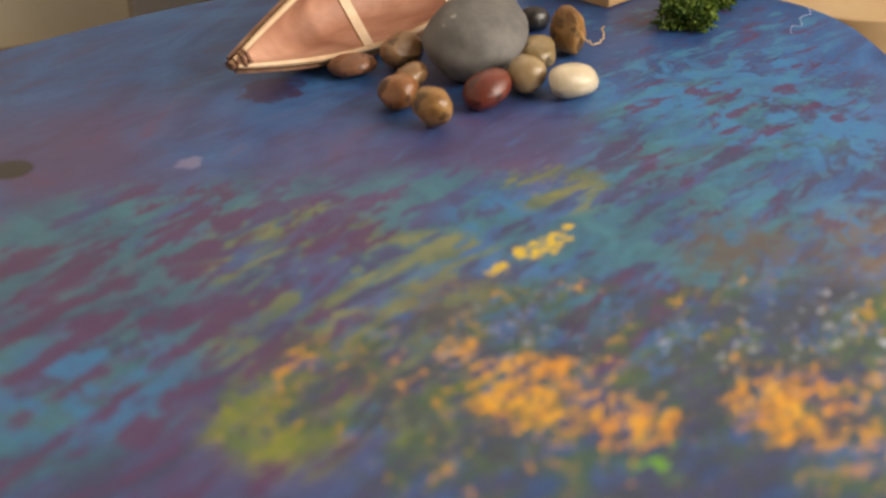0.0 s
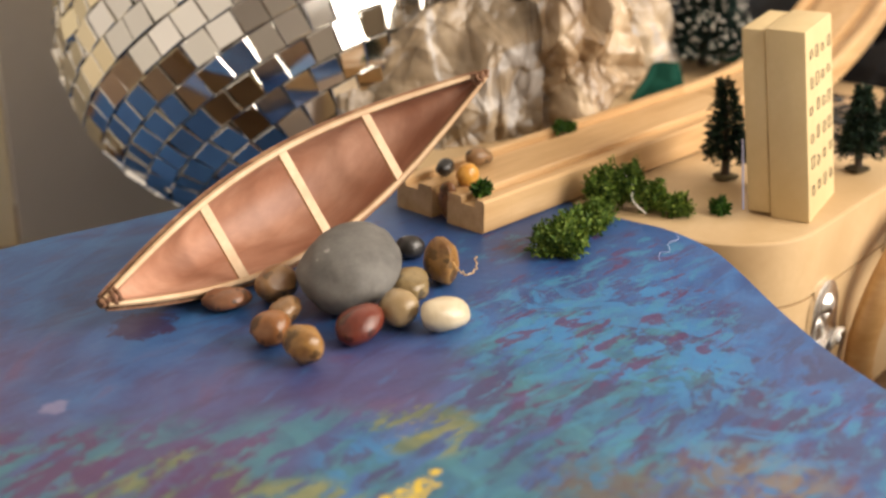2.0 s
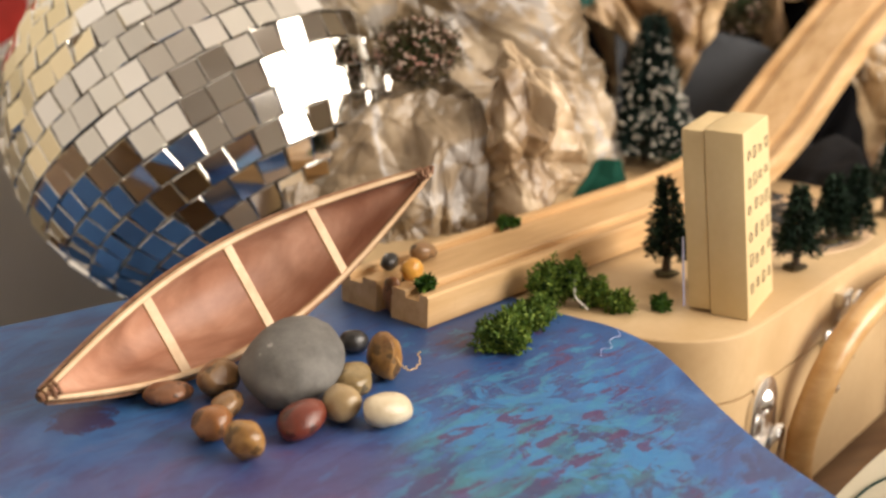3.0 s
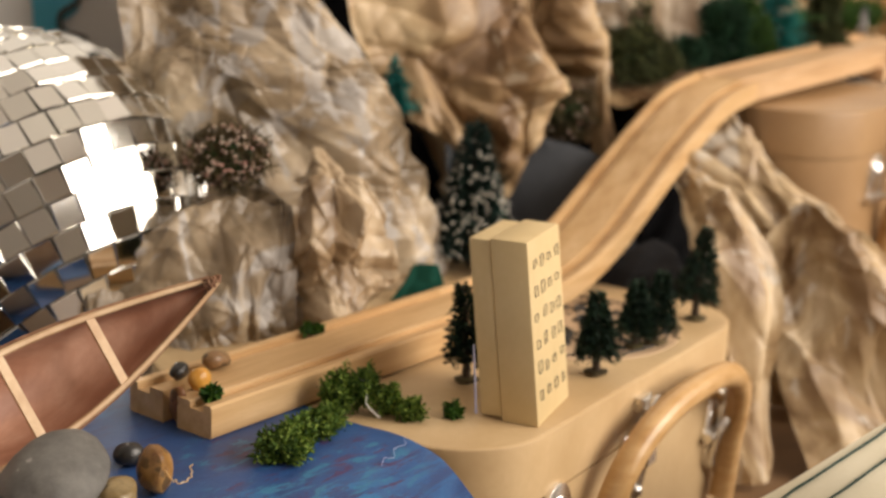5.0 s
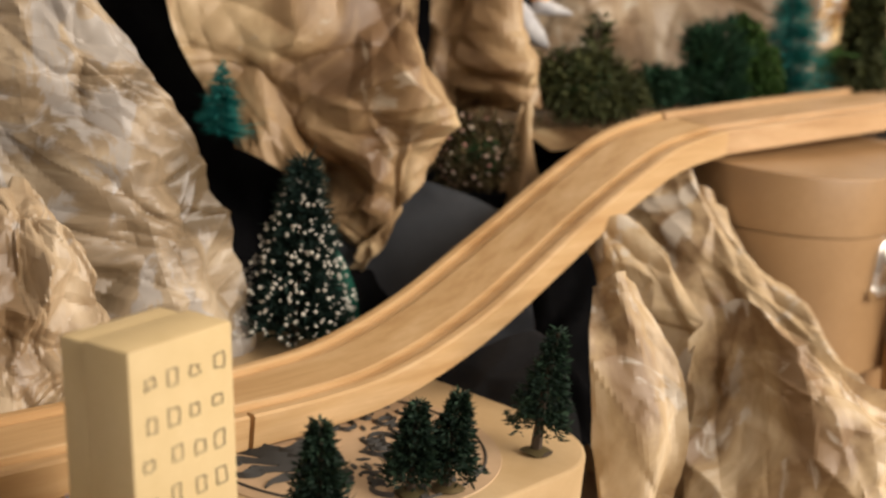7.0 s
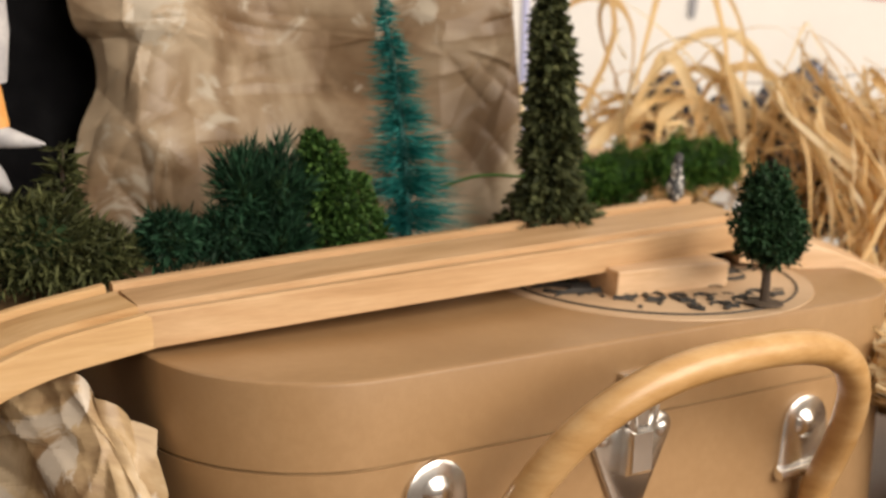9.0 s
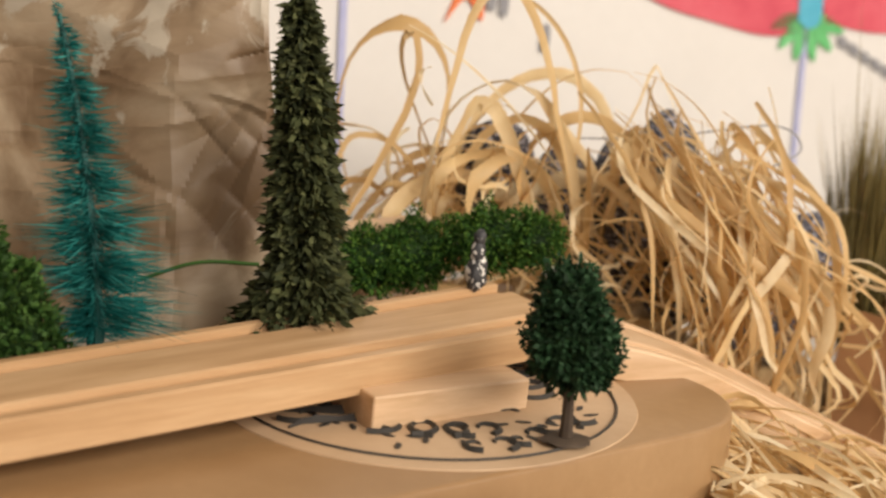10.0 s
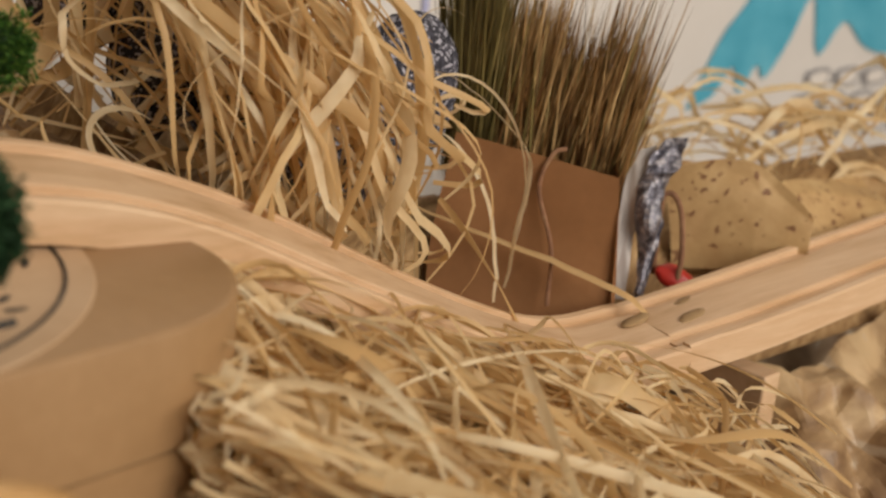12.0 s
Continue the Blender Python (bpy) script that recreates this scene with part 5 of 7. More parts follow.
snow_dots(snow, (2.33, 1.83, 0.0), 0.83, 0.27, 560, 3)
conifer("bottle_brush_tree", "small teal bottle-brush tree peeping between the papers", "model tree", 0.34, 0.15, 2400, M_LEAF_TEAL, (2.06, 2.34, 0.85), 64, 0.07, 0.02, base=False, stem_mat=M_TEALSTEM, wire=True)
clump("moss", "bright green moss clumps at the board's edge", "moss", [((0.22, -0.44, 0.05), (0.085, 0.08, 0.06)), ((0.31, -0.37, 0.06), (0.06, 0.06, 0.06)), ((0.43, -0.27, 0.045), (0.07, 0.06, 0.05)), ((0.52, -0.2, 0.035), (0.05, 0.05, 0.04)), ((0.62, -0.06, 0.08), (0.065, 0.06, 0.08)), ((0.72, -0.08, 0.09), (0.065, 0.06, 0.075)), ((0.8, -0.15, 0.05), (0.05, 0.05, 0.055)), ((0.86, -0.24, 0.03), (0.05, 0.045, 0.04))], 15000, M_LEAF_MOSS2, (0.55, -0.2, 0.0), 71, 0.021, width=0.5, rag=0.7)
clump("moss", "tiny green moss tuft on the suitcase", "moss", [((1.03, -0.28, 0.015), (0.032, 0.032, 0.034))], 240, M_LEAF_MOSS, (1.03, -0.28, -0.013), 72, 0.028)
clump("moss", "tiny green moss tuft on the track end", "moss", [((0.085, -0.065, 0.15), (0.03, 0.026, 0.024))], 260, M_LEAF_MOSS, (0.085, -0.065, 0.128), 73, 0.028)
clump("moss", "flat moss tuft on the track's edge", "moss", [((0.79, 0.6, 0.137), (0.05, 0.035, 0.015))], 220, M_LEAF_MOSS, (0.79, 0.6, 0.128), 74, 0.028)
clump("flowering_bush", "round twiggy bush with pink and white blossom", "bush", [((0.66, 1.34, 0.8), (0.19, 0.14, 0.14))], 2300, M_TWIG, (0.73, 1.34, 0.62), 75, 0.06, extra=(M_BLOSSOM, 260, 0.0105, "pink and white blossom"), width=0.16)
clump("flowering_bush", "round twiggy bush with pale blossom in a dark pot", "bush", [((3.47, 2.6, 0.75), (0.21, 0.15, 0.19))], 1700, M_TWIG, (3.47, 2.6, 0.52), 76, 0.08, extra=(M_BLOSSOM, 80, 0.013, "pale blossom"), width=0.16)

# behind the level track
Z2 = 0.95
clump("sprig_bush", "olive green feathery artificial bush", "bush", [((4.15, 2.8, 1.12), (0.27, 0.14, 0.18)), ((4.38, 2.86, 1.07), (0.18, 0.12, 0.11))], 5200, M_LEAF_OLIVE, (4.2, 2.8, Z2), 81, 0.07, width=0.2)
conifer("sprig", "feathery olive sprig standing up from the bush", "sprig", 0.5, 0.1, 500, M_LEAF_OLIVE, (4.27, 2.92, 1.0), 82, 0.09, 0.1, base=False)
clump("sprig_bush", "dark green plastic sprig behind the track", "bush", [((4.68, 2.9, 1.12), (0.12, 0.1, 0.1))], 1500, M_LEAF_PINE, (4.68, 2.9, Z2), 83, 0.065, width=0.18)
clump("sprig_bush", "dark green plastic sprig behind the track", "bush", [((4.92, 2.93, 1.13), (0.13, 0.1, 0.1))], 1500, M_LEAF_PINE, (4.92, 2.93, Z2), 84, 0.065, width=0.18)
clump("pine_sprig", "bushy deep green artificial pine sprig", "bush", [((4.98, 2.95, 1.33), (0.09, 0.08, 0.12)), ((5.12, 2.97, 1.26), (0.11, 0.09, 0.2)), ((5.13, 2.93, 1.08), (0.1, 0.08, 0.12))], 4600, M_LEAF_PINE, (5.08, 2.97, Z2), 85, 0.1, width=0.09, rag=0.6, up=0.9, spread=0.6)
clump("round_tree", "rounded green model tree with small leaves", "model tree", [((5.43, 3.0, 1.11), (0.15, 0.13, 0.15)), ((5.38, 3.0, 1.26), (0.135, 0.12, 0.14)), ((5.31, 3.02, 1.4), (0.09, 0.09, 0.12)), ((5.27, 3.03, 1.48), (0.05, 0.05, 0.07))], 6800, M_LEAF_ROUND, (5.4, 3.0, Z2), 86, 0.036, width=0.5, rag=0.2)
conifer("bottle_brush_tree", "tall teal bottle-brush tree", "model tree", 1.2, 0.25, 5600, M_LEAF_TEAL, (5.68, 3.08, 0.99), 87, 0.085, 0.1, base=False, lean=(-0.14, 0.08), stem_mat=M_TEALSTEM, wire=True)
conifer("model_conifer", "tall narrow dried-green model conifer with a spreading skirt", "model tree", 1.3, 0.5, 9500, M_LEAF_CONIF, (6.38, 3.3, Z2), 88, 0.058, 0.06, base=False, lean=(-0.05, 0.0), width=0.42, skirt=True, droop=-0.35, lift=-0.35)
clump("moss_hedge", "long cushion of bright green moss along the track", "moss", [((6.73, 3.92, 1.24), (0.17, 0.12, 0.13)), ((6.93, 3.92, 1.27), (0.16, 0.12, 0.15)), ((7.2, 3.84, 1.34), (0.17, 0.13, 0.135)), ((7.38, 3.8, 1.345), (0.12, 0.12, 0.11))], 20000, M_LEAF_MOSS, (7.0, 3.9, Z2), 89, 0.023, width=0.45, rag=0.5)
BT = np.array((7.14, 2.62, case2_top(7.14, 2.62)))
tr = clump("ball_tree", "round dark green model tree on a dark stem", "model tree", [(BT + (0, 0, 0.33), (0.135, 0.135, 0.15)), (BT + (-0.02, 0, 0.46), (0.095, 0.095, 0.12)), (BT + (0.03, 0, 0.27), (0.108, 0.108, 0.09))], 7500, M_LEAF_BALL, BT, 90, 0.032, width=0.5)
part("trunk", tube([BT, BT + (0.002, 0, 0.1), BT + (0, 0, 0.3)], (0.024, 0.02, 0.016), 8), M_TRUNK, tr)
part("foot", stone((0.085, 0.075, 0.012), 3, 0.4, (0, 0, 0), BT - (0, 0, 0.003), 2), M_TRUNK, tr)
M_SPECKLE = surface("black_white_speckle", (0.012, 0.012, 0.014), (0.04, 0.04, 0.045), (0.07, 0.07, 0.075), 120, 500, 0.6, 0.2, spots=((0.66, 0.64, 0.6), 420, 0.53))
FG = np.array((7.075, 3.555, 1.175))
fg = stone((0.045, 0.04, 0.075), 5, 0.25, (0, 0, 0), FG, 3)
fg1 = stone((0.03, 0.028, 0.055), 7, 0.2, (0, 0, 0), FG + (0.005, 0, 0.1), 3)
fg2 = stone((0.025, 0.025, 0.032), 6, 0.1, (0, 0, 0), FG + (0.01, 0, 0.185), 3)
solo("figurine", join(fg, fg1, fg2), M_SPECKLE, "tiny black and white speckled figurine on the track's edge", "figurine", FG)

# ---- crumpled papers
paper_a = [
    [(0.36, 2.2, 2.4), (0.58, 2.2, 2.4), (0.8, 2.15, 2.4), (0.98, 2.1, 2.4), (1.1, 2.2, 2.4)],
    [(0.36, 2.1, 1.48), (0.6, 2.0, 1.5), (0.9, 1.92, 1.52), (1.25, 1.84, 1.5), (1.44, 1.92, 1.46)],
    [(0.34, 2.02, 1.05), (0.6, 1.9, 1.1), (0.95, 1.8, 1.1), (1.45, 1.72, 1.05), (1.72, 1.88, 1.0)],
    [(0.3, 1.95, 0.6), (0.6, 1.8, 0.62), (1.0, 1.68, 0.65), (1.6, 1.62, 0.66), (1.95, 1.85, 0.66)],
    [(0.15, 1.9, 0.2), (0.55, 1.7, 0.2), (1.0, 1.58, 0.25), (1.72, 1.52, 0.28), (2.07, 1.82, 0.32)],
    [(0.1, 1.8, -0.3), (0.55, 1.6, -0.3), (1.0, 1.5, -0.2), (1.75, 1.48, -0.12), (2.14, 1.8, -0.1)],
]
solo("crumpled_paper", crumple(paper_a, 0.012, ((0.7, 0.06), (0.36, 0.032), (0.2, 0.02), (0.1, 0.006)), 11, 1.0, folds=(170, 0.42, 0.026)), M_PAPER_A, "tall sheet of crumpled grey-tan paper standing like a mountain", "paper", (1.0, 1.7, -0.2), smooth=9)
paper_a2 = [
    [(-0.12, 1.6, 0.2), (0.15, 1.55, 0.4), (0.6, 1.5, 0.62), (0.92, 1.45, 0.6)],
    [(-0.09, 1.25, 0.28), (0.2, 1.2, 0.48), (0.6, 1.17, 0.69), (0.92, 1.14, 0.67)],
    [(-0.08, 1.12, 0.1), (0.2, 1.06, 0.25), (0.6, 1.0, 0.42), (0.9, 1.0, 0.4)],
    [(0.0, 1.1, -0.1), (0.3, 1.0, 0.05), (0.62, 0.94, 0.12), (0.86, 0.95, 0.12)],
    [(0.1, 1.1, -0.3), (0.35, 1.0, -0.15), (0.65, 0.93, -0.1), (0.84, 0.94, -0.08)],
]
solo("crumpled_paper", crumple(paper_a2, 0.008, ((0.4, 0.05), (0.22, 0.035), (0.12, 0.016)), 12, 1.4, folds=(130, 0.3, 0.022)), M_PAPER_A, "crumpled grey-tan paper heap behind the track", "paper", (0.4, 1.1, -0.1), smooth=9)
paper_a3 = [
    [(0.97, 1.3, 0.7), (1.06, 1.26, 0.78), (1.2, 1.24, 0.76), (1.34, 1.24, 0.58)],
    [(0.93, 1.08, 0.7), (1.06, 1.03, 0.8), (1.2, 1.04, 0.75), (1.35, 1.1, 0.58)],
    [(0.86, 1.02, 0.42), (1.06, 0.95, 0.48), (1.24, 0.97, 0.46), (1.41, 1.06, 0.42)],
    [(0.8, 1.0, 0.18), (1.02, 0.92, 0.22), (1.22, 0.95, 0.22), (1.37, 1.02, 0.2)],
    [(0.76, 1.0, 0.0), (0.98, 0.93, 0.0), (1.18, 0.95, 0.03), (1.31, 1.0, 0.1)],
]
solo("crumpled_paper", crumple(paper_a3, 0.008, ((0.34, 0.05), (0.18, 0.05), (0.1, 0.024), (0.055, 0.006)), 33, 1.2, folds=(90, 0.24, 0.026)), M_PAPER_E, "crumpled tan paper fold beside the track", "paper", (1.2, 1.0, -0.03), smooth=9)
paper_b = [
    [(1.75, 2.6, 2.3), (2.3, 2.5, 2.3), (2.75, 2.4, 2.35), (3.1, 2.3, 2.3), (3.35, 2.6, 2.3)],
    [(1.8, 2.5, 1.4), (2.3, 2.4, 1.5), (2.75, 2.3, 1.55), (3.0, 2.25, 1.5), (3.1, 2.5, 1.5)],
    [(2.02, 2.5, 1.0), (2.42, 2.45, 1.0), (2.75, 2.25, 1.0), (2.98, 2.22, 1.0), (3.06, 2.48, 1.0)],
    [(2.42, 2.7, 0.58), (2.6, 2.42, 0.56), (2.82, 2.26, 0.52), (2.94, 2.2, 0.56), (3.0, 2.42, 0.62)],
    [(2.52, 2.6, 0.28), (2.6, 2.42, 0.22), (2.69, 2.3, 0.17), (2.78, 2.26, 0.25), (2.88, 2.45, 0.4)],
]
solo("hanging_paper", crumple(paper_b, 0.013, ((0.55, 0.08), (0.28, 0.045), (0.15, 0.018)), 14, 1.3, folds=(130, 0.42, 0.03)), M_PAPER_B, "hanging bunch of crumpled brown kraft paper", "paper", (2.8, 2.4, 0.4), smooth=9)
paper_bf = [
    [(2.0, 2.6, 1.15), (2.13, 2.5, 1.25), (2.35, 2.4, 1.05), (2.6, 2.3, 0.75)],
    [(2.02, 2.5, 1.0), (2.15, 2.4, 1.0), (2.35, 2.3, 0.85), (2.56, 2.2, 0.64)],
    [(2.12, 2.45, 0.8), (2.22, 2.36, 0.78), (2.38, 2.28, 0.68), (2.5, 2.22, 0.56)],
]
solo("hanging_paper", crumple(paper_bf, 0.014, ((0.3, 0.035), (0.14, 0.014), (0.07, 0.006)), 15, 1.4), M_PAPER_B, "fold of brown kraft paper beside the teal tree", "paper", (2.3, 2.3, 0.6), smooth=9)
paper_b2 = [
    [(3.2, 3.0, 2.4), (3.45, 2.85, 2.4), (3.56, 2.75, 2.4), (3.66, 2.95, 2.4)],
    [(3.25, 2.95, 1.6), (3.45, 2.8, 1.6), (3.62, 2.7, 1.6), (3.68, 2.9, 1.6)],
    [(3.3, 2.9, 1.2), (3.45, 2.75, 1.2), (3.68, 2.67, 1.2), (3.74, 2.85, 1.2)],
    [(3.35, 2.85, 0.98), (3.45, 2.78, 0.96), (3.64, 2.72, 0.98), (3.7, 2.85, 1.0)],
]
solo("hanging_paper", crumple(paper_b2, 0.018, ((0.4, 0.08), (0.2, 0.045), (0.1, 0.02)), 16, 1.4), M_PAPER_B, "crumpled brown paper hanging beside the dark hollow", "paper", (3.5, 2.8, 1.0), smooth=9)
paper_c1 = [
    [(3.34, 1.0, 0.5), (3.42, 0.92, 0.56), (3.5, 0.95, 0.5)],
    [(3.32, 0.85, 0.2), (3.48, 0.75, 0.25), (3.66, 0.75, 0.25)],
    [(3.34, 0.78, -0.12), (3.5, 0.6, -0.1), (3.68, 0.6, -0.05)],
    [(3.34, 0.6, -0.5), (3.46, 0.48, -0.5), (3.58, 0.5, -0.45)],
    [(3.34, 0.5, -1.0), (3.45, 0.4, -1.0), (3.52, 0.45, -1.0)],
]
solo("twisted_paper", crumple(paper_c1, 0.014, ((0.35, 0.05), (0.17, 0.025)), 17, 2.0, folds=(40, 0.35, 0.022)), M_PAPER_C, "twisted strip of waxed tan paper at the suitcase's end", "paper", (3.5, 0.6, -1.0), smooth=9)
paper_c2 = [
    [(3.7, 1.75, 0.5), (3.8, 1.7, 0.58), (3.9, 1.66, 0.52)],
    [(3.68, 1.5, 0.3), (3.82, 1.35, 0.42), (3.94, 1.15, 0.38)],
    [(3.72, 1.4, 0.1), (3.82, 1.2, 0.15), (3.92, 1.02, 0.15)],
    [(3.75, 1.3, -0.3), (3.82, 1.15, -0.3), (3.9, 1.0, -0.3)],
]
solo("twisted_paper", crumple(paper_c2, 0.014, ((0.28, 0.05), (0.14, 0.03)), 18, 1.6, folds=(40, 0.3, 0.022)), M_PAPER_C, "pale twist of waxed paper under the ramp", "paper", (3.8, 1.3, -0.3), smooth=9)
paper_c3 = [
    [(3.95, 2.3, 0.7), (4.25, 2.05, 0.84), (4.45, 1.95, 0.8), (4.6, 2.0, 0.6)],
    [(3.85, 2.15, 0.4), (4.3, 1.9, 0.5), (4.55, 1.75, 0.5), (4.8, 1.6, 0.2)],
    [(3.82, 1.95, 0.0), (4.4, 1.65, 0.05), (4.65, 1.5, 0.1), (4.95, 1.3, -0.05)],
    [(3.85, 1.8, -0.5), (4.5, 1.45, -0.45), (4.75, 1.2, -0.4), (5.1, 1.1, -0.3)],
    [(4.2, 1.6, -1.05), (4.5, 1.3, -1.05), (4.8, 1.0, -1.05), (5.2, 0.9, -1.05)],
]
solo("draped_paper", crumple(paper_c3, 0.015, ((0.7, 0.09), (0.34, 0.04), (0.15, 0.008)), 19, 1.2, folds=(80, 0.55, 0.025)), M_PAPER_C, "draped tan waxed paper below the ramp", "paper", (4.5, 1.5, -1.0), smooth=9)
paper_c4 = [
    [(3.95, 1.1, 0.2), (4.1, 1.02, 0.42), (4.3, 0.85, 0.25), (4.6, 0.75, 0.1), (5.2, 0.75, -0.1)],
    [(3.92, 1.0, -0.1), (4.12, 0.85, 0.05), (4.35, 0.65, 0.0), (4.6, 0.55, -0.1), (5.2, 0.6, -0.25)],
    [(3.85, 0.85, -0.5), (4.1, 0.65, -0.45), (4.35, 0.42, -0.5), (4.6, 0.35, -0.5), (5.2, 0.4, -0.5)],
    [(3.7, 0.3, -1.05), (4.05, 0.0, -1.05), (4.4, -0.2, -1.05), (4.8, -0.25, -1.05), (5.4, -0.2, -1.05)],
]
solo("draped_paper", crumple(paper_c4, 0.015, ((0.7, 0.1), (0.34, 0.04), (0.15, 0.008)), 24, 1.1, folds=(80, 0.55, 0.025)), M_PAPER_C, "folded tan waxed paper lying before the brown suitcase", "paper", (4.3, 0.6, -1.05), smooth=9)
back_paper = [
    [(4.0, 4.1, 3.2), (4.5, 4.0, 3.2), (5.2, 4.05, 3.2), (5.9, 3.9, 3.2), (6.4, 3.9, 3.2)],
    [(4.2, 3.8, 2.1), (4.66, 3.70, 2.2), (5.2, 3.95, 2.2), (5.9, 3.8, 2.2), (6.3, 3.8, 2.2)],
    [(4.31, 3.78, 1.8), (4.66, 3.62, 1.8), (5.2, 3.88, 1.8), (5.9, 3.78, 1.8), (6.34, 3.78, 1.8)],
    [(4.24, 3.75, 1.4), (4.66, 3.55, 1.4), (5.2, 3.8, 1.4), (5.9, 3.75, 1.4), (6.38, 3.75, 1.4)],
    [(4.2, 3.6, 0.6), (4.66, 3.45, 0.6), (5.2, 3.7, 0.6), (5.9, 3.65, 0.6), (6.4, 3.7, 0.6)],
]
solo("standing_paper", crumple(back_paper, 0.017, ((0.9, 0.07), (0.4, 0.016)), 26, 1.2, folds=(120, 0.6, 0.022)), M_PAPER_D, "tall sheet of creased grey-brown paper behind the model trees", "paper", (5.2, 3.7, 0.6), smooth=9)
ground2 = [
    [(3.6, 3.9, 1.0), (4.6, 3.9, 1.0), (5.6, 4.0, 1.0), (6.6, 4.3, 1.02), (7.5, 4.5, 1.02)],
    [(3.7, 3.2, 0.92), (4.6, 3.3, 0.93), (5.6, 3.5, 0.95), (6.6, 3.8, 1.0), (7.5, 4.0, 1.02)],
    [(3.9, 2.6, 0.8), (4.6, 2.7, 0.9), (5.5, 2.95, 0.92), (6.5, 3.4, 0.95), (7.4, 3.7, 0.98)],
]
solo("paper_ground", crumple(ground2, 0.04, ((0.5, 0.05), (0.2, 0.02)), 22, 1.0), M_PAPER_B, "crumpled brown paper ground behind the track", "paper", (5.5, 3.3, 0.9), smooth=9)
# added backing sheet: the hollow's deep shade is put into its near-black colour
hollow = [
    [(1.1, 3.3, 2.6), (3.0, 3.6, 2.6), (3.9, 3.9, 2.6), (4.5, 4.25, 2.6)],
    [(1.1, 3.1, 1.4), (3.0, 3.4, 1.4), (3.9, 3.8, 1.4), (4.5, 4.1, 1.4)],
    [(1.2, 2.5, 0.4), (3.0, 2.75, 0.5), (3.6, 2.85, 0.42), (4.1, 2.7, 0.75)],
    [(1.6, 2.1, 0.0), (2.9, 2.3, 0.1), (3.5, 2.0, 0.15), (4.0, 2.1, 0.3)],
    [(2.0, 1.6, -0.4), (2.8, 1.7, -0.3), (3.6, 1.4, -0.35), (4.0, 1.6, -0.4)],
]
solo("dark_cloth", sheet(hollow, 80, 100, ((0.8, 0.1), (0.3, 0.03)), 23), M_DARK, "near-black sheet lining the hollow behind the ramp, shade put into its colour", "cloth", (3.0, 2.3, -0.3))
felt = [[(1.66, 1.36, 0.1), (1.71, 1.35, 0.18), (1.82, 1.29, 0.18)], [(1.58, 1.36, 0.0), (1.69, 1.32, 0.05), (1.83, 1.25, 0.09)], [(1.5, 1.37, -0.11), (1.66, 1.3, -0.08), (1.85, 1.2, -0.02)]]
solo("felt_cloth", sheet(felt, 40, 40, ((0.3, 0.012),), 24), M_FELT, "small folded piece of dark green felt", "cloth", (1.66, 1.3, -0.08))
felt2 = [[(2.42, 2.0, 0.42), (2.5, 1.98, 0.44), (2.58, 1.98, 0.36)], [(2.4, 1.98, 0.2), (2.52, 1.95, 0.2), (2.66, 1.95, 0.18)], [(2.4, 1.95, -0.1), (2.55, 1.92, -0.1), (2.68, 1.92, -0.1)]]
solo("felt_cloth", sheet(felt2, 40, 40, ((0.3, 0.02),), 28), M_FELT, "dark green felt standing behind the bottle-brush tree", "cloth", (2.54, 1.95, -0.1))

spike = [[(3.56, 2.5, 0.4), (3.70, 2.42, 0.4), (3.86, 2.46, 0.45)], [(3.60, 2.52, 0.72), (3.69, 2.45, 0.74), (3.79, 2.48, 0.72)], [(3.67, 2.54, 1.02), (3.69, 2.52, 1.04), (3.72, 2.53, 1.0)]]
solo("paper_spike", crumple(spike, 0.014, ((0.2, 0.03), (0.1, 0.015)), 25, 2.0), M_PAPER_B, "pointed twist of brown kraft paper behind the ramp", "paper", (3.71, 2.46, 0.4), smooth=9)


def pot(at, r, h):
    ang = np.linspace(0, 2 * math.pi, 32, endpoint=False)
    prof = [(0.7, 0), (0.85, 0.35), (1.0, 0.8), (1.04, 1.0), (0.98, 1.04), (0.92, 1.0), (0.85, 0.75), (0.0, 0.7)]
    vs = [(at[0] + r * q * math.cos(a), at[1] + r * q * math.sin(a), at[2] + h * z) for q, z in prof for a in ang]
    fs = [(i * 32 + k, i * 32 + (k + 1) % 32, (i + 1) * 32 + (k + 1) % 32, (i + 1) * 32 + k) for i in range(len(prof) - 1) for k in range(32)]
    return vs, fs


solo("plant_pot", pot((3.47, 2.62, 0.27), 0.19, 0.3), M_DARK, "dark grey plastic pot round the blossoming bush", "pot", (3.47, 2.62, 0.27))
sprig = smooth_line([(-0.27, -0.6, 0.09), (-0.235, -0.62, 0.06), (-0.2, -0.61, 0.05), (-0.17, -0.58, 0.06), (-0.165, -0.56, 0.085)], 20)
solo("dry_sprig", tube(sprig + np.random.RandomState(5).normal(0, 0.004, (20, 3)), 0.0028, 5), M_RAFFIA, "thin curled dry sprig lying on the pebble", "sprig", sprig[0])
root = smooth_line([(0.52, -0.66, 0.004), (0.56, -0.6, 0.008), (0.6, -0.6, 0.004), (0.64, -0.53, 0.008), (0.7, -0.5, 0.005), (0.73, -0.43, 0.008)], 30)
solo("white_thread", tube(root + np.random.RandomState(3).normal(0, 0.004, (30, 3)) * (0.4, 0.4, 0), 0.0010, 5), M_LILAC, "thin white root thread lying on the board", "thread", root[0])
root2 = smooth_line([(0.74, -0.2, 0.0), (0.7, -0.16, 0.05), (0.72, -0.12, 0.1), (0.7, -0.08, 0.14)], 20)
solo("white_thread", tube(root2, 0.0035, 5), M_WHITE, "thin white root thread in the moss", "thread", root2[0])
cord = smooth_line([(6.2, 3.1, 1.36), (6.0, 3.12, 1.36), (5.8, 3.1, 1.3)], 14)
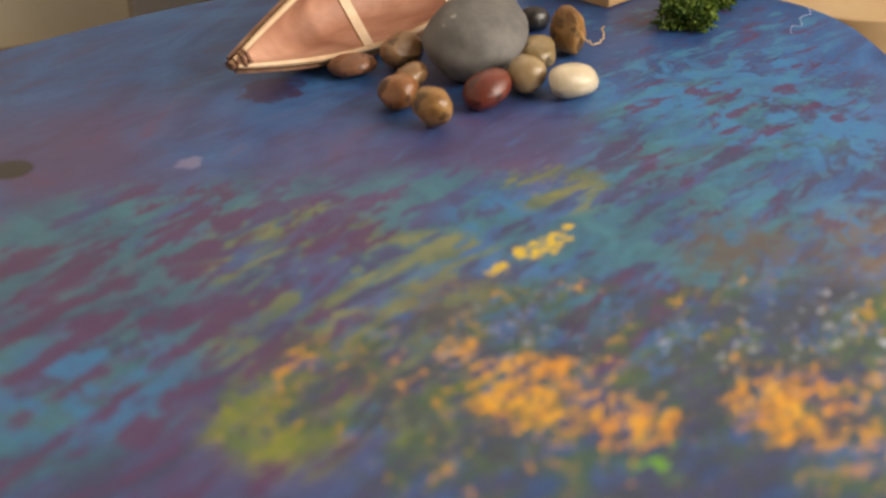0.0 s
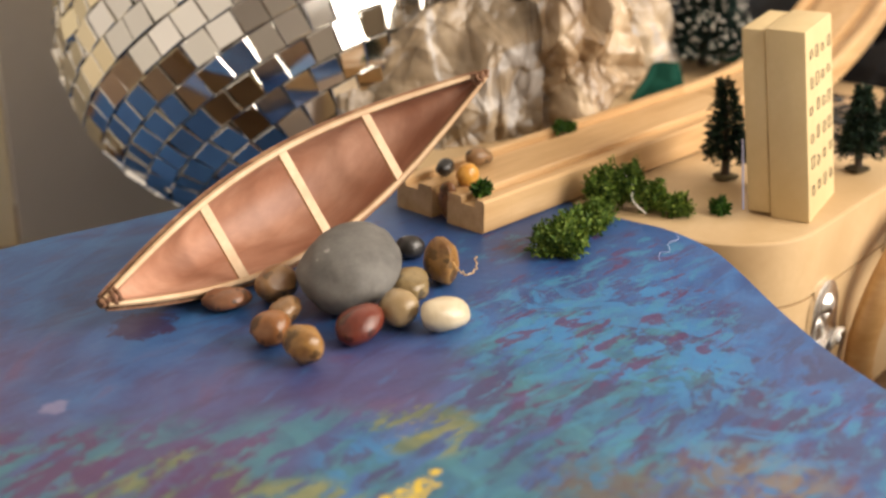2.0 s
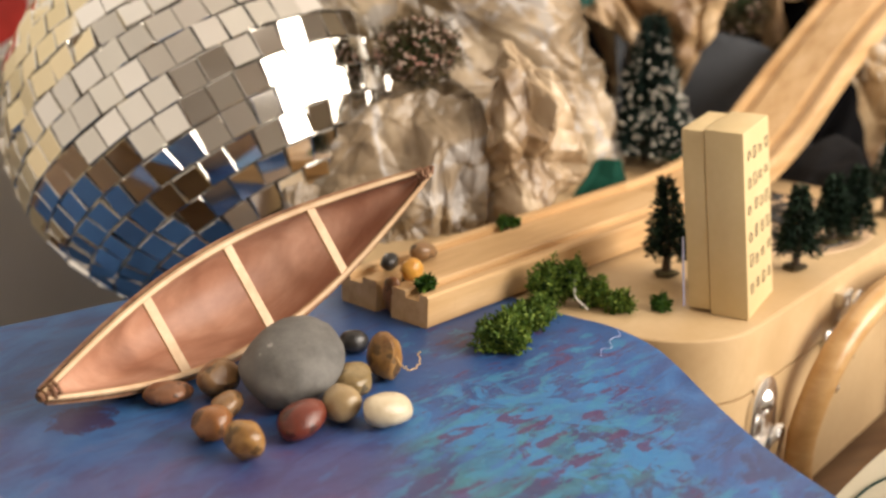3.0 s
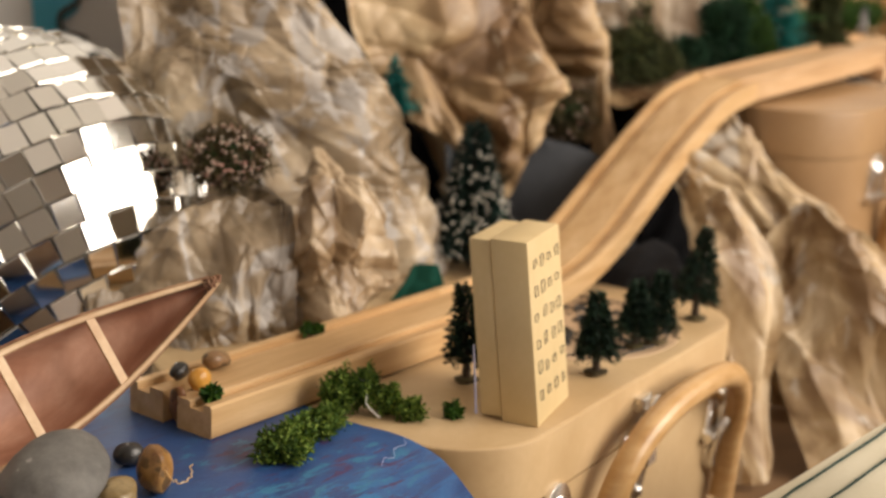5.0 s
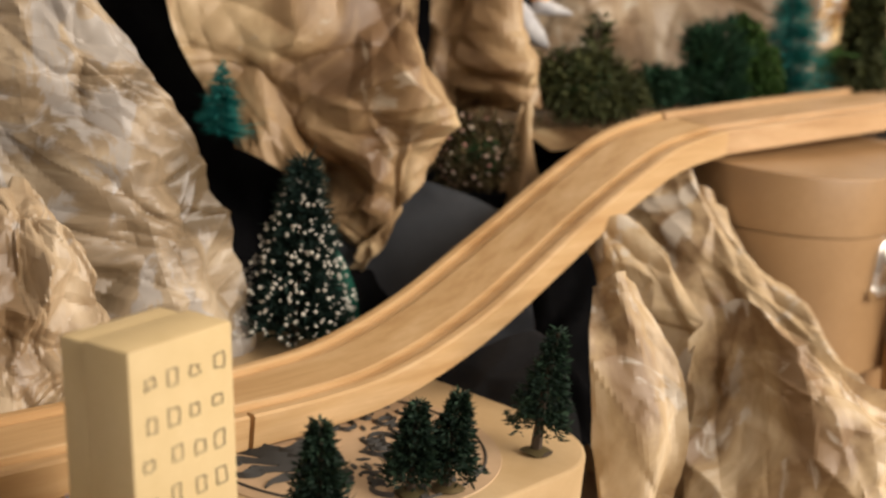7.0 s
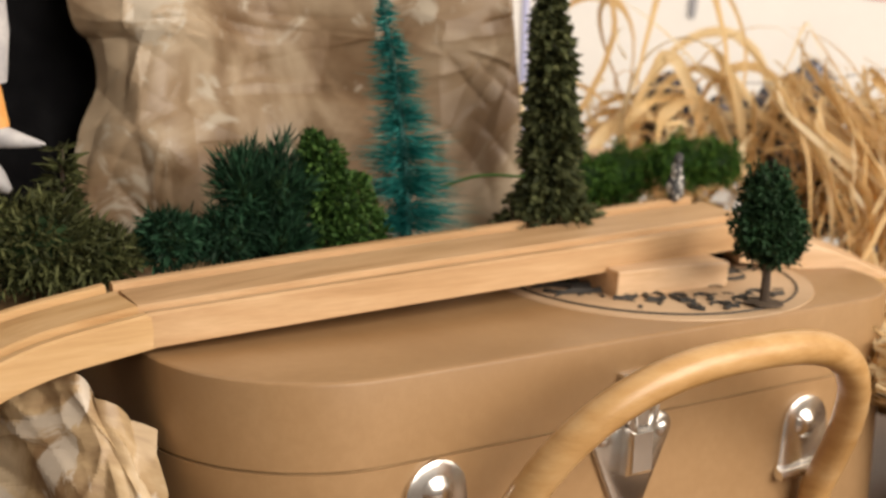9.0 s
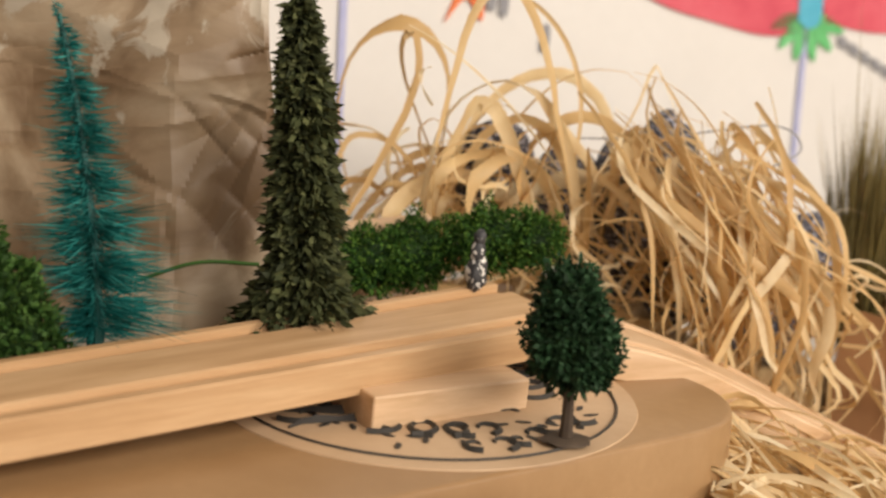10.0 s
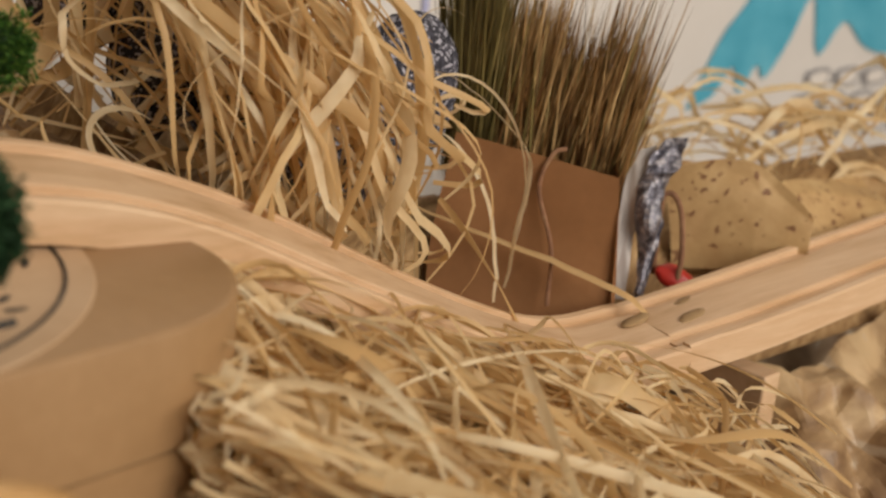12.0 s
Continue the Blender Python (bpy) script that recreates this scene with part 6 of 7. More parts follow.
solo("green_cord", tube(cord, 0.007, 5), M_LEAF_ROUND, "thin green cord strung from the conifer", "cord", cord[0])

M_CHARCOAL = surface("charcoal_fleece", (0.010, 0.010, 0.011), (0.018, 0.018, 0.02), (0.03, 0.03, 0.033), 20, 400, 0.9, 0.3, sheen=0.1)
M_GREYCLOTH = surface("slate_cloth", (0.026, 0.03, 0.038), (0.042, 0.048, 0.058), (0.064, 0.07, 0.082), 20, 400, 0.5, 0.2)
slate = [[(2.5, 2.5, 0.74), (2.9, 2.4, 0.7), (3.26, 2.24, 0.62), (3.5, 2.1, 0.5)], [(2.5, 2.44, 0.4), (2.9, 2.3, 0.42), (3.3, 2.1, 0.36), (3.52, 1.98, 0.3)], [(2.5, 2.36, 0.0), (2.95, 2.18, 0.06), (3.32, 2.0, 0.1), (3.54, 1.86, 0.08)], [(2.5, 2.2, -0.3), (2.95, 2.05, -0.25), (3.3, 1.9, -0.2), (3.56, 1.75, -0.2)]]
solo("grey_cloth", sheet(slate, 60, 60, ((0.6, 0.05), (0.25, 0.012)), 27), M_GREYCLOTH, "folded slate-grey cloth in the hollow behind the ramp", "cloth", (3.1, 2.2, 0.05))
slate2 = [[(2.76, 1.34, 0.0), (2.98, 1.3, 0.1), (3.2, 1.3, 0.15), (3.36, 1.34, 0.14)], [(2.74, 1.24, -0.06), (2.98, 1.16, 0.04), (3.2, 1.12, 0.07), (3.36, 1.18, 0.06)], [(2.75, 1.2, -0.2), (3.0, 1.08, -0.1), (3.2, 1.03, -0.08), (3.38, 1.08, -0.1)], [(2.75, 1.18, -0.45), (3.0, 1.02, -0.4), (3.2, 0.98, -0.4), (3.38, 1.02, -0.4)]]
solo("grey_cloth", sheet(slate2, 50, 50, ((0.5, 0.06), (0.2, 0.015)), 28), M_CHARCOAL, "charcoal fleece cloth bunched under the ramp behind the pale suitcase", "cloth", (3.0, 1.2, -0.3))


# ---- straw nest, stones of yarn, broom and the far things
def raffia_field(name, label, n, sample, seed, width=(0.02, 0.07), at=(8, 4, 0.8), single=False):
    rng = np.random.RandomState(seed)
    out = []
    for _ in range(n):
        pts = sample(rng)
        turn = rng.uniform(0, 6.3)
        out.append(ribbon(pts, width[0] + (width[1] - width[0]) * rng.uniform() ** 1.6, turn, turn + rng.normal(0, 1.6), rng))
    if single:
        t = thing(name, label, "raffia", at)
        for strand in out:
            part("raffia_strand", strand, M_RAFFIA, t)
        return t
    return solo(name, join(*out), M_RAFFIA, label, "raffia", at, "stuff")


def nest(rng):
    """One strand of the heap: a sweeping arc or a loop."""
    u = rng.uniform(0, 1)
    a = np.array((6.6 + 1.9 * u, 4.5 - 0.35 * u + rng.normal(0, 0.12), 1.15 - 0.1 * u + rng.normal(0, 0.12)))
    if rng.uniform() < 0.72:
        k = np.linspace(0, 1, 21)
        d = np.array((rng.uniform(0.3, 1.4) * rng.choice((-0.6, 1, 1)), rng.normal(0, 0.15), 0))
        pts = a + d * k[:, None]
        pts[:, 2] += rng.uniform(0.2, 0.95) * np.sin(k * math.pi * rng.uniform(0.75, 1.0)) - rng.uniform(0, 0.3) * k
        pts[:, 0] += rng.normal(0, 0.08) * np.sin(k * 2 * math.pi)
    else:
        n = 23
        w = np.linspace(0, rng.uniform(3.5, 5.6), n) + rng.uniform(0, 6.28)
        r = rng.uniform(0.12, 0.34)
        pts = a + np.stack([r * np.cos(w), 0.4 * r * np.sin(w + 1) + np.linspace(0, 0.1, n), 0.25 + 0.8 * r * np.sin(w)], 1)
    pts = pts + np.cumsum(rng.normal(0, 0.004, pts.shape), 0)
    pts[:, 1] = np.minimum(pts[:, 1], 4.62)
    # the heap slopes down to the broom
    over = pts[:, 0] - (8.3 + 0.65 * (1.86 - pts[:, 2]))
    pts[:, 0] -= 0.85 * np.maximum(over, 0)
    return pts


def falling(rng):
    """Strands hanging down the flank of the heap."""
    v = rng.uniform(0, 1)
    a = np.array((7.9 + 0.55 * v, 4.25 - 0.15 * v, 1.8 - 0.25 * v)) + rng.normal(0, 0.12, 3)
    end = np.array((8.0 + 0.85 * rng.uniform(0, 1), 3.95 - 0.2 * rng.uniform(0, 1), rng.uniform(0.3, 0.95)))
    k = np.linspace(0, 1, 19)
    pts = a + (end - a) * k[:, None]
    pts[:, 0] += rng.uniform(-0.05, 0.22) * np.sin(k * math.pi) + rng.normal(0, 0.1) * np.sin(k * 2 * math.pi)
    pts[:, 1] -= rng.uniform(0.05, 0.3) * np.sin(k * math.pi)
    pts[:, 2] += rng.uniform(0.0, 0.15) * np.sin(k * math.pi)
    if rng.uniform() < 0.3:
        curl = np.clip(k - 0.65, 0, 1) / 0.35
        pts[:, 2] += 0.28 * curl * curl
        pts[:, 0] += 0.14 * np.sin(curl * 3)
    return pts + np.cumsum(rng.normal(0, 0.004, (19, 3)), 0)


def near_heap(rng):
    """Strands heaped before the falling ramp: long bent ribbons lying every way."""
    a = np.array((rng.uniform(7.65, 9.7), 3.3 - rng.uniform(0, 1.5), 0))
    k = np.linspace(0, 1, 17)
    w = rng.normal(-0.3, 0.9) + rng.normal(0, 1.3) * (k - 0.5) + rng.normal(0, 0.5) * np.sin(k * 5 + rng.uniform(0, 6))
    pts = a + np.cumsum(np.stack([np.cos(w), np.sin(w), 0 * k], 1) * rng.uniform(0.5, 1.5) / 17, 0)
    pts -= np.array((1, 1, 0)) * (pts[8] - a)
    pts[:, 1] = np.minimum(pts[:, 1], 3.34)
    # the bed lies against the rounded end of the brown suitcase
    edge = 7.68 + np.where(pts[:, 1] > 2.62, 0.2, -1.6) * (pts[:, 1] - 2.62)
    pts[:, 0] = edge + np.abs(pts[:, 0] - edge)
    pts[:, 2] = 0.68 - 0.25 * (pts[:, 0] - 7.8) - 0.25 * (3.25 - pts[:, 1]) + rng.normal(0, 0.05) + rng.uniform(-0.03, 0.17) * np.sin(k * math.pi) + rng.normal(0, 0.03) * np.sin(k * 8 + rng.uniform(0, 6))
    return pts


def far_heap(rng):
    a = np.array((rng.uniform(10.3, 12.2), rng.uniform(4.9, 5.6), rng.uniform(0.45, 0.9)))
    k = np.linspace(0, 1, 11)
    head = rng.normal(0.2, 0.6)
    pts = a + np.array((math.cos(head), math.sin(head) * 0.5, 0)) * rng.uniform(0.5, 1.3) * (k[:, None] - 0.5)
    pts[:, 2] += rng.uniform(0, 0.3) * np.sin(k * math.pi)
    return pts + np.cumsum(rng.normal(0, 0.014, (11, 3)), 0)


M_TERRA = surface("clay_brown", (0.26, 0.11, 0.03), (0.36, 0.17, 0.06), (0.42, 0.22, 0.09), 30, 200, 0.7, 0.2)
raffia_field("raffia_heap", "loose heap of curling straw-coloured raffia ribbons", 88, nest, 31, (0.012, 0.085), single=True)
raffia_field("raffia_fall", "thick hank of raffia falling down the heap's side", 110, falling, 32, (0.008, 0.055), single=True)


def stray(rng):
    """Thin curled ends sticking out of the heap at all angles."""
    a = np.array((rng.uniform(6.9, 8.9), 0, 0))
    a[1] = 4.35 - 0.2 * (a[0] - 7) + rng.normal(0, 0.1)
    a[2] = 1.35 - 0.3 * max(0, a[0] - 8) + rng.normal(0, 0.2)
    k = np.linspace(0, 1, 15)
    head, rise = rng.uniform(0, 6.28), rng.normal(0.1, 0.5)
    bend = rng.normal(0, 2.2)
    w = head + bend * k
    step = rng.uniform(0.3, 0.8) / 14
    pts = a + np.cumsum(np.stack([np.cos(w), 0.25 * np.sin(w * 0.7), np.sin(w) * 0.8 + rise - 0.8 * k], 1) * step, 0)
    return pts


raffia_field("raffia_ends", "thin curled raffia ends sticking out of the heap", 105, stray, 37, (0.006, 0.035), single=True)
raffia_field("raffia_bed", "bed of flat raffia ribbons before the falling track", 300, near_heap, 33, (0.014, 0.07), (8.5, 2.8, 0), single=True)
raffia_field("raffia_litter", "thin raffia litter among the ribbons of the bed", 600, near_heap, 38, (0.010, 0.035), (8.5, 2.8, 0))
raffia_field("raffia_tangle", "raffia ribbons beyond the broom", 64, far_heap, 34, (0.02, 0.06), (11, 5.2, 0.5), single=True)
heap_core = [
    [(6.5, 4.9, 0.9), (7.3, 5.0, 1.0), (8.2, 4.9, 0.9), (9.0, 4.8, 0.6), (12.3, 5.4, 0.6)],
    [(6.6, 4.5, 0.85), (7.4, 4.6, 0.9), (8.3, 4.5, 0.75), (9.0, 4.5, 0.5), (12.3, 5.0, 0.5)],
    [(6.8, 4.25, 0.7), (7.6, 4.2, 0.75), (8.3, 4.15, 0.5), (9.0, 4.15, 0.05), (12.3, 4.8, 0.35)],
    [(6.9, 4.05, 0.2), (7.7, 4.0, 0.2), (8.4, 3.95, 0.1), (9.0, 3.9, -0.2), (12.3, 4.6, 0.0)],
]
# filler sheets below the ribbons; the shade between strands is put into this brown
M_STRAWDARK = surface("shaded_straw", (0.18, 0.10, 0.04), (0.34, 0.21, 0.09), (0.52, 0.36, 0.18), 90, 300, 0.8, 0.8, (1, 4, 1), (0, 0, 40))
solo("raffia_mound", sheet(heap_core, 70, 60, ((0.3, 0.06), (0.12, 0.03)), 35), M_STRAWDARK, "matted straw under the loose ribbons, coloured as if in shade", "raffia", (7.9, 4.3, 0.2))
bed_core = [
    [(7.74, 3.35, 0.6), (8.4, 3.4, 0.42), (9.2, 3.5, 0.12), (9.9, 3.5, 0.0)],
    [(7.62, 2.8, 0.45), (8.4, 2.8, 0.28), (9.2, 2.9, 0.0), (9.9, 2.9, -0.1)],
    [(8.22, 2.2, 0.22), (8.5, 2.1, 0.14), (9.2, 2.2, -0.05), (9.9, 2.3, -0.2)],
    [(8.45, 1.7, 0.0), (8.7, 1.6, -0.1), (9.2, 1.7, -0.3), (9.9, 1.8, -0.4)],
    [(8.6, 1.4, -0.9), (8.8, 1.3, -0.95), (9.2, 1.4, -0.95), (9.9, 1.5, -0.95)],
]
solo("raffia_mat", sheet(bed_core, 70, 60, ((0.3, 0.06), (0.12, 0.03)), 36), M_STRAWDARK, "matted straw before the falling track, coloured as if in shade", "raffia", (8.6, 2.6, -0.5))

YARN = [
    ((7.42, 4.6, 1.33), (0.2, 0.16, 0.22)), ((7.78, 4.6, 1.2), (0.22, 0.17, 0.24)), ((8.25, 4.58, 1.3), (0.25, 0.17, 0.27)),
    ((8.02, 4.48, 0.9), (0.2, 0.14, 0.26)), ((8.33, 4.47, 0.85), (0.2, 0.15, 0.3)), ((8.6, 4.46, 0.7), (0.22, 0.16, 0.3)),
    ((8.92, 4.56, 0.62), (0.2, 0.18, 0.33)), ((9.06, 4.6, 0.78), (0.19, 0.18, 0.3)), ((8.05, 4.66, 1.12), (0.25, 0.12, 0.28)),
]
for seed, (at, size) in enumerate(YARN):
    solo("yarn_ball", stone(size, 50 + seed, 0.2, (0, 0, 30 * seed), at, 4), M_KNIT, "lumpy stone shape covered in grey and white yarn", "yarn ball", at, group="grey yarn stones in the straw")


solo("terracotta_pot", pot((7.27, 4.66, 1.2), 0.1, 0.36), M_TERRA, "small orange-brown clay pot lying in the straw", "pot", (7.27, 4.66, 1.2))


def broom():
    t = thing("straw_bundle", "bundle of tousled brown broom straw in a brown card sleeve", "broom straw", (9.6, 4.4, 0.1))
    rng = np.random.RandomState(77)
    u = np.array((0.53, -0.325, -0.09))
    n, tufts = 8500, 110
    tk = rng.uniform(0, 1, tufts)
    lean = np.stack([rng.normal(0.0, 0.07, tufts), rng.normal(0, 0.1, tufts), np.zeros(tufts)], 1)
    which = rng.randint(0, tufts, n)
    k = np.clip(tk[which] + rng.normal(0, 0.03, n), 0, 1)
    base = np.array((9.34, 4.52, 0.66)) + u * k[:, None] + np.stack([rng.normal(0, 0.025, n), np.abs(rng.normal(0.06, 0.07, n)) + 0.06, rng.uniform(-0.05, 0.1, n)], 1)
    way = np.stack([rng.normal(0.02, 0.05, n) + 0.12 * k, rng.normal(0, 0.05, n), np.ones(n)], 1) + lean[which]
    tall = rng.uniform(0.34, 0.8, n) * np.where(k < 0.14, 1.45, 1.0) * (0.72 + 0.45 * rng.uniform(0, 1, tufts)[which]) * np.where(rng.uniform(0, 1, n) < 0.05, 1.5, 1.0)
    low = (k >= 0.2) & (rng.uniform(0, 1, n) > 0.12)
    part("straw", blades(base[low], way[low], tall[low], 0.0105, rng), M_BRISTLE, t)
    part("olive_straw", blades(base[~low], way[~low], tall[~low], 0.010, rng), M_BRISTLE_TOP, t, "olive-green straw")
    sleeve = [[(9.2, 4.40, 0.945), (9.47, 4.22, 0.895), (9.75, 4.05, 0.84)], [(9.12, 4.38, 0.5), (9.45, 4.2, 0.45), (9.78, 4.02, 0.4)], [(9.1, 4.32, 0.05), (9.42, 4.12, 0.05), (9.75, 3.95, 0.05)]]
    part("card_sleeve", sheet(sleeve, 20, 20, ((0.4, 0.01),), 41), M_SLEEVE, t, "brown card sleeve")
    side = [[(9.75, 4.05, 0.84), (10.0, 4.5, 0.85)], [(9.75, 3.95, 0.05), (9.95, 4.4, 0.05)]]
    part("card_side", sheet(side, 8, 8, ((0.4, 0.005),), 42), M_SLEEVE, t)


broom()
foil = [[(9.99, 4.2, 0.9), (10.06, 4.2, 0.95), (10.135, 4.15, 0.97)], [(9.95, 4.2, 0.7), (10.0, 4.15, 0.75), (10.065, 4.16, 0.76)], [(9.92, 4.1, 0.4), (9.95, 4.08, 0.4), (9.99, 4.08, 0.4)], [(9.9, 4.05, 0.15), (9.93, 4.02, 0.15), (9.97, 4.05, 0.15)]]
solo("foil_strip", crumple(foil, 0.011, ((0.1, 0.02), (0.05, 0.012), (0.03, 0.006)), 43, 1.5), M_FOIL, "crinkled strip of silver foil beside the card sleeve", "foil", (9.95, 4.1, 0.15), smooth=9)
M_TISSUE = surface("grey_white_tissue", (0.42, 0.40, 0.40), (0.52, 0.50, 0.49), (0.6, 0.58, 0.56), 60, 300, 0.7, 0.2)
lining = [[(9.93, 4.26, 0.88), (9.97, 4.25, 0.9), (10.03, 4.23, 0.92)], [(9.87, 4.2, 0.54), (9.91, 4.19, 0.56), (9.95, 4.18, 0.56)], [(9.82, 4.16, 0.3), (9.86, 4.14, 0.3), (9.9, 4.12, 0.3)]]
solo("white_tissue", sheet(lining, 16, 30, ((0.15, 0.008),), 48), M_TISSUE, "strip of white tissue behind the foil", "tissue", (9.88, 4.17, 0.3))
bark = [[(10.33, 4.6, 0.7), (10.5, 4.48, 0.79), (10.66, 4.36, 0.8), (10.78, 4.24, 0.7), (10.86, 4.16, 0.6)], [(10.35, 4.52, 0.55), (10.5, 4.42, 0.62), (10.64, 4.32, 0.63), (10.76, 4.22, 0.55), (10.84, 4.14, 0.48)], [(10.36, 4.45, 0.3), (10.5, 4.36, 0.32), (10.62, 4.28, 0.34), (10.74, 4.2, 0.32), (10.82, 4.12, 0.3)]]
solo("birch_bark", sheet(bark, 60, 40, ((0.5, 0.02), (0.2, 0.008)), 44), M_BARK, "curved sheet of pale birch bark with brown flecks", "bark", (10.6, 4.3, 0.3))
bark2 = [[(10.7, 4.5, 0.62), (11.1, 4.6, 0.66), (11.7, 4.8, 0.6)], [(10.7, 4.3, 0.42), (11.1, 4.4, 0.5), (11.7, 4.6, 0.5)], [(10.7, 4.2, 0.25), (11.1, 4.25, 0.3), (11.7, 4.45, 0.35)]]
solo("birch_bark", sheet(bark2, 50, 30, ((0.5, 0.03), (0.2, 0.01)), 49), M_BARK, "flat strip of pale birch bark lying by the track", "bark", (11.1, 4.4, 0.3))
solo("red_cup", stone((0.10, 0.06, 0.055), 9, 0.3, (10, 20, -30), (10.2, 4.2, 0.29), 3, 0.8), M_RED, "small glossy red plastic piece among the bark", "plastic piece", (10.19, 4.2, 0.32))
hook = [(10.13, 4.27, 0.35), (10.125, 4.27, 0.66), (10.14, 4.27, 0.7), (10.17, 4.25, 0.7), (10.19, 4.21, 0.63), (10.185, 4.16, 0.47), (10.18, 4.16, 0.35)]
solo("wire_hook", tube(smooth_line(hook, 24), 0.012, 7), M_TWINE, "bent brown wire hook", "wire", (10.15, 4.22, 0.35))

# map cloth beside the pale suitcase
cloth = [[(1.2, -0.95, -0.84), (1.7, -0.95, -0.44), (2.3, -1.1, -0.09), (3.0, -0.95, -0.04), (3.8, -0.4, -0.39)], [(1.3, -1.3, -0.94), (1.8, -1.35, -0.54), (2.4, -1.45, -0.14), (3.1, -1.3, -0.09), (3.9, -0.7, -0.44)], [(1.5, -1.9, -1.01), (2.0, -1.9, -0.79), (2.6, -2.0, -0.49), (3.2, -1.9, -0.49), (4.0, -1.3, -0.69)], [(1.7, -2.4, -1.01), (2.2, -2.4, -1.01), (2.8, -2.4, -1.01), (3.3, -2.3, -1.01), (4.1, -1.8, -1.01)]]
mapc = thing("map_cushion", "cream cloth cushion printed with dark green map lines", "cushion", (2.5, -1.5, -1.05))
part("cover", sheet(cloth, 60, 40, ((0.8, 0.03),), 45), M_CLOTHBAG, mapc)
net = sheet(cloth, 60, 40, ((0.8, 0.03),), 45)[0].reshape(40, 60, 3)


def on_cloth(u, v):
    return net[int(min(39, max(0, v * 39))), int(min(59, max(0, u * 59)))] + np.array((0, -0.004, 0.007))


for v0, sw, ph in ((0.05, 0.03, 0), (0.24, 0.06, 2), (0.48, 0.07, 0.5)):
    part("printed_line", tube(smooth_line([on_cloth(u, v0 + sw * math.sin(5 * u + ph)) for u in np.linspace(0.05, 0.95, 16)], 60), 0.0055, 5), M_TEALINK, mapc, "dark green printed line")
rngm = np.random.RandomState(12)
for _ in range(60):
    u, v = rngm.uniform(0.2, 0.9), rngm.uniform(0.18, 0.5)
    part("printed_dot", stone((0.011, 0.011, 0.004), 1, 0.1, (0, 0, 0), on_cloth(u, v) - np.array((0, 0, 0.004)), 1), M_TEALINK, mapc)

# pictures painted on the wall
def on_wall(u, z, d=0.012):
    """A place on the back wall: u is the plan's x."""
    return np.array((u, wall_at(u) - d, z))


def patch(name, label, pts, mat, d=0.02):
    """A painted shape on the wall, thin as a layer of paper."""
    o = smooth_line(pts + pts[:1], 60)[:-1]
    n = len(o)
    vs = [on_wall(u, z, d) for u, z in o] + [on_wall(u, z, d - 0.012) for u, z in o]
    fs = [tuple(range(n))[::-1]] + [(k, (k + 1) % n, n + (k + 1) % n, n + k) for k in range(n)]
    return solo(name, (vs, fs), mat, label, "wall painting", on_wall(*pts[0]), smooth=False)


# doll in the hollow
M_SOCK = surface("orange_sock_paint", (0.6, 0.24, 0.05), (0.75, 0.36, 0.1), (0.8, 0.45, 0.16), 90, 300, 0.6, 0.3)
d1 = tube([(3.72, 3.15, 2.3), (3.77, 3.15, 1.91), (3.8, 3.15, 1.66)], (0.13, 0.11, 0.062), 14)
d2 = tube([(3.9, 3.12, 2.3), (3.94, 3.13, 1.92), (3.96, 3.14, 1.72)], (0.13, 0.12, 0.085), 14)
d3 = tube([(3.8, 3.15, 1.67), (3.81, 3.15, 1.51)], (0.05, 0.048), 12)
d4 = tube([(3.96, 3.14, 1.73), (4.0, 3.14, 1.54)], (0.055, 0.052), 12)
b1 = tube([(3.83, 3.15, 1.52), (3.86, 3.13, 1.47), (3.92, 3.12, 1.39), (4.0, 3.1, 1.33), (4.05, 3.09, 1.29)], (0.05, 0.07, 0.075, 0.05, 0.015), 12)
b2 = tube([(3.98, 3.14, 1.54), (4.0, 3.13, 1.51), (4.06, 3.12, 1.5), (4.12, 3.11, 1.49), (4.19, 3.1, 1.48)], (0.045, 0.052, 0.04, 0.026, 0.008), 12)
doll = solo("doll", join(d1, d2, d3, d4, b1, b2), M_DOLL, "pale painted clay doll with orange socks in the dark hollow", "doll", (3.9, 3.15, 1.3))
doll.data.materials.append(M_SOCK)
first = sum(len(q[1]) for q in (d1, d2))
for poly in list(doll.data.polygons)[first : first + len(d3[1]) + len(d4[1])]:
    poly.material_index = 1

# the wall's painted map
patch("painted_banner", "red banner shape painted on the white wall", [(8.3, 2.75), (8.9, 2.42), (9.4, 2.3), (9.8, 2.24), (10.05, 2.3), (10.0, 2.6), (9.3, 2.8)], M_PINK)
patch("painted_banner", "red banner shape painted beside the flower", [(10.25, 2.35), (10.7, 2.3), (11.2, 2.35), (11.2, 2.6), (10.3, 2.6)], M_PINK)
patch("painted_star", "orange star shape painted on the white wall", [(7.55, 2.2), (7.62, 2.4), (7.6, 2.6), (7.85, 2.6), (7.8, 2.38), (7.78, 2.22), (7.68, 2.34)], M_ORANGE)
for k in range(6):
    a = radians(200 + 28 * k)
    c, e = np.array((10.12, 2.4)), np.array((math.cos(a), math.sin(a)))
    n = np.array((-e[1], e[0]))
    patch("painted_leaf", "green leaf of a flower painted on the wall", [tuple(c + e * 0.08 - n * 0.03), tuple(c + e * 0.2 - n * 0.05), tuple(c + e * 0.32), tuple(c + e * 0.2 + n * 0.04), tuple(c + e * 0.08 + n * 0.03)], M_GREENP)
patch("painted_flower", "blue and cream flower heart painted on the wall", [(10.03, 2.35), (10.12, 2.3), (10.21, 2.36), (10.2, 2.6), (10.04, 2.6)], M_SKYBLUE, 0.03)
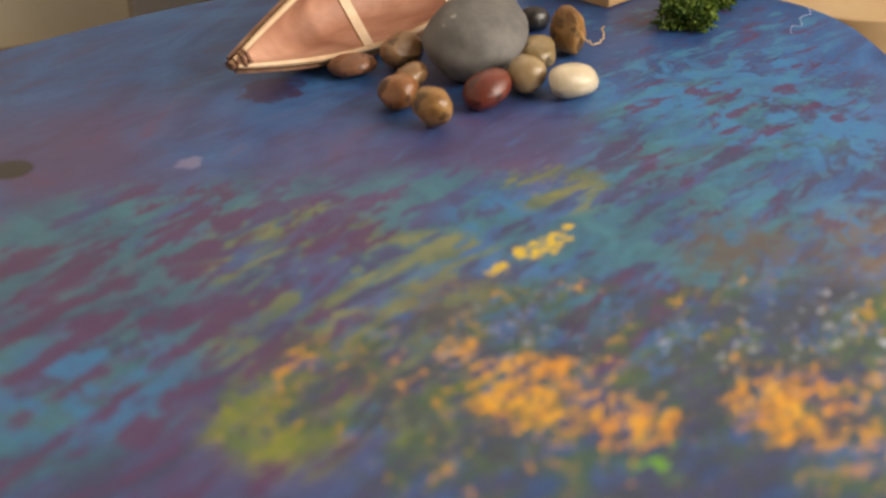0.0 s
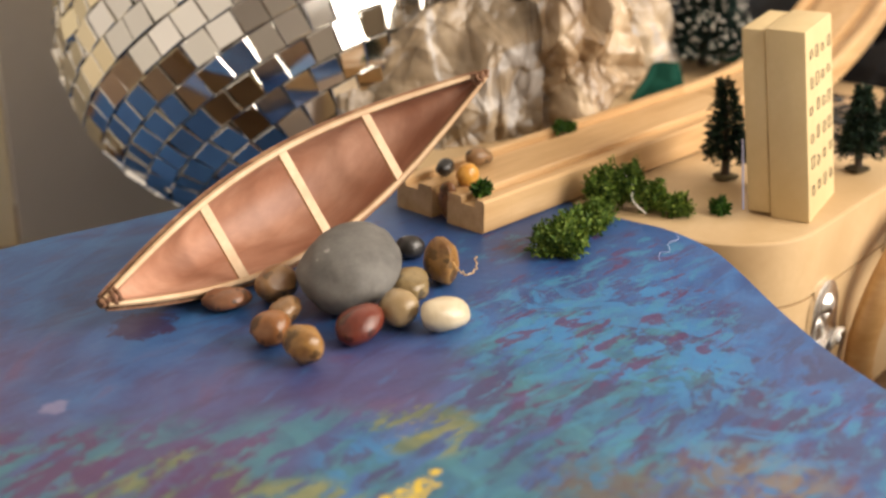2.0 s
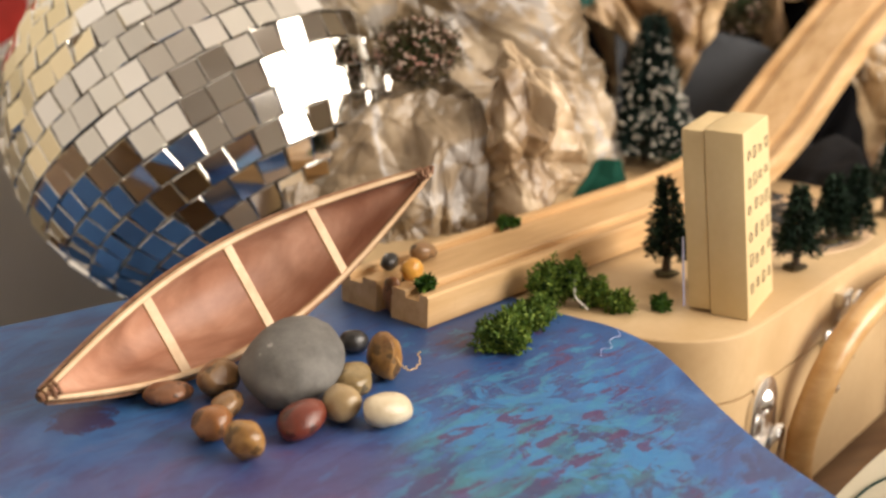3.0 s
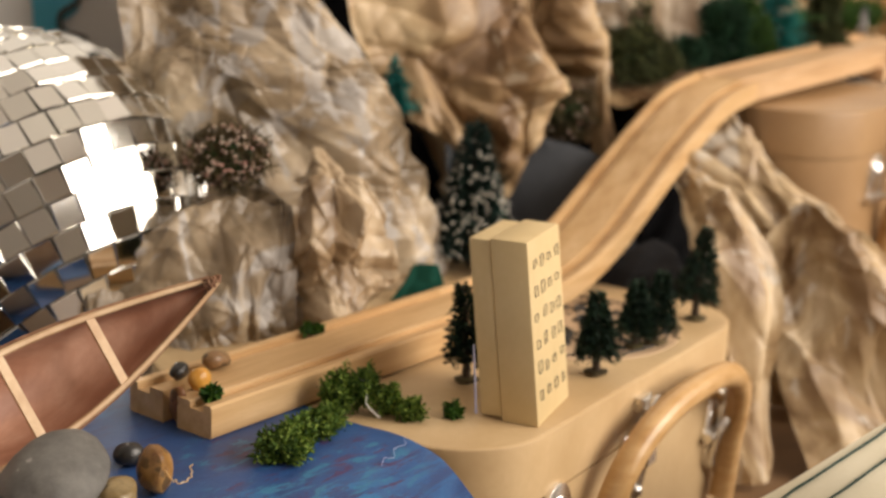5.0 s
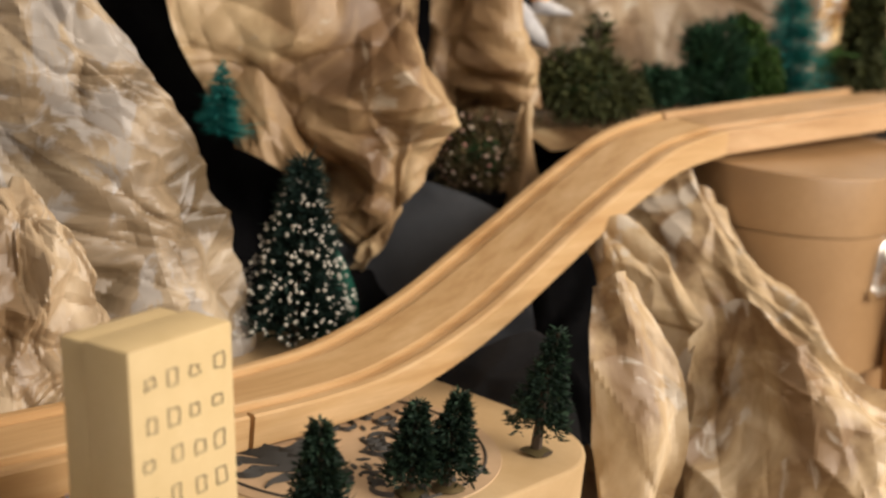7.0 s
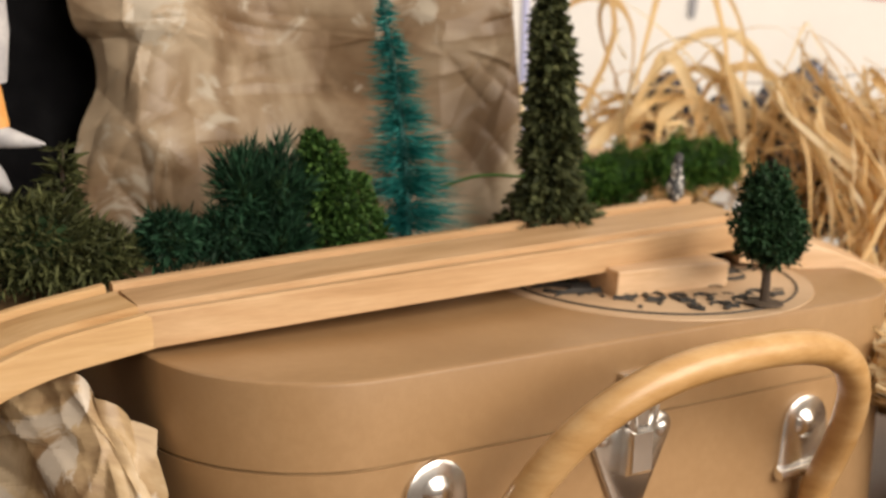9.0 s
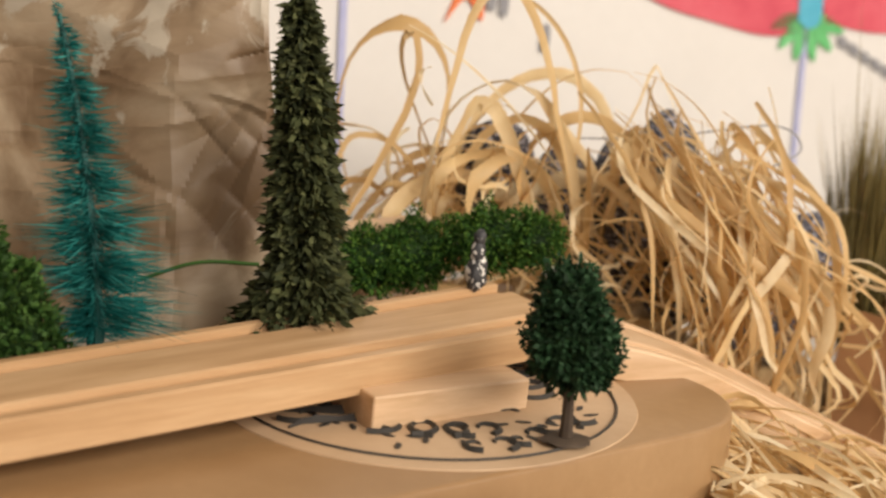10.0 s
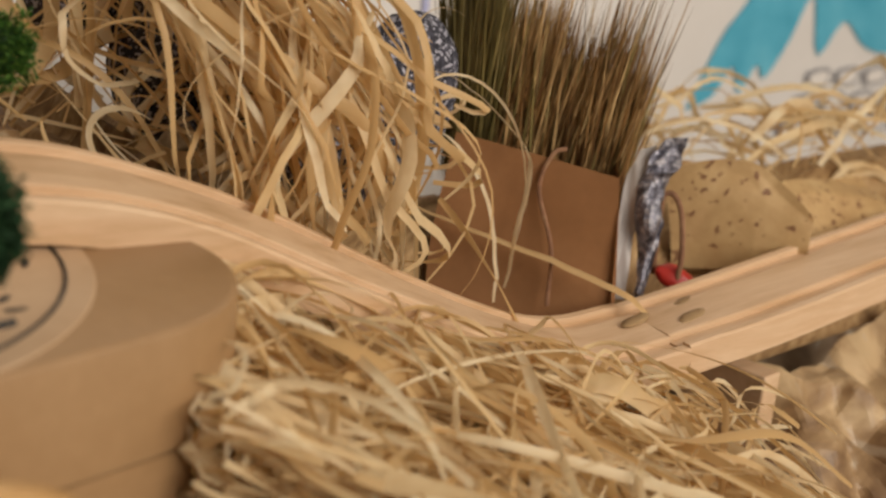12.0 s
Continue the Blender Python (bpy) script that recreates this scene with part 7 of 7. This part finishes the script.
for u, z0, z1 in ((10.11, -0.5, 2.4), (6.95, 0.5, 2.9)):
    patch("drawn_line", "thin lilac line drawn down the wall", [(u - 0.018, z0), (u + 0.018, z0), (u + 0.018, z1), (u - 0.018, z1)], M_LILAC)
for u, z in ((7.84, 2.36), (7.92, 2.33), (8.2, 2.14)):
    patch("drawn_bar", "short dark bar of unreadable lettering on the wall", [(u - 0.03, z - 0.07), (u + 0.02, z - 0.07), (u + 0.03, z + 0.07), (u - 0.02, z + 0.07)], M_GREYP)
for k in range(5):
    u = 10.38 + 0.1 * k
    patch("drawn_bar", "short grey bar of unreadable lettering on the wall", [(u, 2.21 - 0.045 * k), (u + 0.07, 2.18 - 0.045 * k), (u + 0.08, 2.24 - 0.045 * k), (u + 0.01, 2.27 - 0.045 * k)], M_GREYP)
patch("painted_bird", "sky-blue shape painted on the white wall", [(11.12, 1.72), (11.2, 1.8), (11.3, 2.0), (11.25, 2.2), (11.1, 2.1), (11.05, 1.9)], M_SKYBLUE)
patch("painted_bird", "small sky-blue shape painted on the white wall", [(11.08, 1.28), (11.16, 1.26), (11.26, 1.36), (11.28, 1.5), (11.18, 1.52), (11.1, 1.4)], M_SKYBLUE)
patch("painted_bird", "tiny sky-blue shape painted on the white wall", [(11.9, 1.3), (12.02, 1.36), (12.0, 1.46), (11.86, 1.42)], M_SKYBLUE)
patch("painted_sea", "large jagged sky-blue area painted on the wall", [(12.35, 0.4), (12.6, 0.5), (12.75, 0.7), (12.85, 0.5), (13.0, 0.7), (13.1, 0.6), (13.3, 0.85), (13.5, 1.2), (13.65, 0.75), (13.9, 1.0), (14.2, 0.8), (14.6, 0.75), (15.2, 0.9), (15.2, 2.4), (13.2, 2.4), (12.9, 1.3), (12.6, 0.9)], M_SKYBLUE)
for k in range(5):
    for j in range(3):
        u, z = 13.35 + 0.34 * k + 0.12 * j, 0.12 + 0.19 * j
        patch("drawn_net", "grey outline of a small wall-map square", [(u, z), (u + 0.24, z + 0.03), (u + 0.22, z + 0.15), (u - 0.02, z + 0.12)], M_GREYP)
        patch("drawn_square", "white square inside a grey outline on the wall", [(u + 0.03, z + 0.025), (u + 0.205, z + 0.05), (u + 0.19, z + 0.13), (u + 0.015, z + 0.1)], M_WHITE, 0.034)
patch("painted_sea", "teal-blue painted area on the wall behind the mirror ball", [(0.53, 0.6), (0.8, 0.7), (0.72, 0.95), (0.83, 1.05), (0.7, 1.17), (0.83, 1.3), (0.8, 1.7), (0.5, 1.7)], M_SKYBLUE)
wavy = [on_wall(u, z, 0.03) for u, z in smooth_line([(0.85, 1.8), (0.83, 1.36), (0.69, 1.24), (0.7, 1.12), (0.86, 1.06), (0.8, 0.98), (0.68, 0.92), (0.78, 0.6)], 50)]
solo("drawn_outline", tube(wavy, 0.022, 6), M_INK, "thick black wavy outline drawn on the wall", "wall painting", wavy[0])
patch("red_patch", "bright red shape on the wall behind the mirror ball", [(-1.5, 0.3), (-0.95, 0.4), (-0.7, 0.6), (-0.8, 1.0), (-1.5, 1.0)], M_RED)

wire = smooth_line([(7.6, 4.3, 1.72), (8.1, 4.3, 1.74), (8.6, 4.2, 1.82), (8.72, 4.15, 1.72), (8.5, 4.1, 1.62), (8.2, 4.1, 1.5)], 50)
solo("thin_wire", tube(wire, 0.0045, 5), M_GREYP, "thin grey wire looping above the straw", "wire", wire[0])
prop = rbox((0.12, 0.4, 0.36), 0.01, (10.32, 3.9, -0.27), (0, 0, 20))
solo("card_prop", prop, M_TRACK2, "small upright wooden block propping the far track", "wood block", (10.32, 3.9, -0.27), smooth=False)
bag = [
    [(10.3, 4.0, -0.13), (10.7, 4.0, -0.03), (11.2, 4.2, 0.02), (11.9, 4.4, 0.02)],
    [(10.2, 3.6, -0.28), (10.7, 3.5, -0.16), (11.2, 3.6, -0.13), (11.9, 3.8, -0.13)],
    [(10.2, 3.2, -0.53), (10.7, 3.0, -0.38), (11.2, 3.0, -0.38), (11.9, 3.2, -0.38)],
    [(10.1, 2.7, -0.90), (10.6, 2.5, -0.80), (11.2, 2.5, -0.80), (11.9, 2.6, -0.80)],
]
solo("crumpled_bag", crumple(bag, 0.025, ((0.5, 0.09), (0.24, 0.045), (0.12, 0.018)), 46, 1.4, 1), M_PAPER_B, "crumpled brown paper bag beside the far track", "paper", (10.9, 3.2, -0.8), smooth=9)


# loose strands before the card sleeve, and the paper under the far track
def loose(name, points, width, label, seed):
    rng = np.random.RandomState(seed)
    p = smooth_line(points, 30) + np.cumsum(rng.normal(0, 0.002, (30, 3)), 0)
    solo(name, ribbon(p, width, 0.4, 1.2, rng), M_RAFFIA, label, "raffia", points[0])


loose("raffia_ribbon", [(8.9, 4.36, 0.72), (9.05, 4.33, 0.654), (9.163, 4.275, 0.62), (9.358, 4.157, 0.56), (9.547, 4.02, 0.5), (9.72, 3.861, 0.426), (9.8, 3.8, 0.36)], 0.045, "long flat raffia ribbon lying across the card sleeve", 3)
loose("raffia_ribbon", [(9.0, 4.36, 1.2), (9.159, 4.339, 1.167), (9.368, 4.207, 0.98), (9.413, 4.151, 0.827), (9.354, 4.125, 0.588), (9.31, 4.086, 0.404)], 0.022, "thin curved raffia strand hanging before the card sleeve", 4)
loose("raffia_ribbon", [(8.95, 4.3, 1.0), (9.1, 4.2, 0.95), (9.22, 4.13, 0.75), (9.26, 4.08, 0.5), (9.25, 4.05, 0.35)], 0.02, "thin raffia strand beside the card sleeve", 5)
twine = smooth_line([(9.572, 4.17, 0.93), (9.518, 4.185, 0.9), (9.473, 4.18, 0.764), (9.511, 4.1, 0.544), (9.485, 4.04, 0.33)], 30)
solo("brown_twine", tube(twine, 0.009, 6), M_TWINE, "brown twine hanging down the card sleeve", "twine", twine[0])
underlay = [[(10.0, 4.2, 0.02), (11.0, 4.6, 0.16), (12.3, 5.1, 0.3)], [(10.0, 4.15, -0.5), (11.0, 4.5, -0.4), (12.3, 5.0, -0.4)], [(10.0, 4.1, -1.0), (11.0, 4.4, -1.0), (12.3, 4.9, -1.0)]]
solo("paper_underlay", crumple(underlay, 0.04, ((0.5, 0.06), (0.2, 0.02)), 52, 1.2), M_PAPER_D, "crumpled brown paper under the far track", "paper", (11.0, 4.4, -1.0), smooth=9)
solo("wood_block", rbox((0.56, 0.1, 0.32), 0.02, (6.8, 4.17, 1.04), (0, -8, -8)), M_TRACK2, "pale wooden block standing behind the moss hedge", "wood block", (6.8, 4.17, 1.04), smooth=False)
